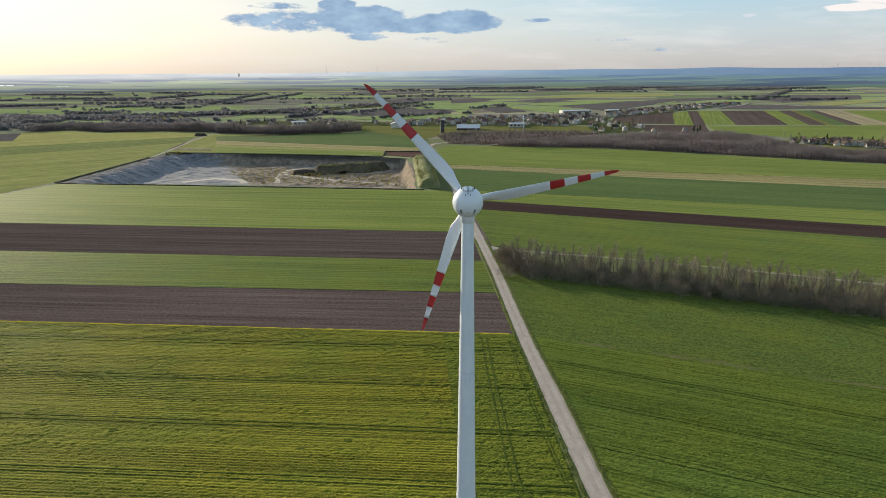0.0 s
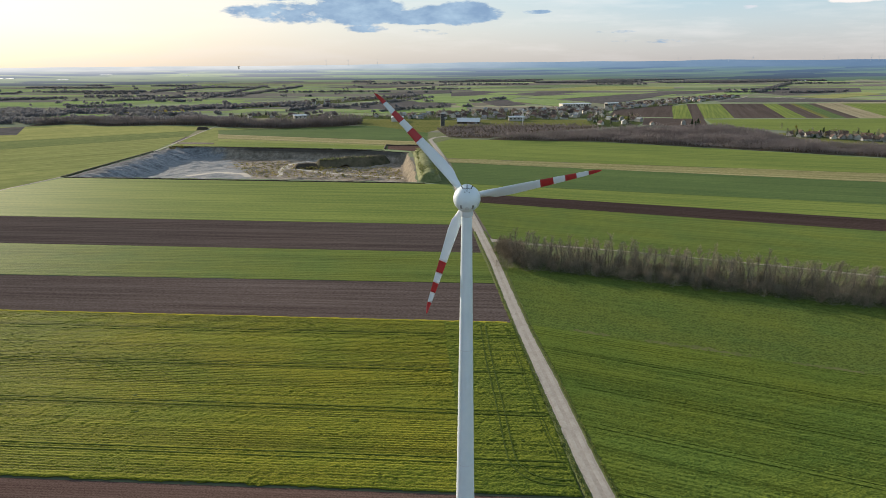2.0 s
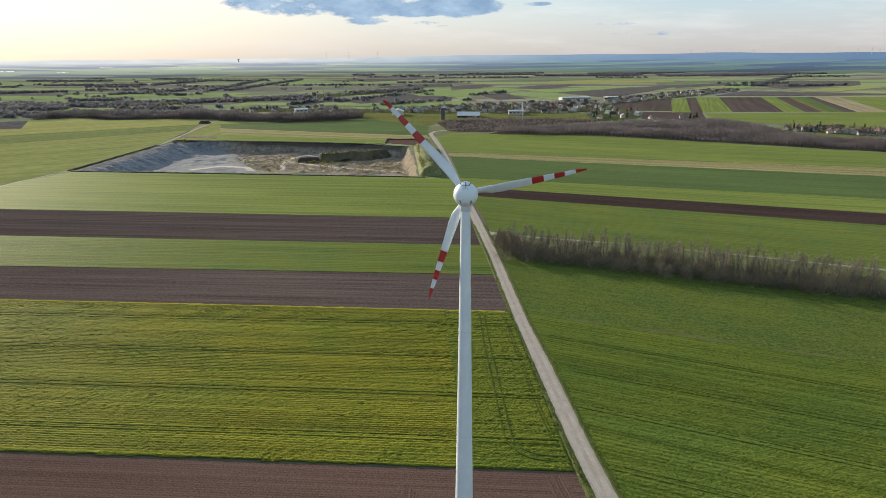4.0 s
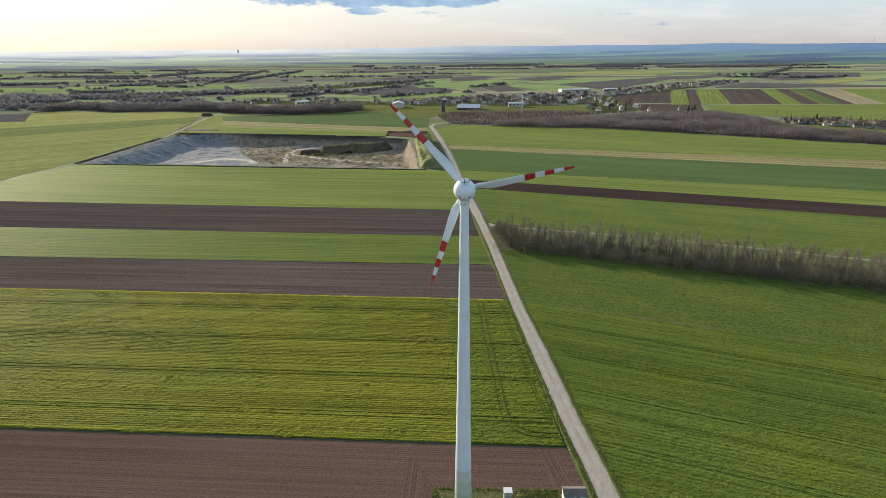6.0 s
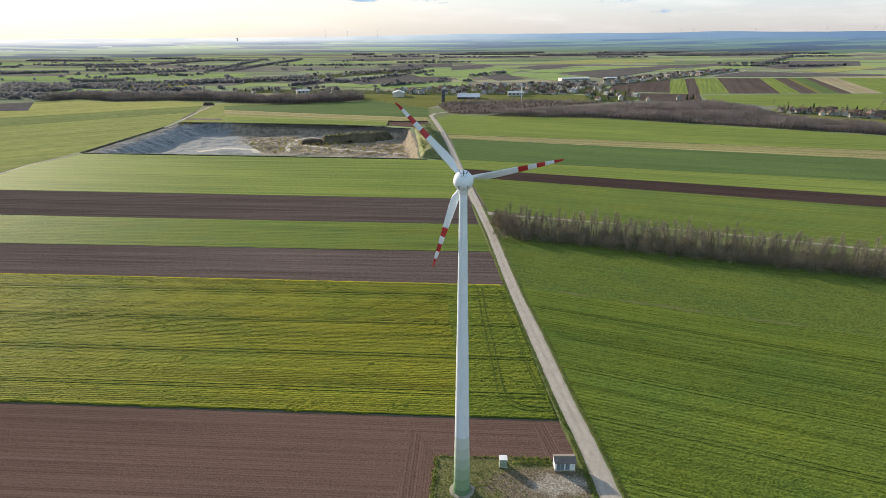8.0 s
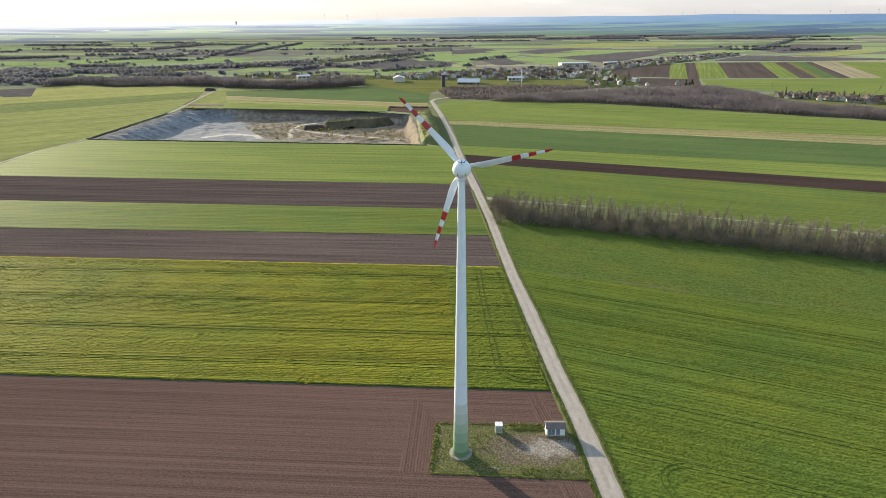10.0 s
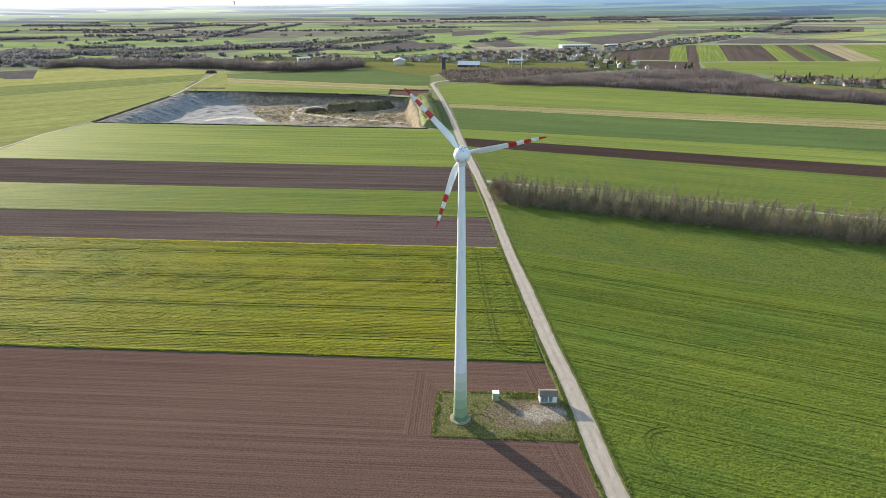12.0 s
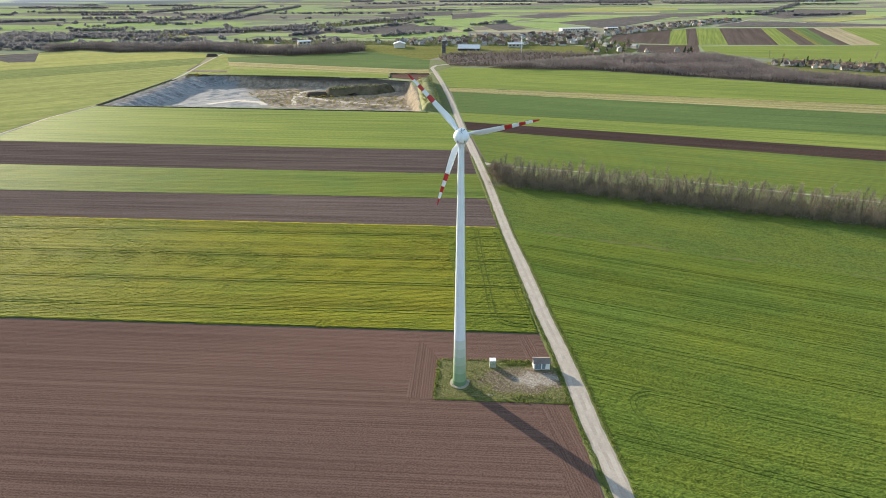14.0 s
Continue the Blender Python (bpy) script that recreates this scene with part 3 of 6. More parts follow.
def heap(label, a, b, width, height, z0, mat, seed=1, lump=1.0, name="earth_bank"):
    """A long bank of tipped earth from a to b."""
    L = math.dist(a, b)
    ang = math.atan2(b[1] - a[1], b[0] - a[0])
    nu, nv = max(12, int((L + width) / 1.6)), max(10, int(width / 1.2))
    U, V = np.meshgrid(np.linspace(-width * 0.6, L + width * 0.6, nu), np.linspace(-width, width, nv), indexing="ij")
    du = np.maximum(0, np.maximum(-U, U - L))
    r = np.hypot(du / 0.6, V) / (width * (0.8 + 0.4 * fbm(U / 12, V / 12, seed, 2)))
    Z = height * np.clip(1 - r * r, 0, 1) ** 0.9 * (0.7 + 0.6 * fbm(U / 15, V * 0 + 0.3, seed + 2, 2)) + lump * (fbm(U / 2.5, V / 2.5, seed + 4, 3) - 0.5) * (r < 1) - 0.5 * (r >= 0.95)
    me = grid_mesh(name, U, V, Z, mat)
    return thing(name, label, "earth bank", pose(a[0], a[1], z0, 0, 0, math.degrees(ang)), me=me)


M["scrub"] = plain("rough_scrub", (0.030, 0.040, 0.018), (0.085, 0.085, 0.040), 0.5, 0.9, spec=0.15, bstr=0.9, bdist=0.5)
M["mound"] = plain("overgrown_mound", (0.040, 0.044, 0.022), (0.150, 0.122, 0.080), 0.22, 0.9, spec=0.05, bstr=0.9, bdist=0.6)
M["bank_grass"] = plain("bank_grass", (0.105, 0.130, 0.045), (0.260, 0.255, 0.120), 0.35, 0.9, spec=0.15, bstr=0.9, bdist=0.5)
M["earth"] = plain("dark_earth", (0.035, 0.027, 0.020), (0.080, 0.062, 0.046), 0.5, 0.9, spec=0.15, bstr=0.7, bdist=0.3)
M["pale_sand"] = plain("pale_sand", (0.42, 0.38, 0.33), (0.60, 0.54, 0.47), 0.3, 0.9, spec=0.15, bstr=0.3, bdist=0.2)
heap("dark overgrown bank on the quarry floor", (-104, 560), (-38, 578), 14, 8.5, -12.0, M["mound"], 2, 2.6)
heap("low brown bank on the quarry floor", (-128, 552), (-112, 556), 9, 5.5, -12.0, M["earth"], 5)
heap("long grassy spoil bank beside the gravel road", (9.0, 406), (6.0, 560), 10.0, 7.0, 0.0, M["bank_grass"], 7, 3.0)
heap("small dark earth mound at the field edge", (-330, 850), (-320, 852), 7, 4.5, 0.0, M["earth"], 12, 0.5, "earth_mound")
heap("dark soil bank along the quarry edge", (-316, 452), (4, 394), 1.3, 0.7, 0.0, M["earth"], 15, 0.5)
heap("dark soil bank along the quarry edge", (-319, 455), (-303, 610), 2.2, 1.0, 0.0, M["scrub"], 16, 0.5)
heap("dark soil bank along the quarry edge", (-298, 654), (-36, 592), 1.2, 0.7, 0.0, M["earth"], 17, 0.5)
for i, (pts, w) in enumerate(HAUL):
    ribbon("haul_track", "pale sandy haul track on the quarry floor", "track", pts, w, -11.32, M["pale_sand"], seed=40 + i, thick=0.5, wob=2.2, step=2.0)
field("bare reddish soil plot above the quarry", [(-34, 632), (14, 624), (4, 578), (-33, 600)], M["soil"], 0.20, -12)
heap("low dark soil bank round the bare plot", (-36, 600), (-36, 630), 1.6, 1.3, 0.0, M["earth"], 18, 0.4)
heap("low dark soil bank round the bare plot", (-36, 632), (14, 625), 1.6, 1.3, 0.0, M["earth"], 19, 0.4)

# ---- parcels on the near side of the country road ----
ROAD_L, XL = 29.0, -338.0
B0 = ((-157.2, 47.8), (30.4, 24.9))     # tilled soil / flowering crop
B1 = ((-221.5, 152.8), (29.0, 119.6))
B2 = ((-248.7, 197.1), (28.5, 161.2))
B3 = ((-282.5, 252.2), (24.9, 206.7))
B4 = ((-322.2, 317.0), (20.8, 262.5))
B5 = ((-316.0, 452.0), (23.4, 387.0))


def band(lo, hi, x0, x1, gap=0.25):
    return [(x0, line_y(*lo, x0) + gap), (x1, line_y(*lo, x1) + gap), (x1, line_y(*hi, x1) - gap), (x0, line_y(*hi, x0) - gap)]


relief_field("flowering yellow-green crop field with tractor lines", band(B0, B1, -250, 4.0), M["yellow_crop"], 0.27, 0.42, 0.34, 1.0, 0.07, -7.2, seed=2, ragged=1.2)
relief_field("flowering crop beside the road with a painted darker, greener tone", band(B0, B1, 2.9, 29.5), M["yellow_dimmed"], 0.30, 0.42, 0.42, 1.55, 0.04, -7.2, seed=3, ragged=0.0)
field("reddish-brown tilled field round the turbine", [(-260, -150), (30.4, -150), (30.6, -40), (31.0, -5), (30.6, 10), (30.3, 24.6), (-260, line_y(*B0, -260) - 0.4)], M["soil"], 0.05, -7.0)
field("brown tilled strip between green crops", band(B1, B2, XL, 29.3), M["grey_soil"], 0.05, -7.3)
relief_field("green strip of young wheat", band(B2, B3, XL, 28.8), M["mid_crop"], 0.7, 0.14, 0.10, 1.7, 0.05, -7.8, seed=4)
field("dark brown tilled strip between green crops", band(B3, B4, XL, 28.0), M["dark_soil"], 0.05, -8.5)
field("bright green wheat field before the quarry", [*band(B4, B5, XL, 26.0)[:2], (25.6, 388), (-314, 449), (-336, 400)], M["bright_crop"], 0.14, -9.5)

M["flower_edge"] = plain("yellow_flower_edge", (0.22, 0.22, 0.03), (0.50, 0.43, 0.05), 1.5, 0.9, spec=0.0, bstr=0.6, bdist=0.2)
ribbon("flower_edge", "bright yellow flowering edge of the crop", "crop edge", [(-245, line_y(*B1, -245) - 0.6), (-100, line_y(*B1, -100) - 0.6), (27.5, line_y(*B1, 27.5) - 0.6)], 0.9, 0.52, M["flower_edge"], seed=90, wob=0.5, step=1.2, thick=0.5)

# ---- parcels beyond the road ----
HEDGE = ((34.1, 188.8), (214.4, 110.1))
TRACK = ((50.0, 221.3), (238.3, 140.7))
C0 = ((34.8, 323.4), (296.2, 214.6))
C1 = ((37.5, 351.4), (316.4, 240.3))
C2 = ((41.1, 387.3), (346.9, 279.3))
C3 = ((34.1, 497.0), (405.0, 352.0))
C4 = ((35.4, 523.0), (428.7, 391.0))
XR = 560.0
M["thin_strip"] = plain("thin_dry_strip", (0.085, 0.112, 0.034), (0.165, 0.155, 0.075), 1.2, 0.9, spec=0.0, bstr=0.6, bdist=0.2)
MID = ((39.0, 116.0), (164.8, 59.3))
relief_field("green crop field with tractor lines beside the road", [(38.6, -130), (300, -130), (330, line_y(*MID, 330) + 0.9), (36.3, 117.0)], M["green_crop"], 0.42, 0.26, 0.28, 1.5, 0.04, -25.9, seed=6, ragged=0.9)
relief_field("even green wheat field below the windbreak", [(36.3, 115.0), (330, line_y(*MID, 330) - 0.9), (330, line_y(*HEDGE, 330) - 3.6), (36.4, 184.0)], M["plain_crop"], 0.55, 0.20, 0.22, 1.5, 0.02, -24, seed=8, ragged=0.9)
for i, (s0, s1, w) in enumerate([(12, 26, 0.9), (38, 72, 1.7), (84, 104, 1.1), (140, 165, 1.0)]):
    du = Vector((MID[1][0] - MID[0][0], MID[1][1] - MID[0][1])).normalized()
    ribbon("bare_strip", "thin dry strip between two crops", "strip", [tuple(Vector(MID[0]) + du * s) for s in (s0, (s0 + s1) / 2, s1)], w * 2.2, 0.235, M["thin_strip"], seed=70 + i, wob=2.0, step=1.0)
field("rough grass strip under the windbreak", [(37, 181.5), (420, line_y(*HEDGE, 420) - 7), (420, line_y(*TRACK, 420) + 4), (37, 229)], M["verge"], 0.06, -23)
ribbon("track", "pale gravel farm track behind the windbreak", "track", [(34, 232), (44, 225), (50, 221.3), (115.8, 198.6), (173, 172), (238.3, 140.7), (420, 62)], 1.9, 0.13, M["gravel_road"], seed=5)
field("green wheat field behind the windbreak", [(37.5, 231), (XR, line_y(*TRACK, XR) + 5), (XR, line_y(*C0, XR) - 0.3), (34.0, 323.4)], M["mid_crop"], 0.14, -22)
field("dark brown tilled strip", band(C0, C1, 33.6, XR), M["wet_soil"], 0.05, -22)
field("light green strip of wheat", band(C1, C2, 33.4, XR), M["bright_crop"], 0.14, -20)
field("dark green wheat field", band(C2, C3, 33.0, XR + 60), M["dark_crop"], 0.16, -20)
field("dry straw-coloured grass strip", band(C3, C4, 31.5, XR + 60), M["dry_grass"], 0.25, -20, ragged=3.2)
field("green wheat field before the wood", [(31.0, 526.5), (XR + 60, line_y(*C4, XR + 60) + 1), (645, 388), (490, 464), (343, 563), (228, 636), (47, 687), (26, 650)], M["bright_crop"], 0.16, -20)

# ---- parcels beyond the quarry and to the left of the farm track ----
PATH = [(-318.6, 894.5), (-311, 758.8), (-303, 655.9), (-301.5, 613.3), (-319, 455), (-336, 400), (-343, 330), (-346, 200)]
ribbon("track", "pale earth farm track along the quarry", "track", PATH, 1.9, 0.16, M["gravel_road"], seed=6)
field("yellow-green meadow field", [(-900, 553), (-543, 730), (-327, 837), (-321, 893), (-412, 922), (-503, 917), (-582, 960), (-640, 930), (-1100, 860)], M["yellow_meadow"], 0.14, 26)
field("green wheat field with soft streaks", [(-900, 420), (-491, 650), (-316, 759), (-329, 835), (-543, 729), (-900, 551)], M["west_crop"], 0.14, 28)
field("yellow-green field with pale streaks", [(-900, 300), (-426, 548), (-305, 622), (-317, 757), (-491, 649), (-900, 418)], M["olive_crop"], 0.14, 28)
field("dry yellow-green grass field", [(-900, 200), (-348, 200), (-345, 330), (-338, 400), (-321, 456), (-305, 611), (-307, 620), (-426, 547), (-900, 298)], M["olive_crop"], 0.14, 28)
field("brown tilled corner field", [(-611, 804), (-574, 806), (-636, 929), (-720, 900)], M["pale_soil"], 0.20, 28)
field("green field below the wood", [(-296, 833), (-66, 876), (20, 760), (15, 672), (-5, 672), (-280, 781)], M["dark_crop"], 0.14, -20)
field("light green meadow below the wood", [(-314, 876), (-204, 843), (-120, 859), (-70, 878), (-296, 835)], M["olive_crop"], 0.14, 10)
field("dry stubble strip", [(-280, 779), (-5, 670), (14, 670), (16, 622), (-5, 625), (-266, 732)], M["dry_grass"], 0.14, -22)
field("light green crop strip", [(-266, 730), (-5, 623), (-33, 628), (-256, 700)], M["olive_crop"], 0.1, -20)
field("bright green strip above the quarry", [(-256, 698), (-33, 626), (-34, 599), (-240, 648)], M["bright_crop"], 0.14, -15)
field("grass verge of the farm track", [(-317, 885), (-296, 833), (-279, 779), (-265, 731), (-254, 698), (-238, 648), (-298, 655), (-304, 700), (-310, 759)], M["olive_crop"], 0.09, 80)
field("rough grass between the spoil bank and the road", [(18, 390), (26.5, 388), (26.8, 440), (24, 550), (19, 640), (4, 640), (-6, 580), (-3, 540), (2, 400)], M["verge"], 0.05, 90)
field("dark earth strip above the quarry", [(-301, 692), (-256, 683), (-253, 670), (-300, 677)], M["earth"], 0.35, -5)

field("rough grass where the road bends", [(22, 648), (47, 673), (62, 684), (62, 742), (20, 772), (-10, 760), (8, 690), (14, 648)], M["verge"], 0.045, 60)
field("rough green meadow at the village edge", [(-95, 895), (-68, 870), (12, 758), (60, 845), (210, 850), (300, 812), (350, 845), (338, 930), (230, 938), (100, 955), (-30, 980), (-100, 990)], M["meadow"], 0.10, -10)

# ---- far parcels past the wood ----
TOPS = [(577, 1216), (637, 1272), (665, 1282), (717, 1274), (813, 1265), (845, 1260), (873, 1256), (885, 1254), (912, 1250), (929, 1247), (984, 1238), (1250, 1200)]
LOWS = [(452, 927), (484, 923), (504, 920), (558, 921), (644, 910), (678, 905), (706, 901), (717, 900), (743, 897), (764, 894), (816, 890), (1050, 860)]
for i, (key, lab) in enumerate([("bright_crop", "bright green parcel"), ("parcel_soil", "brown tilled parcel"), ("bright_crop", "bright green parcel"), ("parcel_soil", "brown tilled parcel"),
                                ("bright_crop", "bright green parcel"), ("parcel_soil", "brown tilled parcel"), ("meadow", "thin olive-green parcel"), ("dark_crop", "dark green parcel"), ("parcel_soil", "narrow brown tilled parcel"),
                                ("straw", "pale straw parcel"), ("bright_crop", "bright green parcel")]):
    field(lab + " past the wood", [LOWS[i], LOWS[i + 1], TOPS[i + 1], TOPS[i]], M[key], 0.2, 65)
field("large brown tilled field beside the village", [(358, 986), (463, 949), (595, 1251), (522, 1262), (442, 1190)], M["parcel_soil"], 0.160, 65)
field("brown tilled field below the bright parcels", [(358, 828), (408, 797), (451, 800), (503, 922), (407, 946)], M["parcel_soil"], 0.150, 30)
field("broad bright green field beside the far houses", [(460, 796), (553, 700), (700, 625), (1000, 520), (1100, 700), (1048, 857), (816, 882), (498, 904)], M["bright_crop"], 0.2, -8)

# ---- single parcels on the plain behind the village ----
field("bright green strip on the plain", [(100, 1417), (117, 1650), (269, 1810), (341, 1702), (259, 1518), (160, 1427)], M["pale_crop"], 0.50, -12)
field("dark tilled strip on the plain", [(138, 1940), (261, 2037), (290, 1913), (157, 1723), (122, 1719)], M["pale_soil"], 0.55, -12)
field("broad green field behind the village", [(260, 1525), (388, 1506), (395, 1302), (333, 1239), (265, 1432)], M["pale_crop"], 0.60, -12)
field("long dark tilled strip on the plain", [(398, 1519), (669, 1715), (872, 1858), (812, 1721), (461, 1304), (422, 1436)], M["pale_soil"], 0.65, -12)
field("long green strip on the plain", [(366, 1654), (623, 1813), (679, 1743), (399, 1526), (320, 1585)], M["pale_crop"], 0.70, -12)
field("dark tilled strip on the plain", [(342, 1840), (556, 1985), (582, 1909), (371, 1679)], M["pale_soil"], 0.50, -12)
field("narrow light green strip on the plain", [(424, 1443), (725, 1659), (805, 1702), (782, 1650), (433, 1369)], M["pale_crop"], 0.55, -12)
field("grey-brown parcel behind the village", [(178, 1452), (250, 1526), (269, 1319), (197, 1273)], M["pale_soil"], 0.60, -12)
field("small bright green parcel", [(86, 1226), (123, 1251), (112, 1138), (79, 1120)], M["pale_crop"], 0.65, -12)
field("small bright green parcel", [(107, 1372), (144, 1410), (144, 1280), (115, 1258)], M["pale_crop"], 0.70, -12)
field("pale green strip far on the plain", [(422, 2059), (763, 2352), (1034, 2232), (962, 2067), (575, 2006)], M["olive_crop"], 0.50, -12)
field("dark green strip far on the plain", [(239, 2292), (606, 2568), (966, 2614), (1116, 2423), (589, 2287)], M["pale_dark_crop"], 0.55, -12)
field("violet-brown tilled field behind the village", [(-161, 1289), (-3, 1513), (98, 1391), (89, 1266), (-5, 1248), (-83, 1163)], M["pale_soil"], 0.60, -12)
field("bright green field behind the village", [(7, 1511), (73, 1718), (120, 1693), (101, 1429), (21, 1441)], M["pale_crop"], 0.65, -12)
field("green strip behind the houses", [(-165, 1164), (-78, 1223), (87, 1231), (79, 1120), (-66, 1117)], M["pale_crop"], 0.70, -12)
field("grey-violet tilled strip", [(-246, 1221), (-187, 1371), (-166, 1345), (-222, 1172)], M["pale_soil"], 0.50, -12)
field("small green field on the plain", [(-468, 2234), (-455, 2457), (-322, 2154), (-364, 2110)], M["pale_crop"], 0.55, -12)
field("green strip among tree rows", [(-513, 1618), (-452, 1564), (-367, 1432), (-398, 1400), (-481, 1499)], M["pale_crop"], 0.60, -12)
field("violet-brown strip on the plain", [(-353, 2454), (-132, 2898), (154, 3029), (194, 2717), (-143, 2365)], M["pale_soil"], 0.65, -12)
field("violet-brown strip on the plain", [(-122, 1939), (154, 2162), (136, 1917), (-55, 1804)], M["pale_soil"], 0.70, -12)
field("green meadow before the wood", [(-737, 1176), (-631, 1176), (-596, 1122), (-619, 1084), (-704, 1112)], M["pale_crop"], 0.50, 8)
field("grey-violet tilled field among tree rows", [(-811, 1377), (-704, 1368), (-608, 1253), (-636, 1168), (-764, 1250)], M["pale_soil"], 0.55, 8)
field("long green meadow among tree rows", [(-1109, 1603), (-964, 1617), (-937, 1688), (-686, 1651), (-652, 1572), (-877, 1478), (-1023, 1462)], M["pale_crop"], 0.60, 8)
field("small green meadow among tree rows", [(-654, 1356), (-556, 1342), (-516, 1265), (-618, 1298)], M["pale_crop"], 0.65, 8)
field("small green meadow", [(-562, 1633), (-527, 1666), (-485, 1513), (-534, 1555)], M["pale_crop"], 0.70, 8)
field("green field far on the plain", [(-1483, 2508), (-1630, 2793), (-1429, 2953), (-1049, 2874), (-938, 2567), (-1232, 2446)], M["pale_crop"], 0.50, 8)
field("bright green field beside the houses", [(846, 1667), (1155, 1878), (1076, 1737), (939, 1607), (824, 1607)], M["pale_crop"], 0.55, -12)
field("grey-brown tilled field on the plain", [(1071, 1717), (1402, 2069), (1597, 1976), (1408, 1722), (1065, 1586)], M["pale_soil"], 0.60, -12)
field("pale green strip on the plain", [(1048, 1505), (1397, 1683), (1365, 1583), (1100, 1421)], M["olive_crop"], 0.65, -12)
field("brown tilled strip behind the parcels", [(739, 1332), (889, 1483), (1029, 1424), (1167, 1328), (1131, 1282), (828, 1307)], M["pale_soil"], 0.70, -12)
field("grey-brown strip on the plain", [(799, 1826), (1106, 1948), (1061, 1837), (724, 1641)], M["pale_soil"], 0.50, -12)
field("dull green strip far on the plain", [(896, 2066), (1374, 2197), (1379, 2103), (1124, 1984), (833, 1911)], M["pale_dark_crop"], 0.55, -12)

# ---- the gravel road ----
ROAD = [(35.6, -150), (35.5, -60), (35.2, -34), (34.6, -19), (34.8, -8), (34.9, 4), (34.6, 18), (33.8, 35), (33.6, 55), (33.3, 78), (32.6, 107), (32.6, 138), (33.0, 187), (32.0, 246), (29.8, 337), (29.2, 433), (26.5, 550), (21.5, 650), (19.5, 682), (26, 705), (60, 730), (110, 760)]


def road_width(y):
    return float(np.interp(y, (-60, -34, -19, -8, 4, 18, 55, 78, 107, 250, 400), (6.0, 5.8, 6.2, 6.2, 5.9, 5.8, 6.0, 6.1, 5.4, 5.4, 5.0)))


def verge_line(side):
    """Middle and width of the grass strip between the road and the field edge."""
    out = []
    for x, y in ROAD[:14]:
        edge = x + side * (road_width(y) / 2 - 0.3)
        rim = float(np.interp(y, (-40, -20, 0, 25, 50, 80, 120, 160, 300), (31.2, 30.8, 31.0, 30.0, 29.6, 29.4, 29.4, 29.2, 27.8))) if side < 0 else edge + 1.3
        out.append(((edge + rim) / 2, y, abs(edge - rim) + 0.6))
    return out


for side, sd in ((-1, 11), (1, 14)):
    vl = verge_line(side)
    vy, vw = [q[1] for q in vl], [q[2] for q in vl]
    ribbon("verge", "rough grass verge of the gravel road", "verge", [q[:2] for q in vl], 2.0, 0.17, M["verge"], seed=sd, wob=0.35, step=1.2, crown=0.12, wide=lambda y, vy=vy, vw=vw: float(np.interp(y, vy, vw)))
ribbon("road", "pale grey compacted gravel country road", "road", ROAD, 5.0, 0.20, M["gravel_road"], seed=12, wob=0.07, step=1.2, crown=0.06, thick=0.4, wide=road_width)
for i, off in enumerate((-1.25, 1.2)):
    ribbon("wheel_lane", "smooth pale wheel lane of the gravel road", "road", [(x + off, y) for x, y in ROAD[:17]], 1.3, 0.268, M["wheel_lane"], seed=60 + i, wob=0.15, step=1.5, thick=0.1)
ribbon("track", "short gravel turn-off at the windbreak", "track", [(33, 226), (38, 229), (46, 224)], 4.0, 0.105, M["gravel_road"], seed=13)

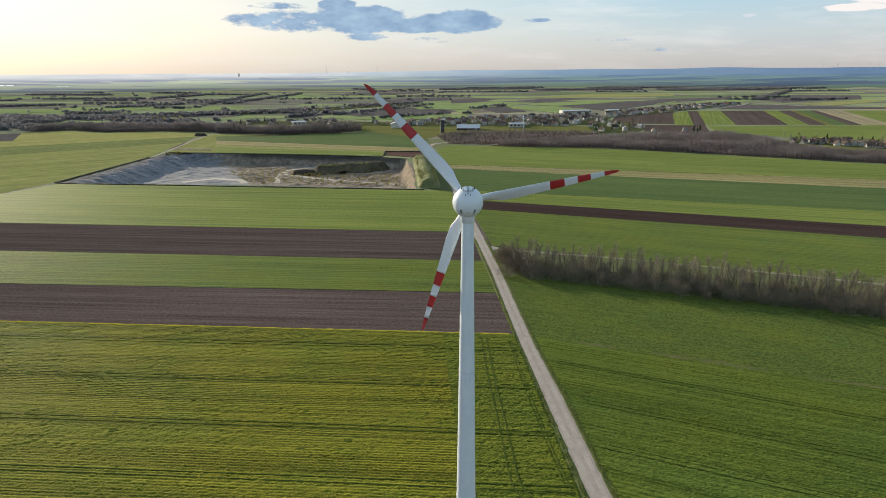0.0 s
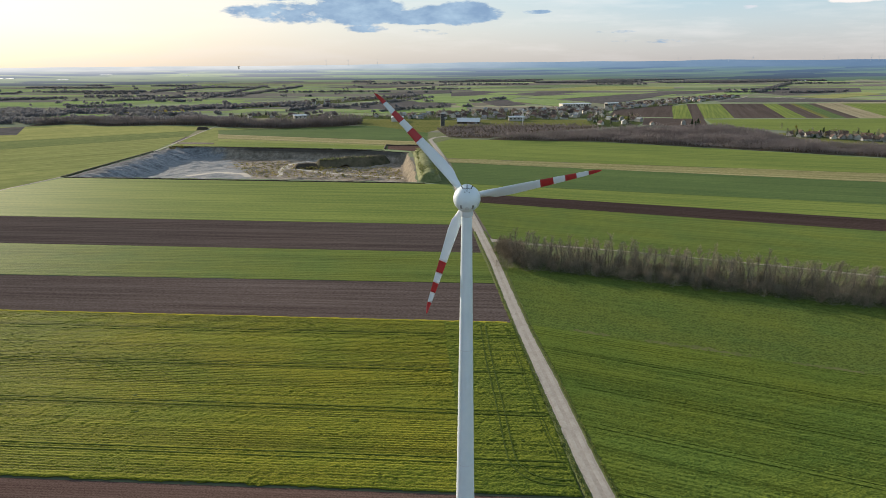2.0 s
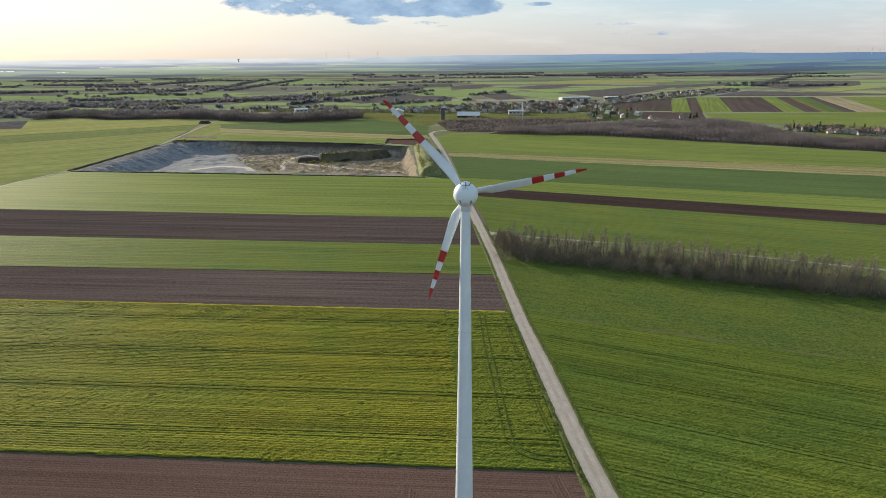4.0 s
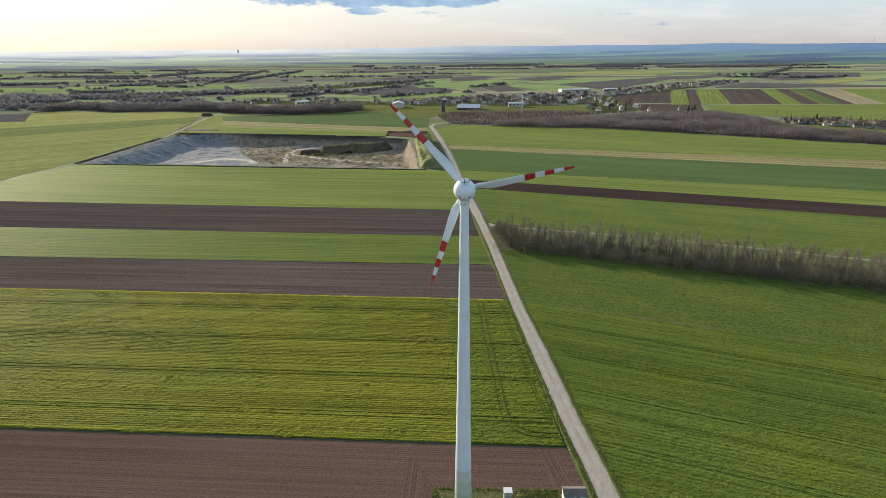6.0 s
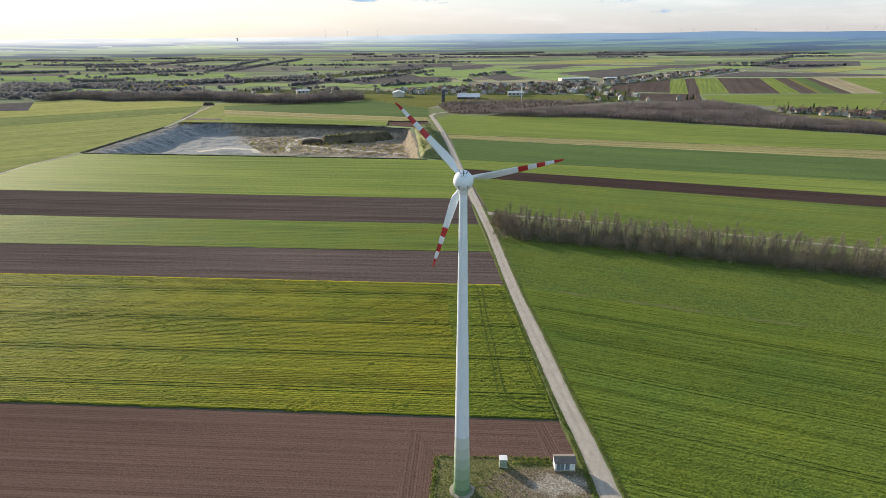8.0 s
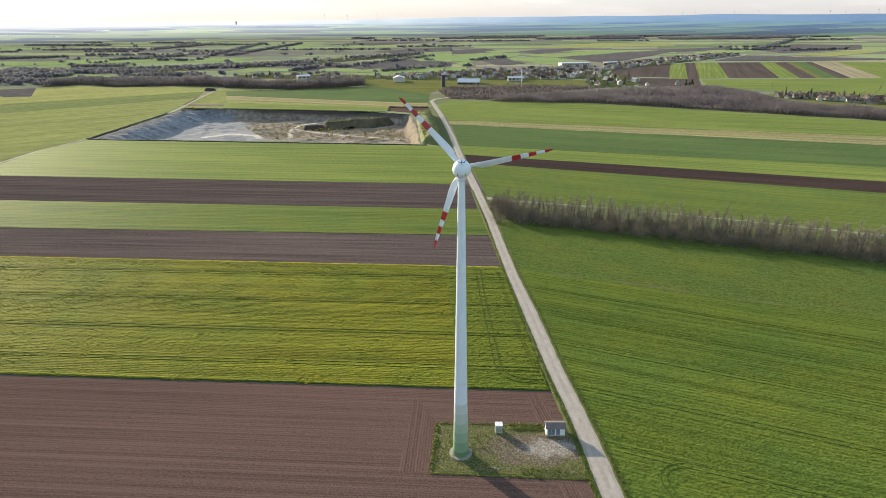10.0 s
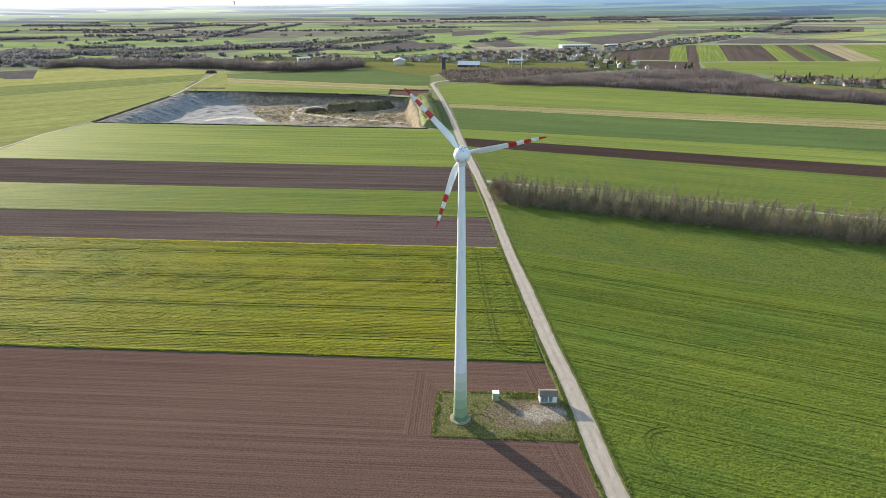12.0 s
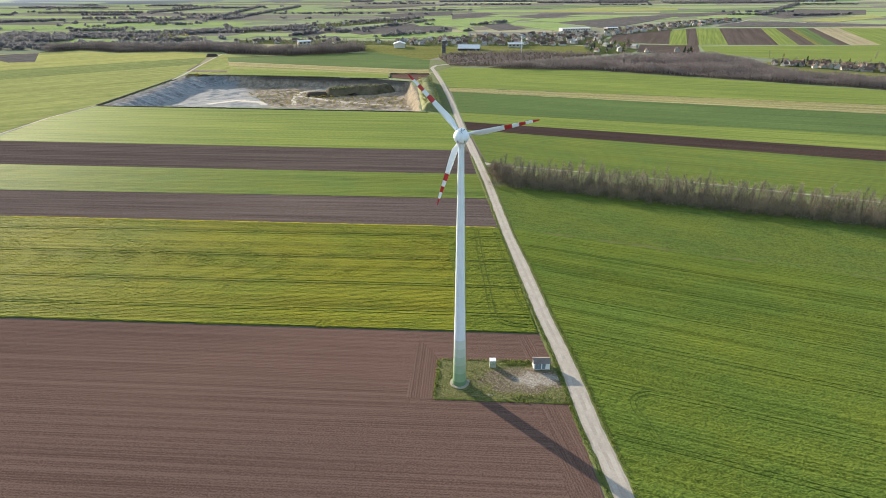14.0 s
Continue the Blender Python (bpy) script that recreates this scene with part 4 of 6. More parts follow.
# ---- hills on the horizon, with distance haze put into their emission ----
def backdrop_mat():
    m, t, b = material("hills_painted_haze", 1.0, 0, 0.0)
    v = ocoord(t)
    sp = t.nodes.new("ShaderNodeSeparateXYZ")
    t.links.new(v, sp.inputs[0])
    # emission tone of the haze: warm and pale to the left, blue to the right
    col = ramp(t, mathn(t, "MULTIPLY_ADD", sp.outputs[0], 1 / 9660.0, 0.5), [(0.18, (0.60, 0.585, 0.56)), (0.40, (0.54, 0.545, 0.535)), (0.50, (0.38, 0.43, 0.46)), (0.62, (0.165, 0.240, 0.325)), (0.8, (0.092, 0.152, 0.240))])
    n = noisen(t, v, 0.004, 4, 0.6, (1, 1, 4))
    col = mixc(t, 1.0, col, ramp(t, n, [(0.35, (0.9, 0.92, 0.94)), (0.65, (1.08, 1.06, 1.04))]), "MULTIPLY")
    # painted haze: the last stretch of the plain fades into the hills' glow
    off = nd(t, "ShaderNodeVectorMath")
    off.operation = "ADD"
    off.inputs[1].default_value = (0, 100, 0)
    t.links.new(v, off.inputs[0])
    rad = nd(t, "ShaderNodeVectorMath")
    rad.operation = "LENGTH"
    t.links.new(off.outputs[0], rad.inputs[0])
    haze_amount = ramp(t, mathn(t, "MULTIPLY_ADD", rad.outputs["Value"], 1 / 1500.0, -3200 / 1500.0, clamp=True), [(0.0, (0.08, 0.08, 0.08)), (0.3, (0.38, 0.38, 0.38)), (0.65, (0.62, 0.62, 0.62)), (0.9, (0.84, 0.84, 0.84)), (1.0, (1, 1, 1))])
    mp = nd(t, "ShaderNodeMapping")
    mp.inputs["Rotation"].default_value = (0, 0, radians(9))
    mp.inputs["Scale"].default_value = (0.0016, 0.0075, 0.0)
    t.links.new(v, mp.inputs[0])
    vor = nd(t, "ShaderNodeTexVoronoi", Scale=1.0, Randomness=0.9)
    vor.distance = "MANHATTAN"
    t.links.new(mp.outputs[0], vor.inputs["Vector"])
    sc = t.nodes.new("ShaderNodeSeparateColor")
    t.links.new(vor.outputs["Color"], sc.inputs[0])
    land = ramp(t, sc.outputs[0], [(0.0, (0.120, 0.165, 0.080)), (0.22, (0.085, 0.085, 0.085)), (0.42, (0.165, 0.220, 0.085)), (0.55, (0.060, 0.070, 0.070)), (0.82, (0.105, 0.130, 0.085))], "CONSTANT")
    t.links.new(mixc(t, haze_amount, land, (0.05, 0.07, 0.10)), b.inputs["Base Color"])
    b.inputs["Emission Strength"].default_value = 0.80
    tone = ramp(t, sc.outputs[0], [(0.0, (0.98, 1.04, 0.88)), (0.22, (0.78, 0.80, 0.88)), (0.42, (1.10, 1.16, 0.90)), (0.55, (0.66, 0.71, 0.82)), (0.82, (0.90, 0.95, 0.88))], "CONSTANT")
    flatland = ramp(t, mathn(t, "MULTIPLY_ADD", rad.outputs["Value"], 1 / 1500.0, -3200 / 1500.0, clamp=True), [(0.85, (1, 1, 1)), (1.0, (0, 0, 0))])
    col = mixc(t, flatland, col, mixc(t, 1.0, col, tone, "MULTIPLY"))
    col = mixc(t, 1.0, col, haze_amount, "MULTIPLY")
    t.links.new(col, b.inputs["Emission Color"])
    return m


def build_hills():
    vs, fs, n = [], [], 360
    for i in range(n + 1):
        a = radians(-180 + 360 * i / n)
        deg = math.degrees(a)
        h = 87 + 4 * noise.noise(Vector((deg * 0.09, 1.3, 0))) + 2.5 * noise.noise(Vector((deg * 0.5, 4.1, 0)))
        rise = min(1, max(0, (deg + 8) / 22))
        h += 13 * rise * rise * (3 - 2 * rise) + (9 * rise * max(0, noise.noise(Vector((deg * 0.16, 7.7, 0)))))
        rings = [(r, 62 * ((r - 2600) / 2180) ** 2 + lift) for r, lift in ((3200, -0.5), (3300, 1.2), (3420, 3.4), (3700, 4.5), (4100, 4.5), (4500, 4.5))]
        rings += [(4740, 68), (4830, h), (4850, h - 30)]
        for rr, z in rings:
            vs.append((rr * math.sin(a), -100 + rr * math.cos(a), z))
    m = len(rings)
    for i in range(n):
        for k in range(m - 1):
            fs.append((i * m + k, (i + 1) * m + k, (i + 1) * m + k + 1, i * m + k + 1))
    thing("backdrop", "far plain and hills with painted haze along the horizon", "hills", kind="structure", me=mesh_of("backdrop", vs, fs, backdrop_mat(), True))


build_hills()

# ---- the wind turbine ----
HUB, YAW = 76.0, 5.0
M["white_paint"] = plain("turbine_white", (0.71, 0.785, 0.84), (0.79, 0.855, 0.90), 0.6, 0.38, spec=0.5)
M["blade_white"] = plain("blade_white", (0.64, 0.685, 0.73), (0.73, 0.77, 0.81), 0.4, 0.35, spec=0.5)
M["blade_red"] = plain("blade_red", (0.36, 0.018, 0.022), (0.46, 0.030, 0.032), 0.8, 0.4, spec=0.5)
M["grey_metal"] = plain("grey_metal", (0.16, 0.17, 0.18), (0.26, 0.27, 0.28), 2.0, 0.45, 0.6)
M["vent_grey"] = plain("vent_grey", (0.42, 0.44, 0.46), (0.52, 0.54, 0.55), 2.0, 0.5)
M["dark_metal"] = plain("dark_metal", (0.03, 0.03, 0.035), (0.07, 0.07, 0.075), 2.0, 0.5, 0.4)
M["concrete"] = plain("concrete", (0.34, 0.32, 0.28), (0.50, 0.47, 0.42), 1.2, 0.9, spec=0.2, bstr=0.3)
M["old_concrete"] = plain("old_concrete", (0.22, 0.20, 0.16), (0.40, 0.37, 0.31), 1.6, 0.9, spec=0.1, bstr=0.4)
GREENS = [(0.135, 0.235, 0.125), (0.255, 0.375, 0.220), (0.335, 0.450, 0.300), (0.425, 0.525, 0.395), (0.525, 0.605, 0.510), (0.625, 0.685, 0.625)]


def tower_r(z):
    return 2.02 - (2.02 - 0.78) * (z / 73.6) ** 0.86 + 0.12 * max(0, 1 - z / 3.0)


def build_turbine():
    t = thing("wind_turbine", "white wind turbine with red-banded blades and green-graded tower foot", "wind turbine")
    t.location = (0, 0, 0)
    part("foundation", lathe("foundation", [(2.95, -0.4), (2.95, 0.22), (2.85, 0.32), (2.1, 0.36)], M["old_concrete"], 40, False), t, "round pale concrete foundation ring")
    z0 = 0.3
    for i, g in enumerate(GREENS):
        z1 = z0 + (1.5 if i == 0 else 2.9)
        mt = plain("tower_green", tuple(c * 0.94 for c in g), tuple(c * 1.04 for c in g), 0.6, 0.42, spec=0.5)
        part("tower_band", lathe("tower_band", [(tower_r(z), z) for z in np.linspace(z0, z1, 4)], mt, 40, True, False), t, "green painted ring of the tower foot")
        z0 = z1
    for z1 in (31.0, 52.0, 73.6):
        part("tower_section", lathe("tower_section", [(tower_r(z), z) for z in np.linspace(z0, z1, 12)], M["white_paint"], 40, True, False), t)
        part("flange", lathe("flange", [(tower_r(z1) + 0.015, z1 - 0.07), (tower_r(z1) + 0.03, z1 - 0.05), (tower_r(z1) + 0.03, z1 + 0.03), (tower_r(z1) + 0.015, z1 + 0.05)], M["blade_white"], 40, False, False), t)
        z0 = z1
    part("tower_collar", lathe("tower_collar", [(0.78, 73.3), (0.90, 73.5), (0.95, 74.3), (0.90, 74.6)], M["blade_white"], 36, True), t, "short collar under the nacelle")
    door = bmesh.new()
    box_bm(door, -0.45, -0.05, 0, 0.45, 0.05, 2.0, 0.03)
    dm = plain("door_green", (0.17, 0.27, 0.16), (0.22, 0.33, 0.20), 1.0, 0.5)
    part("tower_door", finish(door, "tower_door", dm), t, "green steel door in the tower foot", pose(2.02, 0.35, 0.9, 0, 0, 80))
    stairs = bmesh.new()
    for k in range(4):
        box_bm(stairs, 2.1 + 0.26 * k, -0.1, 0.75 - 0.2 * k - 0.04, 2.36 + 0.26 * k, 0.8, 0.75 - 0.2 * k)
    part("steps", finish(stairs, "steps", M["grey_metal"]), t, "galvanised steps to the tower door")
    for yy in (-0.1, 0.8):
        rail = bmesh.new()
        for xx, zt in ((2.15, 1.75), (3.1, 1.0)):
            bmesh.ops.create_cone(rail, segments=6, radius1=0.025, radius2=0.025, depth=1.1, matrix=Matrix.Translation((xx, yy, zt - 0.55)))
        bmesh.ops.create_cone(rail, segments=6, radius1=0.025, radius2=0.025, depth=1.22, matrix=Matrix.Translation((2.62, yy, 1.38)) @ Matrix.Rotation(radians(128), 4, "Y"))
        part("handrail", finish(rail, "handrail", M["grey_metal"]), t)

    # egg-shaped nacelle; its own axis is local y (rotor ahead), turned by the yaw
    head = pose(0, 0, HUB, 0, 0, -YAW)
    prof, R = [], 1.96
    for k in range(25):
        s = k / 24
        y = -2.25 + s * 4.35
        u = (y + 0.15) / (2.1 if y < -0.15 else 2.75)
        prof.append((max(0.02, R * math.sqrt(max(0, 1 - u * u))), y))
    turn = head @ Matrix.Rotation(radians(-90), 4, "X")
    part("nacelle", lathe("nacelle", prof, M["white_paint"], 48), t, "white egg-shaped nacelle", turn)
    spin = [(max(0.02, 1.62 * math.sqrt(max(0, 1 - ((y - 2.16) / 1.9) ** 2))), y) for y in np.linspace(2.16, 4.05, 14)]
    part("spinner", lathe("spinner", [(1.55, 2.13)] + spin, M["white_paint"], 40), t, "rounded white spinner of the hub", turn)
    ring = lathe("seam_ring", [(R + 0.005, -0.25), (R + 0.018, -0.22), (R + 0.018, -0.14), (R + 0.005, -0.11)], M["blade_white"], 48, False, False)
    part("seam_ring", ring, t, "", turn)

    def on_shell(az, el, dist=0.0):
        """A pose on the nacelle's rear, local z outwards."""
        d = Vector((math.cos(el) * math.sin(az), -math.cos(el) * math.cos(az), math.sin(el)))
        s = 1 / math.sqrt((d.x / R) ** 2 + (d.z / R) ** 2 + (d.y / 2.1) ** 2)
        p = d * s + Vector((0, -0.15, 0))
        q = d.to_track_quat("Z", "Y").to_matrix().to_4x4()
        return head @ Matrix.Translation(p + d * dist) @ q
    for a in (-0.46, 0.46):
        vent = part("vent", box_mesh("vent", -0.15, -0.32, -0.03, 0.15, 0.32, 0.03, M["vent_grey"], 0.02), t, "small grey louvred vent", on_shell(a, -0.42, 0.0))
        for k in range(4):
            part("slat", box_mesh("slat", -0.12, -0.25 + 0.14 * k, 0.03, 0.12, -0.19 + 0.14 * k, 0.055, M["grey_metal"]), vent)
    part("hatch", lathe("hatch", [(0.30, -0.02), (0.30, 0.012), (0.27, 0.02), (0.01, 0.022)], M["blade_white"], 24, False), t, "round service hatch", on_shell(0, -0.55))
    # weather mast and beacon on the crown
    mast = bmesh.new()

    def rod(p, q, r):
        p, q = Vector(p), Vector(q)
        d = q - p
        bmesh.ops.create_cone(mast, cap_ends=True, segments=8, radius1=r, radius2=r, depth=d.length, matrix=Matrix.Translation((p + q) / 2) @ d.to_track_quat("Z", "Y").to_matrix().to_4x4())
    rod((0, -0.9, 1.7), (0, -0.9, 2.95), 0.06)
    rod((-0.30, -1.35, 1.0), (-0.30, -1.35, 1.95), 0.045)
    rod((0.30, -1.35, 1.0), (0.30, -1.35, 1.95), 0.045)
    rod((-0.62, -0.9, 2.3), (0.62, -0.9, 2.3), 0.035)
    rod((-0.62, -0.9, 2.3), (-0.62, -0.9, 2.62), 0.05)
    rod((0.62, -0.9, 2.3), (0.62, -0.9, 2.62), 0.05)
    rod((-0.42, -0.9, 2.05), (0.42, -0.9, 2.05), 0.04)
    rod((-0.42, -0.9, 1.6), (-0.42, -0.9, 2.15), 0.035)
    rod((0.42, -0.9, 1.6), (0.42, -0.9, 2.15), 0.035)
    rod((0, -1.25, 1.3), (0, -1.25, 2.3), 0.04)
    rod((-0.42, -1.1, 1.5), (0.42, -1.1, 1.5), 0.03)
    part("weather_mast", finish(mast, "weather_mast", M["dark_metal"]), t, "dark instrument mast on the nacelle", head @ Matrix.Translation((0, -0.42, -0.62)))
    for xx in (-0.8, 0.8):
        bea = lathe("beacon", [(0.10, 0), (0.10, 0.12), (0.08, 0.30), (0.02, 0.36)], M["dark_metal"], 14)
        part("beacon", bea, t, "small warning beacon", head @ Matrix.Translation((xx, -0.45, 1.62)))
    part("wind_vane", box_mesh("wind_vane", -0.02, -0.25, 0, 0.02, 0.25, 0.22, M["grey_metal"], 0.01), t, "", head @ Matrix.Translation((0, -1.32, 2.10)))

    # blades: lofted airfoil sections, split at the paint bands
    RT = 20.0
    hubc = head @ Matrix.Translation((0.1, 2.95, -0.4))

    def chord(r):
        pts = ((0.95, 0.80), (1.6, 0.84), (2.6, 1.15), (4.2, 1.70), (6.0, 1.72), (9.0, 1.42), (12.5, 1.12), (16.0, 0.84), (18.6, 0.58), (19.6, 0.36), (20.0, 0.10))
        return float(np.interp(r, [p[0] for p in pts], [p[1] for p in pts]))

    def section(r, n=18):
        c = chord(r)
        fo = min(1, max(0, (r - 1.4) / 3.0))           # round root to airfoil
        tw = radians(38 * (1 - (r / RT)) ** 1.6 + 3)
        thick = c * ((1 - fo) * 1.0 + fo * (0.30 - 0.16 * (r / RT)))
        out = []
        for k in range(n):
            a = 2 * math.pi * k / n
            x = 0.5 * c * math.cos(a) + fo * c * 0.22
            sharp = (1 - fo) + fo * (0.5 * (1 - math.cos(a)) * 0.9 + 0.1)
            y = 0.5 * thick * math.sin(a) * sharp
            X, Y = x * math.cos(tw) - y * math.sin(tw), x * math.sin(tw) + y * math.cos(tw)
            tip = 0.85 * max(0, (r - 18.3) / 1.8) ** 2
            out.append((X, Y - tip * 0.6 + 0.012 * r, r))
        return out

    bands = [(0.95, 10.95, "blade_white"), (10.95, 12.9, "blade_red"), (12.9, 14.65, "blade_white"), (14.65, 16.35, "blade_red"), (16.35, 18.15, "blade_white"), (18.15, 20.0, "blade_red")]
    meshes = []
    for r0, r1, key in bands:
        rs = np.linspace(r0, r1, 26 if r1 - r0 > 5 else 7)
        vs, fs = [], []
        for r in rs:
            vs += section(r)
        n = 18
        for k in range(len(rs) - 1):
            for i in range(n):
                j = (i + 1) % n
                fs.append((k * n + i, k * n + j, (k + 1) * n + j, (k + 1) * n + i))
        fs.append(tuple(range(n)))
        fs.append(tuple((len(rs) - 1) * n + i for i in range(n)))
        meshes.append(mesh_of("blade_band", vs, fs, M[key], True))
    root = lathe("root_ring", [(0.60, 0.75), (0.62, 0.85), (0.62, 1.45), (0.52, 1.55)], M["blade_white"], 28)
    for k in range(3):
        m = hubc @ Matrix.Rotation(radians(78.5 + 120 * k), 4, "Y")
        blade = part("blade", meshes[0], t, "long twisted white blade with red bands", m)
        part("root_ring", root, blade, "")
        for me, (r0, r1, key) in zip(meshes[1:], bands[1:]):
            part("paint_band", me, blade, "signal red blade band" if key == "blade_red" else "white blade band")


build_turbine()

# ---- the pad with its two small buildings ----
def pad_mat():
    m, t, b = material("pad_ground", 0.95, 0, 0.15)
    v = ocoord(t)
    fine, big = noisen(t, v, 2.0, 6, 0.75), noisen(t, v, 0.16, 3, 0.5)
    sp = t.nodes.new("ShaderNodeSeparateXYZ")
    t.links.new(v, sp.inputs[0])
    grass = ramp(t, fine, [(0.36, (0.045, 0.056, 0.016)), (0.50, (0.108, 0.112, 0.038)), (0.64, (0.220, 0.195, 0.095))])
    bare = ramp(t, fine, [(0.36, (0.070, 0.052, 0.032)), (0.50, (0.140, 0.110, 0.074)), (0.64, (0.260, 0.220, 0.165))])
    pale = ramp(t, fine, [(0.36, (0.17, 0.145, 0.115)), (0.50, (0.31, 0.275, 0.235)), (0.64, (0.52, 0.48, 0.43))])
    # worn turning area in the middle, gravel towards the road
    dx = mathn(t, "DIVIDE", mathn(t, "SUBTRACT", sp.outputs[0], 19.0), 15.0)
    dy = mathn(t, "DIVIDE", mathn(t, "SUBTRACT", sp.outputs[1], 0.2), 7.0)
    rr = mathn(t, "ADD", mathn(t, "ADD", mathn(t, "MULTIPLY", dx, dx), mathn(t, "MULTIPLY", dy, dy)), mathn(t, "MULTIPLY", mathn(t, "SUBTRACT", big, 0.5), 1.8))
    col = mixc(t, ramp(t, rr, [(0.55, (1, 1, 1)), (1.1, (0, 0, 0))]), grass, bare)
    dx = mathn(t, "DIVIDE", mathn(t, "SUBTRACT", sp.outputs[0], 23.5), 9.5)
    dy = mathn(t, "DIVIDE", mathn(t, "SUBTRACT", sp.outputs[1], 0.2), 4.3)
    rr = mathn(t, "ADD", mathn(t, "ADD", mathn(t, "MULTIPLY", dx, dx), mathn(t, "MULTIPLY", dy, dy)), mathn(t, "MULTIPLY", mathn(t, "SUBTRACT", noisen(t, v, 0.35, 5, 0.7), 0.5), 3.2))
    col = mixc(t, ramp(t, rr, [(0.1, (0.85, 0.85, 0.85)), (0.9, (0, 0, 0))]), col, pale)
    t.links.new(col, b.inputs["Base Color"])
    bump(t, b, fine, 0.7, 0.12)
    return m


def relief_patch(name, label, category, quad, mat, cell, amp, base, seed):
    (a, b, c, d) = [np.array(p, float) for p in quad]
    nu, nv = int(np.linalg.norm(b - a) / cell), int(np.linalg.norm(d - a) / cell)
    U, V = np.meshgrid(np.linspace(0, 1, nu), np.linspace(0, 1, nv), indexing="ij")
    W = [(1 - U) * (1 - V), U * (1 - V), U * V, (1 - U) * V]
    X, Y = (sum(w * p[k] for w, p in zip(W, (a, b, c, d))) for k in (0, 1))
    Z = base + amp * (fbm(X / 0.8, Y / 0.8, seed, 3) - 0.4)
    rim = (U < 1e-6) | (U > 1 - 1e-6) | (V < 1e-6) | (V > 1 - 1e-6)
    wob = 0.5 * (fbm(X / 1.5, Y / 1.5, seed + 3, 2) - 0.5)
    return thing(name, label, category, kind="structure", me=grid_mesh(name, X + np.where(rim, wob, 0), Y + np.where(rim, wob, 0), np.where(rim, -0.05, Z), mat))


relief_patch("pad", "worn grass and gravel pad round the tower foot", "ground", [(-8.0, -6.6), (32.0, -11.6), (30.8, 8.2), (-5.4, 12.3)], pad_mat(), 0.3, 0.12, 0.10, 5)
M["pad_edge"] = crop("tall_verge_grass", (0.085, 0.110, 0.026), (0.145, 0.170, 0.044), (0.215, 0.220, 0.080), row=0.8, clump=1.2, bstr=0.9, bdist=0.3)
for i, (p, q, w) in enumerate([((-8.0, -6.6), (32, -11.6), 1.0), ((-8.0, -6.6), (-5.4, 12.3), 0.9), ((-5.4, 12.3), (23.5, 9.6), 0.8), ((13.5, 8.6), (23.6, 8.2), 1.6)]):
    d = Vector((q[0] - p[0], q[1] - p[1])).normalized()
    nx, ny = -d.y * w / 2, d.x * w / 2
    relief_patch("grass_edge", "strip of tall green grass along the pad", "grass", [(p[0] - nx, p[1] - ny), (q[0] - nx, q[1] - ny), (q[0] + nx, q[1] + ny), (p[0] + nx, p[1] + ny)], M["pad_edge"], 0.25, 0.24, 0.15, 20 + i)

M["shed_white"] = plain("shed_white", (0.70, 0.70, 0.67), (0.82, 0.82, 0.80), 0.8, 0.7)
M["shed_roof"] = plain("shed_roof", (0.13, 0.11, 0.10), (0.23, 0.20, 0.18), 1.5, 0.85, bstr=0.4)
M["shed_door"] = plain("shed_door", (0.16, 0.22, 0.26), (0.24, 0.31, 0.35), 1.5, 0.5, 0.3)
M["cabin_roof"] = plain("cabin_roof", (0.66, 0.67, 0.68), (0.78, 0.78, 0.78), 1.5, 0.6)
M["cabin_green"] = plain("cabin_green", (0.24, 0.29, 0.21), (0.33, 0.38, 0.29), 1.2, 0.6)


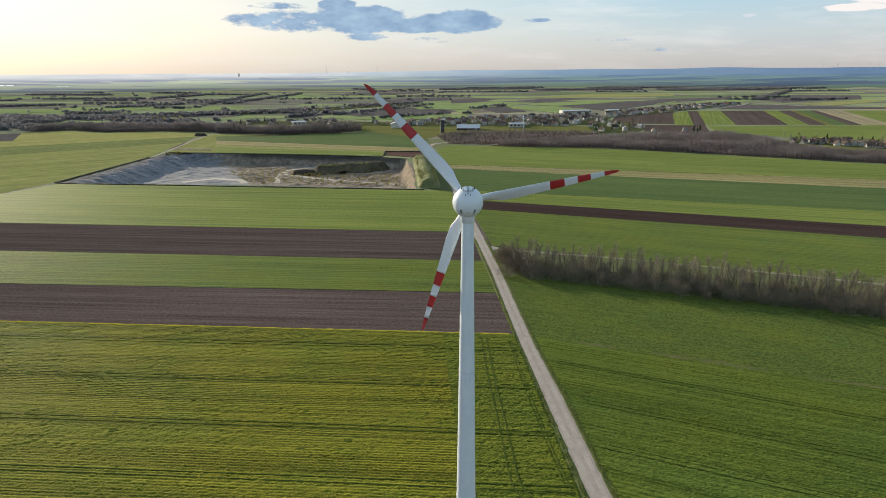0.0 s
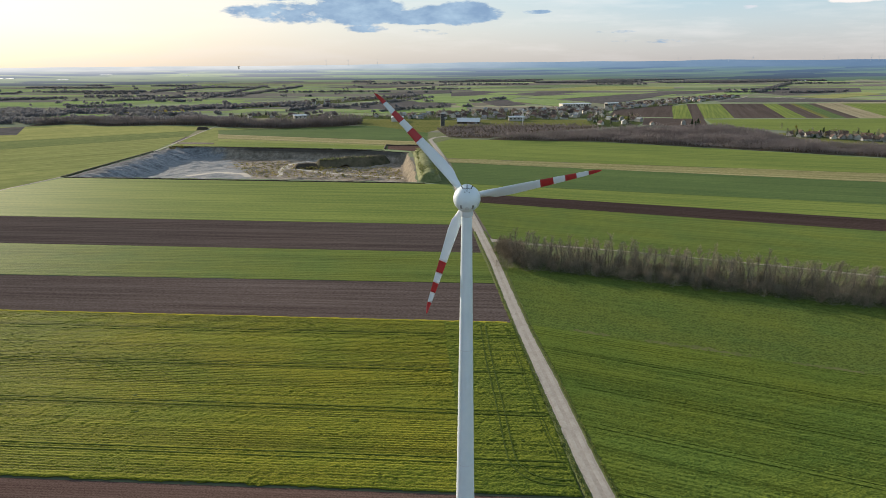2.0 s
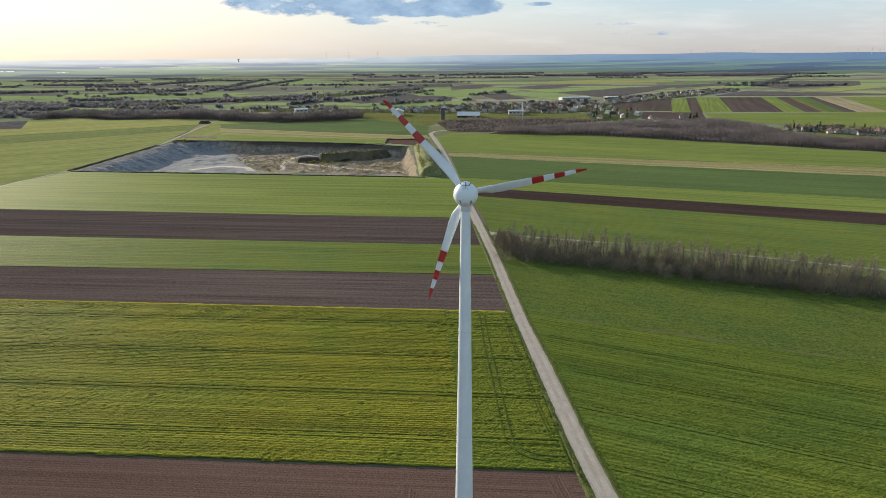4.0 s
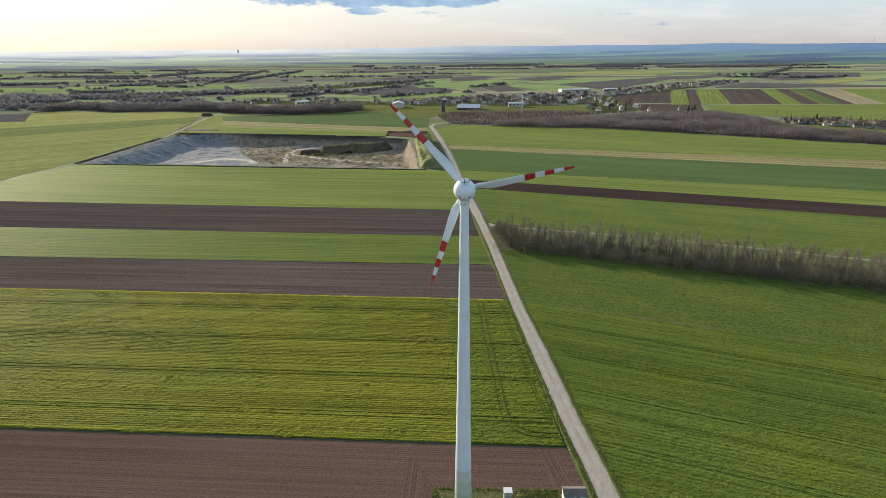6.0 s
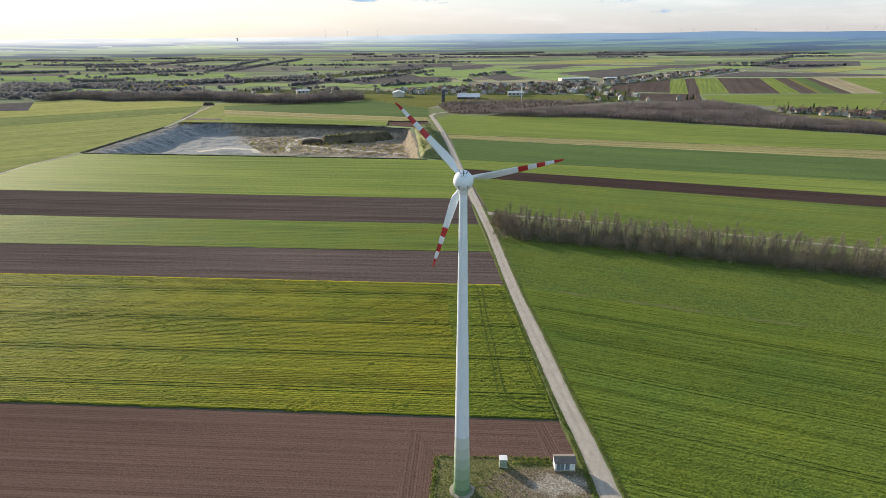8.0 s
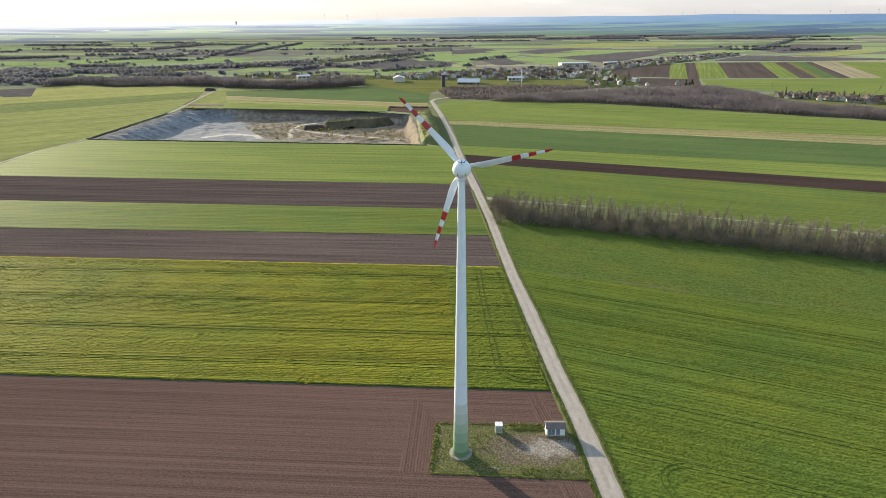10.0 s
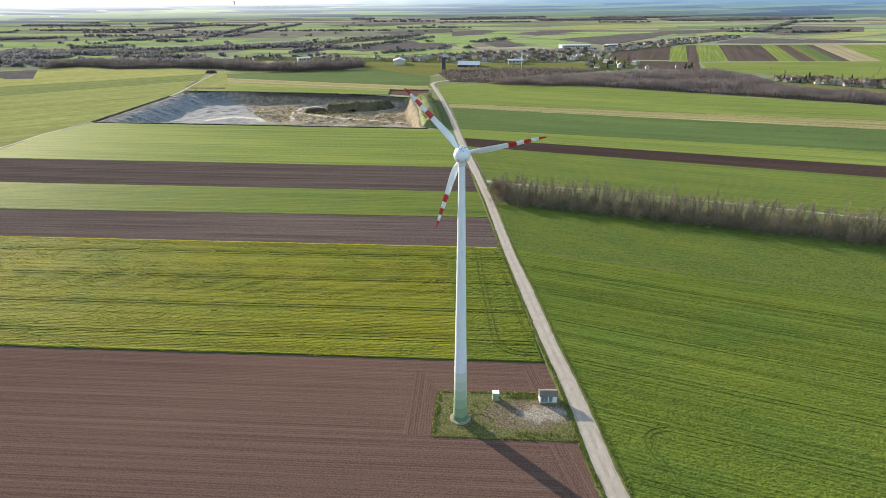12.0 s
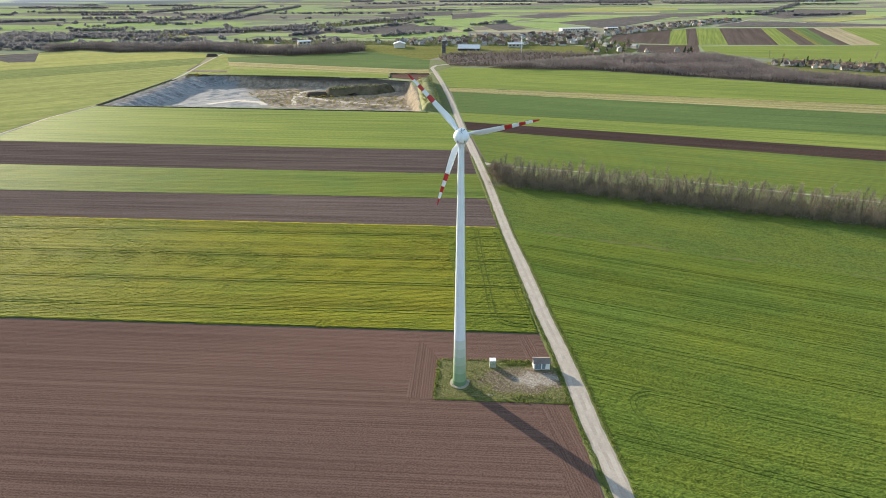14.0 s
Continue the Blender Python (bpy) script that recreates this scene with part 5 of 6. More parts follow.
def build_station():
    s = thing("transformer_station", "white transformer station with grey pitched roof and blue-grey doors", "transformer station", pose(26.4, 6.3, 0.1, 0, 0, -4))
    part("plinth", box_mesh("plinth", -2.62, -1.52, -0.2, 2.62, 1.52, 0.25, M["concrete"], 0.02), s, "concrete plinth")
    part("wall", box_mesh("wall", -2.5, -1.4, 0.25, 2.5, 1.4, 2.55, M["shed_white"], 0.03), s)
    bm = bmesh.new()
    pr = [(-1.75, 2.45), (-1.75, 2.57), (0, 3.35), (1.75, 2.57), (1.75, 2.45), (0, 3.22)]
    a = [bm.verts.new((-2.75, y, z)) for y, z in pr]
    b = [bm.verts.new((2.75, y, z)) for y, z in pr]
    bm.faces.new((a[0], a[1], a[2], a[5]))
    bm.faces.new((a[5], a[2], a[3], a[4]))
    bm.faces.new((b[0], b[5], b[2], b[1]))
    bm.faces.new((b[5], b[4], b[3], b[2]))
    for i in range(6):
        bm.faces.new((a[i], b[i], b[(i + 1) % 6], a[(i + 1) % 6]))
    roof = part("roof", finish(bm, "roof", M["shed_roof"]), s, "weathered grey roof")
    part("ridge_cap", box_mesh("ridge_cap", -2.77, -0.12, 3.30, 2.77, 0.12, 3.40, M["shed_roof"], 0.03), roof)
    for sx in (-1, 1):
        g = bmesh.new()
        v = [g.verts.new((sx * 2.48, y, z)) for y, z in ((-1.4, 2.5), (1.4, 2.5), (0, 3.2))]
        w = [g.verts.new((sx * 2.40, y, z)) for y, z in ((-1.4, 2.5), (1.4, 2.5), (0, 3.2))]
        g.faces.new(v)
        g.faces.new(w[::-1])
        for i in range(3):
            g.faces.new((v[i], w[i], w[(i + 1) % 3], v[(i + 1) % 3]))
        part("gable", finish(g, "gable", M["shed_white"]), s)
    for x0, x1 in ((-2.10, -1.20), (-1.16, -0.26), (0.10, 1.12)):
        d = part("door", box_mesh("door", x0, -1.47, 0.32, x1, -1.40, 2.25, M["shed_door"], 0.02), s, "blue-grey steel door")
        for k in range(6):
            part("louvre", box_mesh("louvre", x0 + 0.15, -1.50, 1.45 + 0.1 * k, x1 - 0.15, -1.47, 1.50 + 0.1 * k, M["grey_metal"]), d)
        part("handle", box_mesh("handle", x1 - 0.12, -1.53, 1.15, x1 - 0.08, -1.47, 1.3, M["dark_metal"]), d)


build_station()


def build_kiosk():
    s = thing("equipment_cabin", "small grey-green equipment cabin with white flat roof", "cabin", pose(11.2, 7.9, 0.1, 0, 0, -3))
    part("plinth", box_mesh("plinth", -1.05, -0.95, -0.2, 1.05, 0.95, 0.18, M["concrete"], 0.02), s)
    part("body", box_mesh("body", -0.92, -0.85, 0.18, 0.92, 0.85, 2.3, M["cabin_green"], 0.03), s)
    part("roof", box_mesh("roof", -1.02, -0.95, 2.3, 1.02, 0.95, 2.46, M["cabin_roof"], 0.04), s, "white flat roof slab")
    for x0, x1 in ((-0.8, -0.03), (0.03, 0.8)):
        d = part("door", box_mesh("door", x0, -0.89, 0.28, x1, -0.85, 2.15, M["cabin_green"], 0.012), s)
        part("vent", box_mesh("vent", x0 + 0.15, -0.905, 1.6, x1 - 0.15, -0.89, 1.95, M["vent_grey"]), d)


build_kiosk()


def stone(label, x, y, r, seed):
    bm = bmesh.new()
    bmesh.ops.create_icosphere(bm, subdivisions=2, radius=r)
    for q in bm.verts:
        q.co *= 0.8 + 0.5 * noise.noise(q.co * (1.6 / r) + Vector((seed, 0, 0)))
        q.co.z *= 0.65
    return thing("stone", label, "stone", pose(x, y, r * 0.35), me=finish(bm, "stone", M["old_concrete"]))


stone("pale boulder on the edge of the pad", 8.2, -6.2, 0.42, 1)
stone("pale boulder on the edge of the pad", 9.1, -6.4, 0.30, 4)
stone("white marker stone at the field corner", 30.2, 24.0, 0.35, 7)
stone("white marker stone beside the road", 39.6, 8.5, 0.35, 9)

# headlands tilled across the main rows
field("tilled headland with rows across the field", [(-16.3, -5.4), (-8.0, -6.6), (-5.4, 12.6), (-11.5, 24.5)], M["soil"], 0.058, 84)
field("tilled headland with rows along the road", [(22.5, -11.7), (30.9, -12.6), (30.3, -60), (22.0, -60)], M["soil"], 0.058, 97)
field("tilled headland with rows along the road", [(22.6, 11.2), (27.2, 10.6), (27.4, 24.2), (22.2, 25.0)], M["soil"], 0.058, 97)

# tyre lines pressed into the crops
M["pressed"] = plain("pressed_crop", (0.045, 0.070, 0.011), (0.085, 0.112, 0.020), 1.2, 0.95, spec=0.1, bstr=0.5, bdist=0.2)


def tyre_lines(pts, z, gap=1.8, w=0.3, seed=1):
    line = [Vector((*p, 0)) for p in pts]
    for s in (-1, 1):
        off = []
        for i, p in enumerate(line):
            d = (line[min(i + 1, len(line) - 1)] - line[max(i - 1, 0)]).normalized()
            off.append(((p.x - d.y * s * gap / 2), (p.y + d.x * s * gap / 2)))
        ribbon("tyre_track", "dark wheel line pressed into the crop", "tyre track", off, w, z, M["pressed"], seed=seed + s, wob=0.10, step=1.5, thick=0.5)


for k, y0 in enumerate((113.2, 88.2, 64.2, 42.7)):
    tyre_lines([(-240, y0 + 0.125 * 220), (-100, y0 + 0.125 * 80), (-20, y0), (10, y0 - 3.9), (28.3, y0 - 6.4)], 0.56, 1.8, 0.16, 100 + 3 * k)
tyre_lines([(17.9, 117.5), (16.6, 90), (16.2, 65), (15.4, 40), (16.4, 35), (19.5, 31.6), (24, 30.2), (28.5, 29.8)], 0.58, 1.9, 0.30, 130)
tyre_lines([(26.6, 112), (26.2, 80), (26.6, 50), (27.4, 36)], 0.57, 0.9, 0.10, 133)
for k, (p, q, w) in enumerate([((39.0, 52.8), (300, -75.6), 0.10), ((39.0, 26.3), (250, -75.5), 0.16), ((40.5, -1), (230, -91.5), 0.14), ((40.2, -25.4), (180, -92), 0.14), ((40, 74), (320, -62), 0.06), ((40, 97), (320, -41), 0.06)]):
    n = 6
    tyre_lines([(p[0] + (q[0] - p[0]) * i / n, p[1] + (q[1] - p[1]) * i / n + 0.5 * math.sin(i * 1.3)) for i in range(n + 1)], 0.36, 1.8, w, 150 + 3 * k)
tyre_lines([(50.6, -27), (49.8, -20), (48.6, -15), (49.0, -11.2), (51.6, -8.6), (56.5, -8.6)], 0.37, 1.6, 0.20, 190)


# rough tufts along the road and round the pad
def tufts(label, lines, n, seed):
    rng = random.Random(seed)
    V, F = [], []
    for _ in range(n):
        (x0, y0), (x1, y1), w = rng.choice(lines)
        f = rng.random()
        x, y = x0 + (x1 - x0) * f + rng.gauss(0, w), y0 + (y1 - y0) * f + rng.gauss(0, w)
        h = rng.uniform(0.2, 0.55)
        for _ in range(5):
            a = rng.uniform(0, 6.28)
            dx, dy = 0.16 * math.cos(a), 0.16 * math.sin(a)
            k = len(V)
            V += [(x - dy * 0.7, y + dx * 0.7, 0.02), (x + dy * 0.7, y - dx * 0.7, 0.02), (x + dx * 2.2, y + dy * 2.2, h + 0.1)]
            F.append((k, k + 1, k + 2))
    thing("grass_tufts", label, "grass", kind="stuff", me=mesh_of("grass_tufts", V, F, M["tuft"]))


# flattened dark patches in the crops
rp = random.Random(31)
for i in range(16):
    x, y = rp.uniform(-150, 20), rp.uniform(45, 112)
    y -= 0.125 * (x + 20)
    if i >= 12:
        x, y = ((47.4, 11.4), (57, -4), (88, 30), (120, 50))[i - 12]
    L = rp.uniform(0.8, 2.6)
    ribbon("flattened_patch", "small dark flattened patch in the crop", "crop patch", [(x, y), (x + L * 0.5, y - 0.1), (x + L, y + rp.uniform(-0.4, 0.4))], rp.uniform(0.5, 0.9), 0.50 if i < 12 else 0.31, M["pressed"], seed=200 + i, wob=0.5, step=0.6, thick=0.4)

M["tuft"] = leafy("tuft_grass", (0.120, 0.165, 0.035), (0.260, 0.270, 0.090), 0.6, 0.4, island=0.4)
edges = [((ROAD[i][0] + s * (road_width(ROAD[i][1]) / 2 + 0.5), ROAD[i][1]), (ROAD[i + 1][0] + s * (road_width(ROAD[i + 1][1]) / 2 + 0.5), ROAD[i + 1][1]), 0.3) for i in range(1, 13) for s in (-1, 1)]
tufts("rough grass tufts along the gravel road", edges, 5200, 3)
tufts("rough grass tufts round the turbine pad", [((-8.0, -6.6), (32, -11.6), 0.35), ((-8.0, -6.6), (-5.4, 12.3), 0.35), ((-5.4, 12.3), (23.5, 9.6), 0.35), ((15, 8.8), (23.6, 8.2), 0.6), ((-4, 0), (10, 2), 3.5), ((12, -8), (30, -9), 1.0)], 900, 4)

# ---- bare trees and scrub ----
M["bark"] = plain("bark", (0.13, 0.11, 0.095), (0.24, 0.21, 0.18), 3.0, 0.95, spec=0.1)
M["twig"] = leafy("twigs", (0.265, 0.230, 0.192), (0.46, 0.405, 0.342), 1.0, 0.38, rnd=0.22, island=0.40)
M["shrub_twig"] = leafy("shrub_twigs", (0.225, 0.190, 0.148), (0.405, 0.355, 0.290), 0.5, 0.38, rnd=0.25, island=0.35)
M["wood_twig"] = leafy("wood_twigs", (0.168, 0.146, 0.150), (0.285, 0.252, 0.258), 0.05, 0.5, island=0.25, fuzz=0.08)
M["dark_twig"] = leafy("dark_wood_twigs", (0.112, 0.102, 0.110), (0.188, 0.173, 0.182), 0.05, 0.5, island=0.2, fuzz=0.1)
M["bud_twig"] = leafy("budding_twigs", (0.24, 0.22, 0.06), (0.42, 0.36, 0.12), 0.5, 0.5, rnd=0.2)
M["bank_bush"] = leafy("bank_bushes", (0.150, 0.180, 0.060), (0.300, 0.300, 0.130), 0.3, 0.4, island=0.3)
M["conifer"] = leafy("conifer_needles", (0.025, 0.050, 0.024), (0.055, 0.090, 0.042), 0.8, 0.3, rnd=0.25)


def limb(vs, fs, p, q, r0, r1, n=3):
    d = (q - p)
    if d.length < 1e-6:
        return
    u = d.normalized().orthogonal().normalized()
    w = d.normalized().cross(u)
    k = len(vs)
    for c, r in ((p, r0), (q, r1)):
        for i in range(n):
            a = 2 * math.pi * i / n
            vs.append(c + u * (r * math.cos(a)) + w * (r * math.sin(a)))
    for i in range(n):
        j = (i + 1) % n
        fs.append((k + i, k + j, k + n + j, k + n + i))


def grow(seed, height, spread, twigs, up=0.55, base=0.12):
    """Trunk and twig geometry of one bare tree, its foot at the origin."""
    rng = random.Random(seed)
    tv, tf, cv, cf = [], [], [], []
    p, d = Vector((0, 0, -0.3)), Vector((rng.uniform(-.08, .08), rng.uniform(-.08, .08), 1))
    pts, r = [p], height * 0.014
    for i in range(6):
        d = (d + Vector((rng.uniform(-.14, .14), rng.uniform(-.14, .14), 0.1))).normalized()
        q = p + d * height * 0.145
        limb(tv, tf, p, q, r, r * 0.82, 6)
        r *= 0.82
        p = q
        pts.append(p)
    ends = []
    for i in range(15):
        f = base + (1 - base) * (i + rng.random()) / 15
        k = min(5, int(f * 6))
        s = pts[k].lerp(pts[k + 1], f * 6 - k) if f * 6 - k <= 1 else pts[-1]
        a = i * 2.4 + rng.uniform(-.5, .5)
        L = spread * (1.0 - 0.55 * f) * rng.uniform(0.7, 1.15)
        dd = Vector((math.cos(a), math.sin(a), up + rng.uniform(0, .6))).normalized()
        prev, rr = s, height * 0.0046
        for j in range(3):
            q = prev + dd * L / 3
            limb(tv, tf, prev, q, rr, rr * 0.7, 4)
            ends.append((prev, q, dd, L))
            dd = (dd + Vector((rng.uniform(-.25, .25), rng.uniform(-.25, .25), 0.22))).normalized()
            prev, rr = q, rr * 0.7
    for i in range(twigs):
        a, b, dd, L = rng.choice(ends)
        s = a.lerp(b, rng.random())
        e = (dd * 0.7 + Vector((rng.gauss(0, .6), rng.gauss(0, .6), rng.gauss(.35, .4)))).normalized()
        m = s + e * rng.uniform(0.5, 1.2)
        w = rng.uniform(0.018, 0.042)
        limb(cv, cf, s, m, w, w * 0.8)
        for _ in range(3):
            e2 = (e + Vector((rng.gauss(0, .5), rng.gauss(0, .5), rng.gauss(.2, .4)))).normalized()
            limb(cv, cf, m, m + e2 * rng.uniform(0.4, 1.2), w * 0.8, w * 0.35)
    return tv, tf, cv, cf


def tree_thing(seed, height, spread, twigs, label, mat="twig", up=0.55, base=0.12, name="tree"):
    tv, tf, cv, cf = grow(seed, height, spread, twigs, up, base)
    t = thing(name, label, "tree")
    part("trunk", mesh_of("trunk", tv, tf, M["bark"], True), t)
    part("crown", mesh_of("crown", cv, cf, M[mat]), t, "crown of fine bare twigs")
    return t


def shrub_mesh(seed, h, w, n, mat):
    """A thicket of bare round bushes: stems from each foot, twigs out to its rounded outline, fine side twigs."""
    rng = random.Random(seed)
    vs, fs = [], []
    for bush in range(8):
        a, rad = rng.uniform(0, 6.28), w * 0.5 * math.sqrt(rng.random())
        foot = Vector((rad * math.cos(a), rad * math.sin(a), -0.1))
        hb, rb = h * rng.uniform(0.5, 1.0), w * rng.uniform(0.20, 0.32)
        for _ in range(n // 8):
            a, f = rng.uniform(0, 6.28), rng.random() ** 0.8
            c = rb * math.sqrt(1 - (0.95 * f) ** 2)
            k = rng.uniform(0.1, 0.5)
            s = foot + Vector((k * c * math.cos(a), k * c * math.sin(a), hb * f * rng.uniform(0.35, 0.85)))
            q = foot + Vector((c * math.cos(a + rng.gauss(0, .3)), c * math.sin(a + rng.gauss(0, .3)), hb * f))
            r = rng.uniform(0.018, 0.040)
            limb(vs, fs, s, q, r * 1.2, r * 0.7)
            for _ in range(4):
                p = s.lerp(q, rng.uniform(0.4, 1.0))
                limb(vs, fs, p, p + Vector((rng.gauss(0, .55), rng.gauss(0, .55), rng.gauss(0.25, .4))), r * 0.8, r * 0.35)
    return mesh_of("shrub", vs, fs, M[mat])


rng = random.Random(21)
LAB = "tall slender bare tree with fine grey-brown twigs in the windbreak"
kinds = [tree_thing(300 + i, rng.uniform(14, 17.5), rng.uniform(3.4, 4.6), 105, LAB, up=0.62, base=0.40) for i in range(7)]
for k in kinds:
    tagged(k, group="trees of the windbreak")
hd = Vector((214.4 - 34.1, 110.1 - 188.8)).normalized()
hn = Vector((-hd.y, hd.x))
spots = []
for row, gap in ((14.5, 3.0), (11.5, 3.6), (6.5, 6.0), (2.0, 8.0)):
    s = 8.0 - 0.45 * row
    while s < 330:
        spots.append((s, row))
        s += gap * rng.uniform(0.55, 1.5)
for i, (s, o) in enumerate(spots):
    p = Vector(HEDGE[0]) + hd * s + hn * (o + rng.uniform(-1.3, 1.3))
    sc = rng.uniform(0.64, 0.98)
    m = Matrix.LocRotScale((p.x, p.y, 0.05), Euler((0, 0, rng.uniform(0, 6.28))), None)
    k = kinds[i] if i < len(kinds) else copy_thing(kinds[i % len(kinds)], m)
    k.matrix_basis = m @ Matrix.Diagonal((sc, sc, sc * rng.uniform(0.9, 1.1), 1))
shrubs = [shrub_mesh(500 + i, 8.0 + 0.5 * i, 7.6, 176, "shrub_twig") for i in range(5)]
s = 5.5
places = []
for i in range(264):
    s += 332 / 264
    places.append((s + rng.uniform(-1.5, 1.5), (-3.2, 1.6, 7.0, 12.5)[i % 4] + rng.uniform(-1.4, 1.4)))
places += [(4.6 - 0.55 * o + rng.uniform(0, 8) + 0.2 * k, o + rng.uniform(-1.0, 1.0)) for k, o in enumerate((5, 8, 11, 13, 16, 19, 22, 10, 14, 17, 20, 23, 15, 18, 21, 7, 12, 19, 22, 16, 9, 13, 17, 20))]
for i, (s, o) in enumerate(places):
    p = Vector(HEDGE[0]) + hd * s + hn * o
    thing("shrub", "tall dense bare grey-brown shrub of the windbreak", "shrub", Matrix.LocRotScale((p.x, p.y, 0.05), Euler((0, 0, rng.uniform(0, 6.28))), (1.05, 1.05, rng.uniform(0.72, 1.08))), "shrubs of the windbreak", me=shrubs[i % 5])


def wood(label, spots, mat, seed, tw=17, hmin=6.5, hmax=10, width=0.11, name="woodland", z0=0.0):
    """Bare woodland in one mesh: for each tree a stem and a fan of rising twigs."""
    rng = random.Random(seed)
    V, F = [], []
    for x, y in spots:
        h, w = rng.uniform(hmin, hmax), rng.uniform(1.7, 2.7)
        h *= 0.95 + 0.75 * noise.noise((x * 0.022, y * 0.022, seed)) + 0.35 * noise.noise((x * 0.09, y * 0.09, seed))
        w *= rng.uniform(0.8, 1.3)
        limb(V, F, Vector((x, y, z0 - 0.5)), Vector((x + rng.gauss(0, .4), y + rng.gauss(0, .4), z0 + h * 0.85)), 0.017 * h, 0.008 * h)
        for i in range(tw):
            f = rng.uniform(0.18, 0.8)
            a = rng.uniform(0, 6.28)
            rad = w * (1.15 - 0.6 * f) * rng.uniform(0.5, 1)
            s = Vector((x, y, z0 + h * f))
            q = s + Vector((rad * math.cos(a), rad * math.sin(a), rng.uniform(0.12, 0.36) * h))
            q.z = min(q.z, z0 + h)
            d = Vector((-math.sin(a), math.cos(a), 0)) * width * rng.uniform(0.6, 1.4)
            k = len(V)
            V += [s, q + d, q + Vector((0, 0, 0.25)), q - d]
            F += [(k, k + 1, k + 2), (k, k + 2, k + 3)]
            k = len(V)
            g = q + Vector((rng.gauss(0, .5), rng.gauss(0, .5), rng.uniform(-0.1, 1.1)))
            V += [q - d, q + d, g]
            F += [(k, k + 1, k + 2)]
    return thing(name, label, "trees", kind="stuff", me=mesh_of(name, V, F, M[mat]))


def in_poly(x, y, poly):
    c = False
    for p, q in zip(poly, poly[1:] + poly[:1]):
        if (p[1] > y) != (q[1] > y) and x < (q[0] - p[0]) * (y - p[1]) / (q[1] - p[1]) + p[0]:
            c = not c
    return c


def scatter(poly, gap, seed):
    rng = random.Random(seed)
    xs, ys = [p[0] for p in poly], [p[1] for p in poly]
    out = []
    y = min(ys)
    while y < max(ys):
        x = min(xs)
        while x < max(xs):
            px, py = x + rng.uniform(-.5, .5) * gap, y + rng.uniform(-.5, .5) * gap
            if in_poly(px, py, poly):
                out.append((px, py))
            x += gap
        y += gap
    return out


M["litter"] = plain("leaf_litter", (0.060, 0.048, 0.038), (0.135, 0.108, 0.082), 0.3, 0.95, spec=0.0)
BELT = [(96, 676), (150, 657), (228, 642), (316, 588), (393, 536), (464, 491), (560, 425), (660, 380), (690, 430), (600, 490), (528, 530), (490, 560), (463, 580), (461, 615), (475, 674), (467, 717), (440, 751), (396, 773), (320, 752), (248, 733), (170, 712), (118, 698)]
DARKWOOD = [(-640, 938), (-582, 975), (-503, 925), (-412, 930), (-320, 905), (-312, 885), (-204, 851), (-120, 867), (-83, 905), (-90, 945), (-200, 915), (-330, 965), (-500, 990), (-640, 1010)]
SAPLINGS = [(46, 705), (95, 690), (160, 745), (250, 785), (300, 810), (200, 850), (60, 850), (35, 800)]
for i, poly in enumerate((BELT, DARKWOOD, SAPLINGS)):
    field("brown leaf litter under the bare trees", poly, M["litter"], 0.235 + 0.006 * i, 0, "wood_floor", "ground", ragged=4.0)
wood("broad belt of bare brown woodland", scatter(BELT, 3.3, 5), "wood_twig", 31, 17, 5.5, 9.0)
wood("belt of bare dark woodland below the village", scatter(DARKWOOD, 3.6, 6), "dark_twig", 32, 18, 7, 13, 0.14)
wood("bare scrub and saplings before the village", scatter(SAPLINGS, 6.0, 7), "wood_twig", 33, 20, 2.5, 6)

wood("low dry scrub on the quarry floor", scatter([(-165, 500), (-60, 478), (-15, 470), (-18, 540), (-90, 545), (-150, 590), (-205, 585), (-200, 560)], 6.0, 9), "bud_twig", 36, 12, 0.8, 2.0, 0.12, "scrub_growth", -11.3)
wood("low dark scrub on the quarry mound", scatter([(-106, 553), (-36, 572), (-34, 584), (-106, 567)], 3.4, 13), "bank_bush", 41, 9, 0.8, 2.0, 0.25, "scrub_growth", -4.9)
wood("bushy growth along the grassy spoil bank", scatter([(2, 404), (16, 402), (14, 562), (-1, 562)], 2.6, 10), "bank_bush", 37, 9, 1.0, 2.4, 0.22, "scrub_growth", 4.2)
wood("pale budding bushes among the tree rows", scatter([(-930, 1310), (-800, 1215), (-760, 1190), (-830, 1190), (-960, 1260)], 14, 11), "bud_twig", 38, 22, 5, 9, 0.35, "budding_trees")
wood("pale budding bushes along a field road", scatter([(-615, 1150), (-500, 1190), (-455, 1180), (-450, 1205), (-500, 1215), (-615, 1172)], 11, 12), "bud_twig", 39, 22, 4, 7, 0.35, "budding_trees")

# ---- village ----
M["plaster"] = plain("house_plaster", (0.40, 0.375, 0.33), (0.58, 0.555, 0.51), 0.4, 0.85, rnd=0.32)
M["roof_red"] = plain("roof_tiles_red", (0.105, 0.066, 0.055), (0.165, 0.108, 0.090), 0.8, 0.85, rnd=0.3)
M["roof_brown"] = plain("roof_tiles_brown", (0.060, 0.042, 0.036), (0.115, 0.082, 0.068), 0.8, 0.85, rnd=0.3)
M["roof_grey"] = plain("roof_grey", (0.19, 0.20, 0.215), (0.33, 0.345, 0.36), 0.8, 0.5, rnd=0.3)
M["glass"] = plain("window_glass", (0.02, 0.025, 0.03), (0.04, 0.045, 0.05), 1.0, 0.15, spec=0.6)
M["hall_roof"] = plain("hall_roof", (0.50, 0.54, 0.58), (0.62, 0.65, 0.68), 0.2, 0.45)


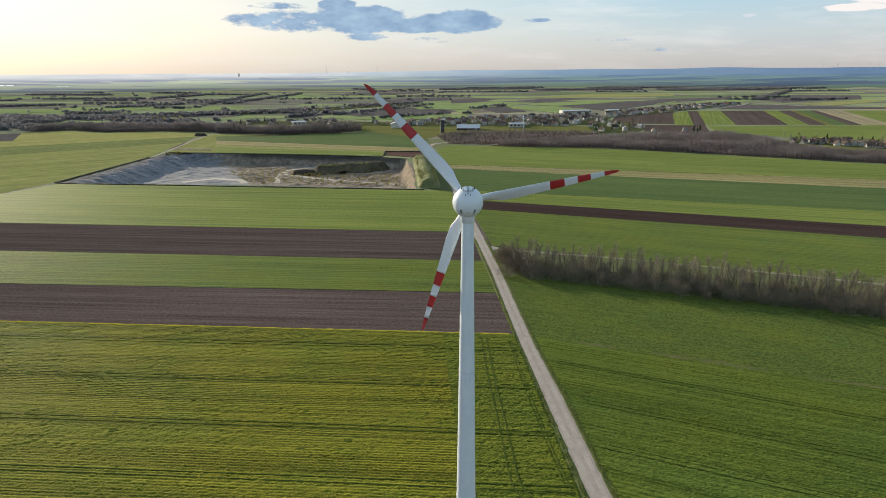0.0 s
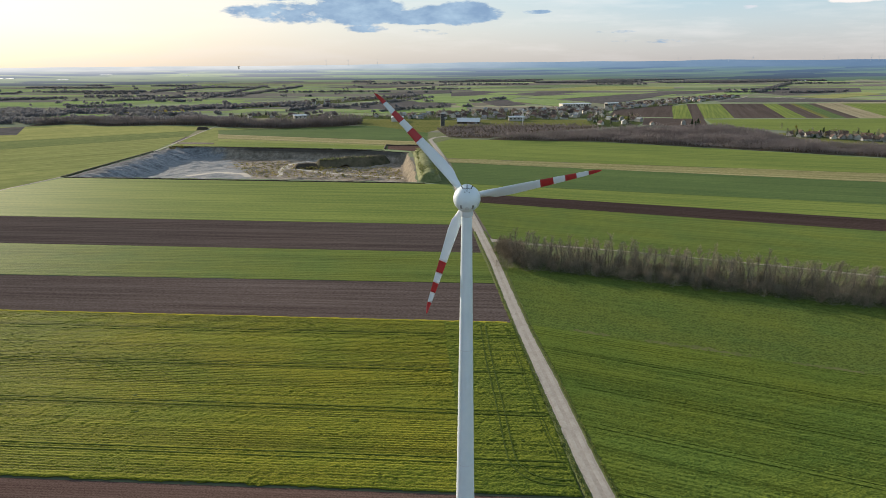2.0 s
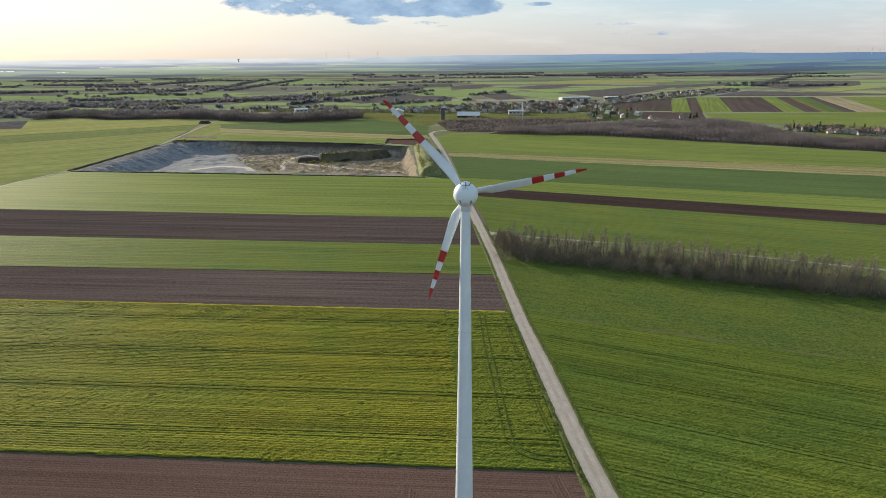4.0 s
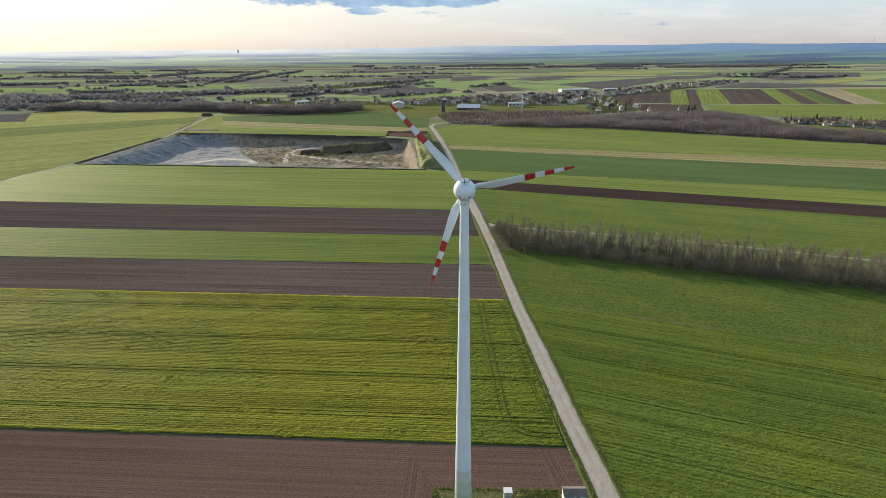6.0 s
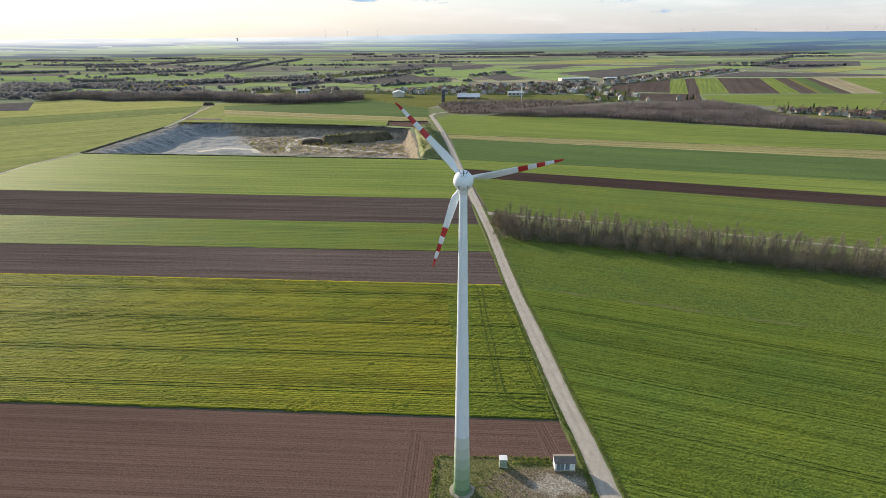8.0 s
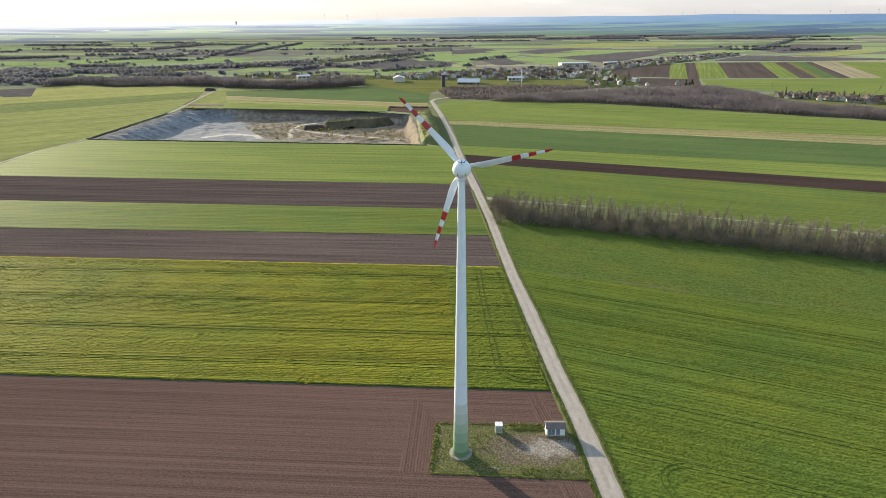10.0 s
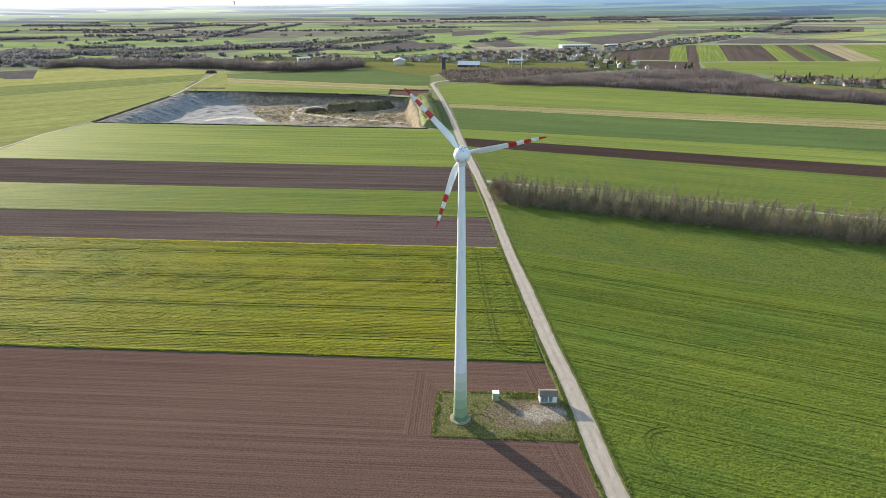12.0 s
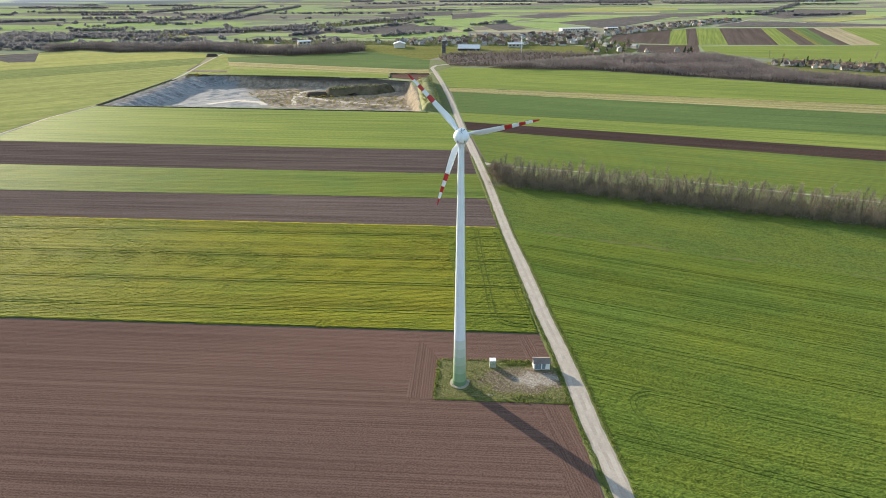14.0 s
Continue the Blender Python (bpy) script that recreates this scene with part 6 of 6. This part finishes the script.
def gable_roof(name, w, d, z, rise, over, mat, th=0.25):
    bm = bmesh.new()
    pr = [(-d / 2 - over, z - 0.25), (-d / 2 - over, z - 0.25 + th), (0, z + rise + th), (d / 2 + over, z - 0.25 + th), (d / 2 + over, z - 0.25), (0, z + rise)]
    a = [bm.verts.new((-w / 2 - over, y, zz)) for y, zz in pr]
    b = [bm.verts.new((w / 2 + over, y, zz)) for y, zz in pr]
    for q in ((a[0], a[1], a[2], a[5]), (a[5], a[2], a[3], a[4]), (b[0], b[5], b[2], b[1]), (b[5], b[4], b[3], b[2])):
        bm.faces.new(q)
    for i in range(6):
        bm.faces.new((a[i], b[i], b[(i + 1) % 6], a[(i + 1) % 6]))
    return finish(bm, name, mat)


def gable_walls(name, w, d, z, rise, mat):
    bm = bmesh.new()
    pr = [(-d / 2, -0.5), (d / 2, -0.5), (d / 2, z), (0, z + rise - 0.05), (-d / 2, z)]
    a = [bm.verts.new((-w / 2, y, zz)) for y, zz in pr]
    b = [bm.verts.new((w / 2, y, zz)) for y, zz in pr]
    bm.faces.new(a)
    bm.faces.new(b[::-1])
    for i in range(5):
        bm.faces.new((a[i], b[i], b[(i + 1) % 5], a[(i + 1) % 5]))
    return finish(bm, name, mat)


def house_kind(w, d, z, rise, roof, label, wing=False):
    h = thing("house", label, "house")
    part("wall", gable_walls("wall", w, d, z, rise, M["plaster"]), h)
    rf = part("roof", gable_roof("roof", w, d, z, rise, 0.5, M[roof]), h, "pitched tiled roof")
    part("chimney", box_mesh("chimney", w * 0.2, 0.8, z + rise * 0.4, w * 0.2 + 0.7, 1.5, z + rise + 1.0, M["roof_brown"]), rf)
    for x in (-w * 0.3, 0.0, w * 0.3):
        for zz in ((1.0, 3.9) if z > 5 else (1.0,)):
            part("window", box_mesh("window", x - 0.6, -d / 2 - 0.06, zz, x + 0.6, -d / 2 + 0.02, zz + 1.3, M["glass"]), h)
    part("door", box_mesh("door", w * 0.14, -d / 2 - 0.05, 0, w * 0.14 + 1.0, -d / 2 + 0.02, 2.1, M["roof_brown"]), h)
    if wing:
        part("wing", box_mesh("wing", w / 2, -d * 0.3, -0.5, w / 2 + 4.5, d * 0.35, 2.9, M["plaster"]), h, "low garage wing")
        part("wing_roof", box_mesh("wing_roof", w / 2 - 0.1, -d * 0.3 - 0.3, 2.9, w / 2 + 4.8, d * 0.35 + 0.3, 3.1, M["roof_grey"]), h)
    return h


rng = random.Random(77)
HK = [house_kind(11, 9, 3.4, 4.2, "roof_red", "pale plastered house with a red tiled roof"),
      house_kind(13, 9, 3.2, 4.4, "roof_brown", "cream plastered house with a brown tiled roof", True),
      house_kind(10, 10, 5.8, 3.6, "roof_brown", "two-storey pale house with a dark roof"),
      house_kind(15, 8, 3.2, 3.6, "roof_red", "long low house with a red tiled roof"),
      house_kind(12, 9, 5.6, 2.4, "roof_grey", "white house with a low grey roof", True)]
CORE = [(-20, 985), (40, 960), (100, 975), (150, 950), (230, 940), (330, 960), (372, 1050), (420, 1140), (330, 1190), (200, 1150), (60, 1120), (-30, 1060)]
WEST = [(-345, 1050), (-246, 1035), (-190, 1010), (-95, 995), (-30, 985), (-30, 1050), (-120, 1080), (-250, 1110), (-350, 1120)]
EASTROW = [(425, 1140), (550, 1222), (696, 1338), (907, 1520), (880, 1580), (660, 1420), (500, 1290), (420, 1200)]
HOUSE_GRASS = [(462, 585), (476, 668), (500, 700), (760, 545), (740, 370), (660, 385), (560, 430), (490, 560)]
field("rough grass between the wood and the houses", HOUSE_GRASS, M["meadow"], 0.235, 0, ragged=2.0)
NORTH = [(-400, 1290), (-310, 1340), (-150, 1500), (30, 1660), (-60, 1720), (-240, 1560), (-400, 1420)]
NEAR = [(484, 660), (520, 628), (553, 600), (600, 560), (690, 515), (725, 555), (640, 625), (560, 672), (505, 690)]
for i, poly in enumerate((CORE, WEST, EASTROW, NORTH, NEAR)):
    field("gardens and lawns between the houses", poly, M["garden"], 0.36 + 0.006 * i, 0, "garden_ground", "ground", ragged=6.0)
GARDENS = [(336, 1012), (387, 1005), (397, 937), (368, 850), (320, 806), (276, 812), (292, 900)]
field("gardens below the village", GARDENS, M["garden"], 0.40, 0, "garden_ground", "ground", ragged=6.0)
hs = []
for poly, gap, keep in ((CORE, 19.5, 0.8), (WEST, 26, 0.5), (EASTROW, 18.5, 0.85), (NORTH, 42, 0.5), (NEAR, 13, 0.9), (GARDENS, 24, 0.45)):
    for x, y in scatter(poly, gap, len(hs) + 3):
        if rng.random() < keep:
            hs.append((x, y))
BIG = [(90, 900, 34, 24), (177, 925, 22, 14), (-205, 1015, 18, 14), (-27, 950, 30, 20), (365, 1226, 62, 24)]
hs += [(374, 829), (424, 828), (520, 655)]
hs = [(x, y) for x, y in hs if all(math.hypot(x - bx, y - by) > 0.75 * bw for bx, by, bw, bd in BIG)]
for i, (x, y) in enumerate(hs):
    m = Matrix.LocRotScale((x, y, 0.0), Euler((0, 0, radians(rng.choice((-12, 78, 168, 258, 35, 125)) + rng.uniform(-9, 9)))), Vector((1, 1, 1.12)) * (rng.uniform(0.70, 0.90) if y > 800 else 0.76))
    if i < len(HK):
        HK[i].matrix_basis = m
    else:
        copy_thing(HK[rng.randrange(len(HK)) if y > 750 else rng.choice((0, 0, 1, 2, 3, 3))], m)


def hall(label, x, y, w, d, h, rot, roof="hall_roof", wall="plaster", rise=1.4):
    s = thing("hall", label, "hall", pose(x, y, 0, 0, 0, rot))
    part("wall", gable_walls("wall", w, d, h, rise, M[wall]), s)
    part("roof", gable_roof("roof", w, d, h, rise, 0.8, M[roof], 0.35), s, "shallow pale metal roof")
    n = max(3, int(w / 6))
    for k in range(n):
        xx = -w / 2 + w * (k + 0.5) / n
        part("window", box_mesh("window", xx - 1.6, -d / 2 - 0.08, h * 0.45, xx + 1.6, -d / 2 + 0.02, h * 0.8, M["glass"]), s)
    part("gate", box_mesh("gate", w * 0.3, -d / 2 - 0.1, 0, w * 0.3 + 3.5, -d / 2 + 0.02, 3.4, M["roof_grey"]), s)
    return s


hall("open-sided farm hall with a pale metal roof", 92, 898, 36, 30, 3.6, -10, wall="roof_brown", rise=4.6)
hall("long white hall with a pale roof", 177, 930, 26, 13, 6.0, -5)
hall("white industrial hall at the village edge", -205, 1015, 22, 16, 6.5, 20)
hall("wide white shopping hall with a flat pale roof", 365, 1240, 66, 24, 7.0, 6, rise=0.6)
hall("pale gabled barn hall below the houses", -27, 950, 25, 20, 6.5, 90, rise=3.2)
hall("white hall behind the houses", 455, 1255, 30, 18, 6.0, 12, rise=0.8)

tw = thing("silo_tower", "dark square tower beside the wood", "tower", pose(46, 856, 0))
part("shaft", box_mesh("shaft", -3, -3, -0.5, 3, 3, 19, M["dark_metal"], 0.1), tw)
part("roof", box_mesh("roof", -3.2, -3.2, 19, 3.2, 3.2, 19.5, M["roof_grey"], 0.1), tw)
for k in range(4):
    part("rib", box_mesh("rib", -2.6 + 1.6 * k, -3.12, 0, -2.3 + 1.6 * k, -3.0, 18.6, M["roof_grey"]), tw)
ms = thing("radio_mast", "slender pale radio mast beside the wood", "mast", pose(170, 836, 0))
part("pole", lathe("pole", [(0.65, -0.5), (0.55, 10), (0.42, 27)], M["shed_white"], 14), ms)
for k in range(3):
    part("antenna", box_mesh("antenna", -0.2, 0.4, 24, 0.2, 0.7, 26.8, M["shed_white"], 0.03), ms, "", pose(0, 0, 0, 0, 0, 120 * k))

FAR_HALLS = [(-1846, 3764, 70, 30, "long bright greenhouse on the plain"), (-1837, 3261, 55, 25, "bright hall on the plain"), (-950, 4300, 200, 22, "very long bright greenhouse on the plain"),
             (-2140, 3317, 40, 22, "bright hall on the plain"), (-2180, 3300, 30, 22, "bright hall on the plain"), (-1356, 3717, 40, 22, "bright hall on the plain"), (1840, 2590, 150, 14, "long pale greenhouse beside the far wood")]
FAR_TOWER = (-1225, 4420)
M["sheet_roof"] = plain("bright_sheet_roof", (0.76, 0.77, 0.78), (0.85, 0.85, 0.85), 0.05, 0.30)
for x, y, w, d, lab in FAR_HALLS:
    g = thing("far_hall", lab, "hall", pose(x, y, far_z(x, y) + (4.0 if math.hypot(x, y + 100) > 3450 else 0.0), 0, 0, 12), group="bright halls on the plain")
    part("wall", box_mesh("wall", -w / 2, -d / 2, -2, w / 2, d / 2, 2.5, M["sheet_roof"]), g)
    part("roof", gable_roof("roof", w, d, 2.5, 0.8, 0.5, M["sheet_roof"]), g, "bright sheet roof")
ft = thing("far_tower", "tall grey block tower on the horizon", "tower", pose(FAR_TOWER[0], FAR_TOWER[1], far_z(*FAR_TOWER) + 4.0))
part("shaft", box_mesh("shaft", -4.5, -4, -3, 4.5, 4, 20, M["concrete"], 0.5), ft)
part("crown", box_mesh("crown", -6.5, -5, 20, 6.5, 5, 25, M["concrete"], 0.5), ft)

# ---- trees about the village ----
def conifer(seed, h, w):
    rng = random.Random(seed)
    vs, fs = [], []
    for i in range(130):
        f = rng.random() ** 0.8
        a = rng.uniform(0, 6.28)
        r = w * (1 - f) * rng.uniform(0.75, 1.1) + 0.15
        z = 1.0 + f * (h - 1.0)
        c = Vector((r * math.cos(a), r * math.sin(a), z - 0.25 * r))
        t = Vector((-math.sin(a), math.cos(a), 0)) * rng.uniform(0.35, 0.7)
        k = len(vs)
        vs += [Vector((0.1 * math.cos(a), 0.1 * math.sin(a), z + 0.5)), c + t, c - Vector((0, 0, 0.5)), c - t]
        fs += [(k, k + 1, k + 2), (k, k + 2, k + 3)]
    t = thing("conifer_tree", "dark green conifer among the houses", "tree", group="conifers of the village")
    tv, tf = [], []
    limb(tv, tf, Vector((0, 0, -0.3)), Vector((0, 0, h * 0.8)), 0.25, 0.06, 6)
    part("trunk", mesh_of("trunk", tv, tf, M["bark"]), t)
    part("crown", mesh_of("crown", vs, fs, M["conifer"]), t)
    return t


CK = [conifer(1, 11, 3.4), conifer(2, 8, 3.0), conifer(3, 12, 3.9)]
BK = [tree_thing(900 + i, 9 + 2 * i, 4.0, 150, "bare garden tree among the houses", name="garden_tree") for i in range(3)]
UK = [tree_thing(950 + i, 7, 3.4, 170, "tree in pale yellow-green bud", "bud_twig", name="garden_tree") for i in range(2)]
for k in BK + UK:
    tagged(k, group="garden trees of the village")
allk = CK + BK + UK
ts = []
for poly, gap in ((CORE, 27), (WEST, 24), (EASTROW, 30), (NORTH, 24), (GARDENS, 17)):
    ts += scatter(poly, gap, 90 + int(gap))
rng.shuffle(ts)
ts = [(426, 804), (431, 803), (435, 803), (335, 832), (341, 834), (662, 700), (352, 888), (358, 897), (367, 905), (376, 914), (384, 923), (441, 823), (447, 828), (452, 832), (529, 741), (549, 739)] + scatter(NEAR, 11, 102) + ts
for i, (x, y) in enumerate(ts[:380]):
    m = Matrix.LocRotScale((x, y, 0), Euler((0, 0, rng.uniform(0, 6.28))), None)
    if i < len(allk):
        allk[i].matrix_basis = m
    else:
        k = copy_thing(allk[rng.choice((0, 1, 3, 3, 3, 4, 4, 5, 5, 6, 7))], m)
        s = rng.uniform(0.55, 0.95) if y > 750 else rng.uniform(0.65, 1.0)
        k.scale = (s, s, s)

# yellow budding bushes in the quarry
ub = [shrub_mesh(700 + i, 3.5, 4.5, 150, "bud_twig") for i in range(2)]
for i, (x, y, z) in enumerate([(-12, 560, -11.0), (-292, 640, -1.0), (-284, 646, -1.0), (-100, 515, -11.6), (-75, 500, -11.6), (-50, 480, -11.6), (-60, 520, -11.6), (-150, 500, -11.6), (-35, 500, -11.6), (-20, 475, -11.6), (-130, 560, -11.6), (-170, 470, -11.6)]):
    k = 1.5 if z > -2 else 0.7
    thing("shrub", "yellow budding shrub in the quarry", "shrub", Matrix.LocRotScale((x, y, z), None, (k, k, k * 0.86)), "quarry shrubs", me=ub[i % 2])

# ---- far parcels on the plain ----
def parcel_mat():
    m, t, b = material("far_parcels", 0.9, 0, 0.0)
    isl = t.nodes.new("ShaderNodeNewGeometry").outputs["Random Per Island"]
    col = ramp(t, isl, [(0.0, (0.135, 0.210, 0.060)), (0.17, (0.074, 0.066, 0.070)), (0.33, (0.165, 0.245, 0.060)), (0.45, (0.085, 0.125, 0.060)), (0.56, (0.092, 0.082, 0.084)),
                        (0.70, (0.120, 0.165, 0.070)), (0.80, (0.175, 0.245, 0.070)), (0.96, (0.24, 0.22, 0.14))], "CONSTANT")
    nz = noisen(t, ocoord(t), 0.02, 4, 0.65, (0.4, 1, 1))
    col = mixc(t, 1.0, col, ramp(t, nz, [(0.3, (0.8, 0.82, 0.8)), (0.7, (1.15, 1.12, 1.1))]), "MULTIPLY")
    t.links.new(col, b.inputs["Base Color"])
    fuzzy(b, 0.08, (0.97, 0.98, 0.92))
    return m


def far_parcels():
    rg = random.Random(14)
    V, F = [], []
    y = 1120.0
    while y < 4300:
        dy = rg.uniform(32, 70) * (0.7 + y / 2600)
        x = -1.05 * (y + 250)
        while x < 1.05 * (y + 250):
            w = rg.uniform(150, 620) * (0.7 + y / 3500)
            c = [(x, y), (x + w - 4, y), (x + w - 4 + 0.35 * dy, y + dy - 4), (x + 0.35 * dy, y + dy - 4)]
            cx, cy = x + w / 2, y + dy / 2
            taken = any(in_poly(px, py - 0.16 * px, q) for q in (CORE, WEST, EASTROW, NORTH) for px, py in c + [(cx, cy)]) or (cx > 300 and cy - 0.16 * cx < 1330 and cx > 0.3 * cy)
            if not taken and rg.random() < 0.9 and max(math.hypot(px, py - 0.16 * px + 100) for px, py in c) < 4650:
                k = len(V)
                for px, py in c:
                    qy = py - 0.16 * px
                    V.append((px, qy, far_z(px, qy) + 0.3))
                F.append((k, k + 1, k + 2, k + 3))
            x += w
        y += dy
    thing("far_fields", "patchwork of far green, brown and straw parcels", "fields", kind="stuff", me=mesh_of("far_fields", V, F, parcel_mat()))


far_parcels()

# ---- far woods, tree rows and wind turbines on the plain ----
def clumps(label, lines, seed, size=(7, 13), gap=7.0, mat="wood_twig"):
    """Rows and belts of far trees in one mesh: (x0, y0, x1, y1, depth)."""
    rng = random.Random(seed)
    V, F = [], []
    for x0, y0, x1, y1, dep in lines:
        L = math.hypot(x1 - x0, y1 - y0)
        nx, ny = -(y1 - y0) / L, (x1 - x0) / L
        for i in range(int(L / gap * max(1, dep / 14))):
            f, o = rng.random(), rng.uniform(0, dep)
            x, y = x0 + (x1 - x0) * f + nx * o, y0 + (y1 - y0) * f + ny * o
            z = far_z(x, y)
            if math.hypot(x, y + 100) > 3280:
                continue
            h, w = rng.uniform(*size), rng.uniform(0.30, 0.55) * size[1]
            for _ in range(11):  # small faces set about a rounded crown
                a, e = rng.uniform(0, 6.28), math.asin(rng.uniform(-0.1, 1.0))
                d = Vector((math.cos(a) * math.cos(e), math.sin(a) * math.cos(e), math.sin(e)))
                c = Vector((x + d.x * w, y + d.y * w, z + h * (0.42 + 0.55 * d.z * rng.uniform(0.8, 1.1))))
                u = (Vector((-d.y, d.x, 0.02)) + Vector((rng.gauss(0, .3), rng.gauss(0, .3), rng.gauss(0, .3)))).normalized()
                o = d.cross(u) + Vector((rng.gauss(0, .25), rng.gauss(0, .25), rng.gauss(0, .25)))
                q = w * rng.uniform(0.65, 1.0)
                k = len(V)
                V += [c + u * q - o * q * 0.6, c - u * q - o * q * 0.6, c + o * q]
                F.append((k, k + 1, k + 2))
    thing("far_trees", label, "trees", kind="stuff", me=mesh_of("far_trees", V, F, M[mat]))


# blue-grey twig tone and strong sheen carry distance haze
M["far_wood"] = leafy("far_hazed_woodland", (0.165, 0.164, 0.176), (0.226, 0.219, 0.225), 0.02, 0.5, fuzz=0.3)
rl = random.Random(5)
lines = [(1081, 1736, 1631, 2409, 20), (1124, 1680, 1368, 1722, 8), (145, 1423, 259, 1548, 6), (-549, 1789, -468, 2636, 22), (-386, 1352, -164, 1322, 14), (-82, 1141, 83, 1262, 8),
         (-819, 1383, -674, 1391, 26), (-606, 1143, -499, 1216, 10), (-790, 1035, -689, 1020, 45), (-923, 1318, -790, 1208, 40), (-260, 1180, -180, 1370, 8), (-700, 1250, -330, 1390, 30), (-640, 1030, -330, 985, 40),
         (-169, 1268, 68, 1645, 7), (-606, 1779, -641, 2655, 16), (-498, 1246, -435, 1328, 30), (-826, 1624, -685, 1795, 30), (-1200, 1740, -1045, 1811, 30), (-348, 1346, -241, 1436, 30), (-944, 2248, -839, 2596, 40),
         (1150, 2560, 1702, 2535, 170), (1720, 2560, 2200, 2590, 120), (900, 2900, 1500, 2860, 60), (-300, 3050, -200, 3020, 90), (300, 3080, 700, 3040, 50), (-150, 1560, 40, 1740, 40), (-420, 1290, -250, 1440, 50),
         (600, 2760, 1100, 2700, 90), (1000, 3000, 1700, 2900, 150), (150, 2950, 620, 2890, 50), (1750, 2660, 2300, 2500, 150), (-900, 1180, -700, 1130, 40), (-560, 1120, -420, 1100, 30)]
for i in range(26):  # belts among the meadows to the west
    y = 1000 + 1900 * i / 26
    x = -rl.uniform(0.30, 0.95) * (y + 100)
    L = rl.uniform(120, 420)
    lines.append((x - L / 2, y + 12, x + L / 2, y - 22, rl.choice((8, 14, 30, 45))))
for i in range(9):   # a few thin rows across the open plain
    y = 1750 + 150 * i
    x = rl.uniform(-0.15, 0.75) * (y + 200)
    L = rl.uniform(120, 420)
    lines.append((x - L / 2, y + 0.06 * L, x + L / 2, y - 0.08 * L, rl.choice((3, 4, 10))))
for i in range(190):  # single bushes and small groves
    y = 1050 + 1700 * rl.random() ** 1.5
    x = rl.uniform(-0.95, 0.1) * (y + 150)
    L = rl.uniform(6, 26)
    lines.append((x, y, x + L, y + rl.uniform(-8, 8), rl.uniform(3, 14)))
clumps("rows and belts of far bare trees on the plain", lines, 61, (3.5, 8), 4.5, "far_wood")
for i, poly in enumerate((CORE, WEST, EASTROW, NORTH, NEAR)):
    wood("bare garden bushes and hedges between the houses", scatter(poly, 10.5, 40 + i), "wood_twig", 80 + i, 14, 2.5, 6.5, 0.16, "garden_scrub")

ribbon("far_road", "pale road past the far end of the village", "road", [(848, 1441), (905, 1500), (941, 1551), (971, 1532), (986, 1465), (1018, 1411)], 7.0, 0.9, M["gravel_road"], seed=88, wob=1.0, step=8.0)
M["far_white"] = plain("far_turbine_white", (0.36, 0.42, 0.48), (0.44, 0.50, 0.55), 0.2, 0.5)


def far_turbine():
    t = thing("far_wind_turbine", "tiny pale wind turbine on the horizon", "wind turbine", group="wind turbines on the horizon")
    part("tower", lathe("tower", [(2.2, -30), (1.3, 85)], M["far_white"], 10), t)
    part("nacelle", box_mesh("nacelle", -1.8, -4, 84, 1.8, 4, 88, M["far_white"], 0.4), t)
    bl = mesh_of("blade", [(-1.0, -4.5, 0), (1.0, -4.5, 0), (1.2, -4.5, 10), (0.3, -4.5, 38), (-0.9, -4.5, 10), (0, -5.2, 5)],
                 [(0, 1, 2, 3, 4), (0, 5, 1), (1, 5, 2), (2, 5, 3), (3, 5, 4), (4, 5, 0)], M["far_white"])
    for k in range(3):
        part("blade", bl, t, "", Matrix.Translation((0, 0, 86)) @ Matrix.Rotation(radians(20 + 120 * k), 4, "Y"))
    return t


FT = far_turbine()
deg = [-7.5, -5.5, -2.8, 24.2, 25.2, 26.5, 28.2, 30.0, 33.6, 35.0, 36.0, 37.2, 38.1, 38.6, 39.6, 40.0, 40.8, 41.5, 42.0]
for i, a in enumerate(deg):
    m = pose(4800 * math.sin(radians(a)), -100 + 4800 * math.cos(radians(a)), 93 if a > 20 else 82, 0, 0, -a + 20)
    k = 0.30 + 0.06 * math.sin(i * 2.2) if a > 20 else 0.48
    m = m @ Matrix.Diagonal((k, k, k, 1))
    if i == 0:
        FT.matrix_basis = m
    else:
        k = copy_thing(FT, m)
        k.matrix_basis = m
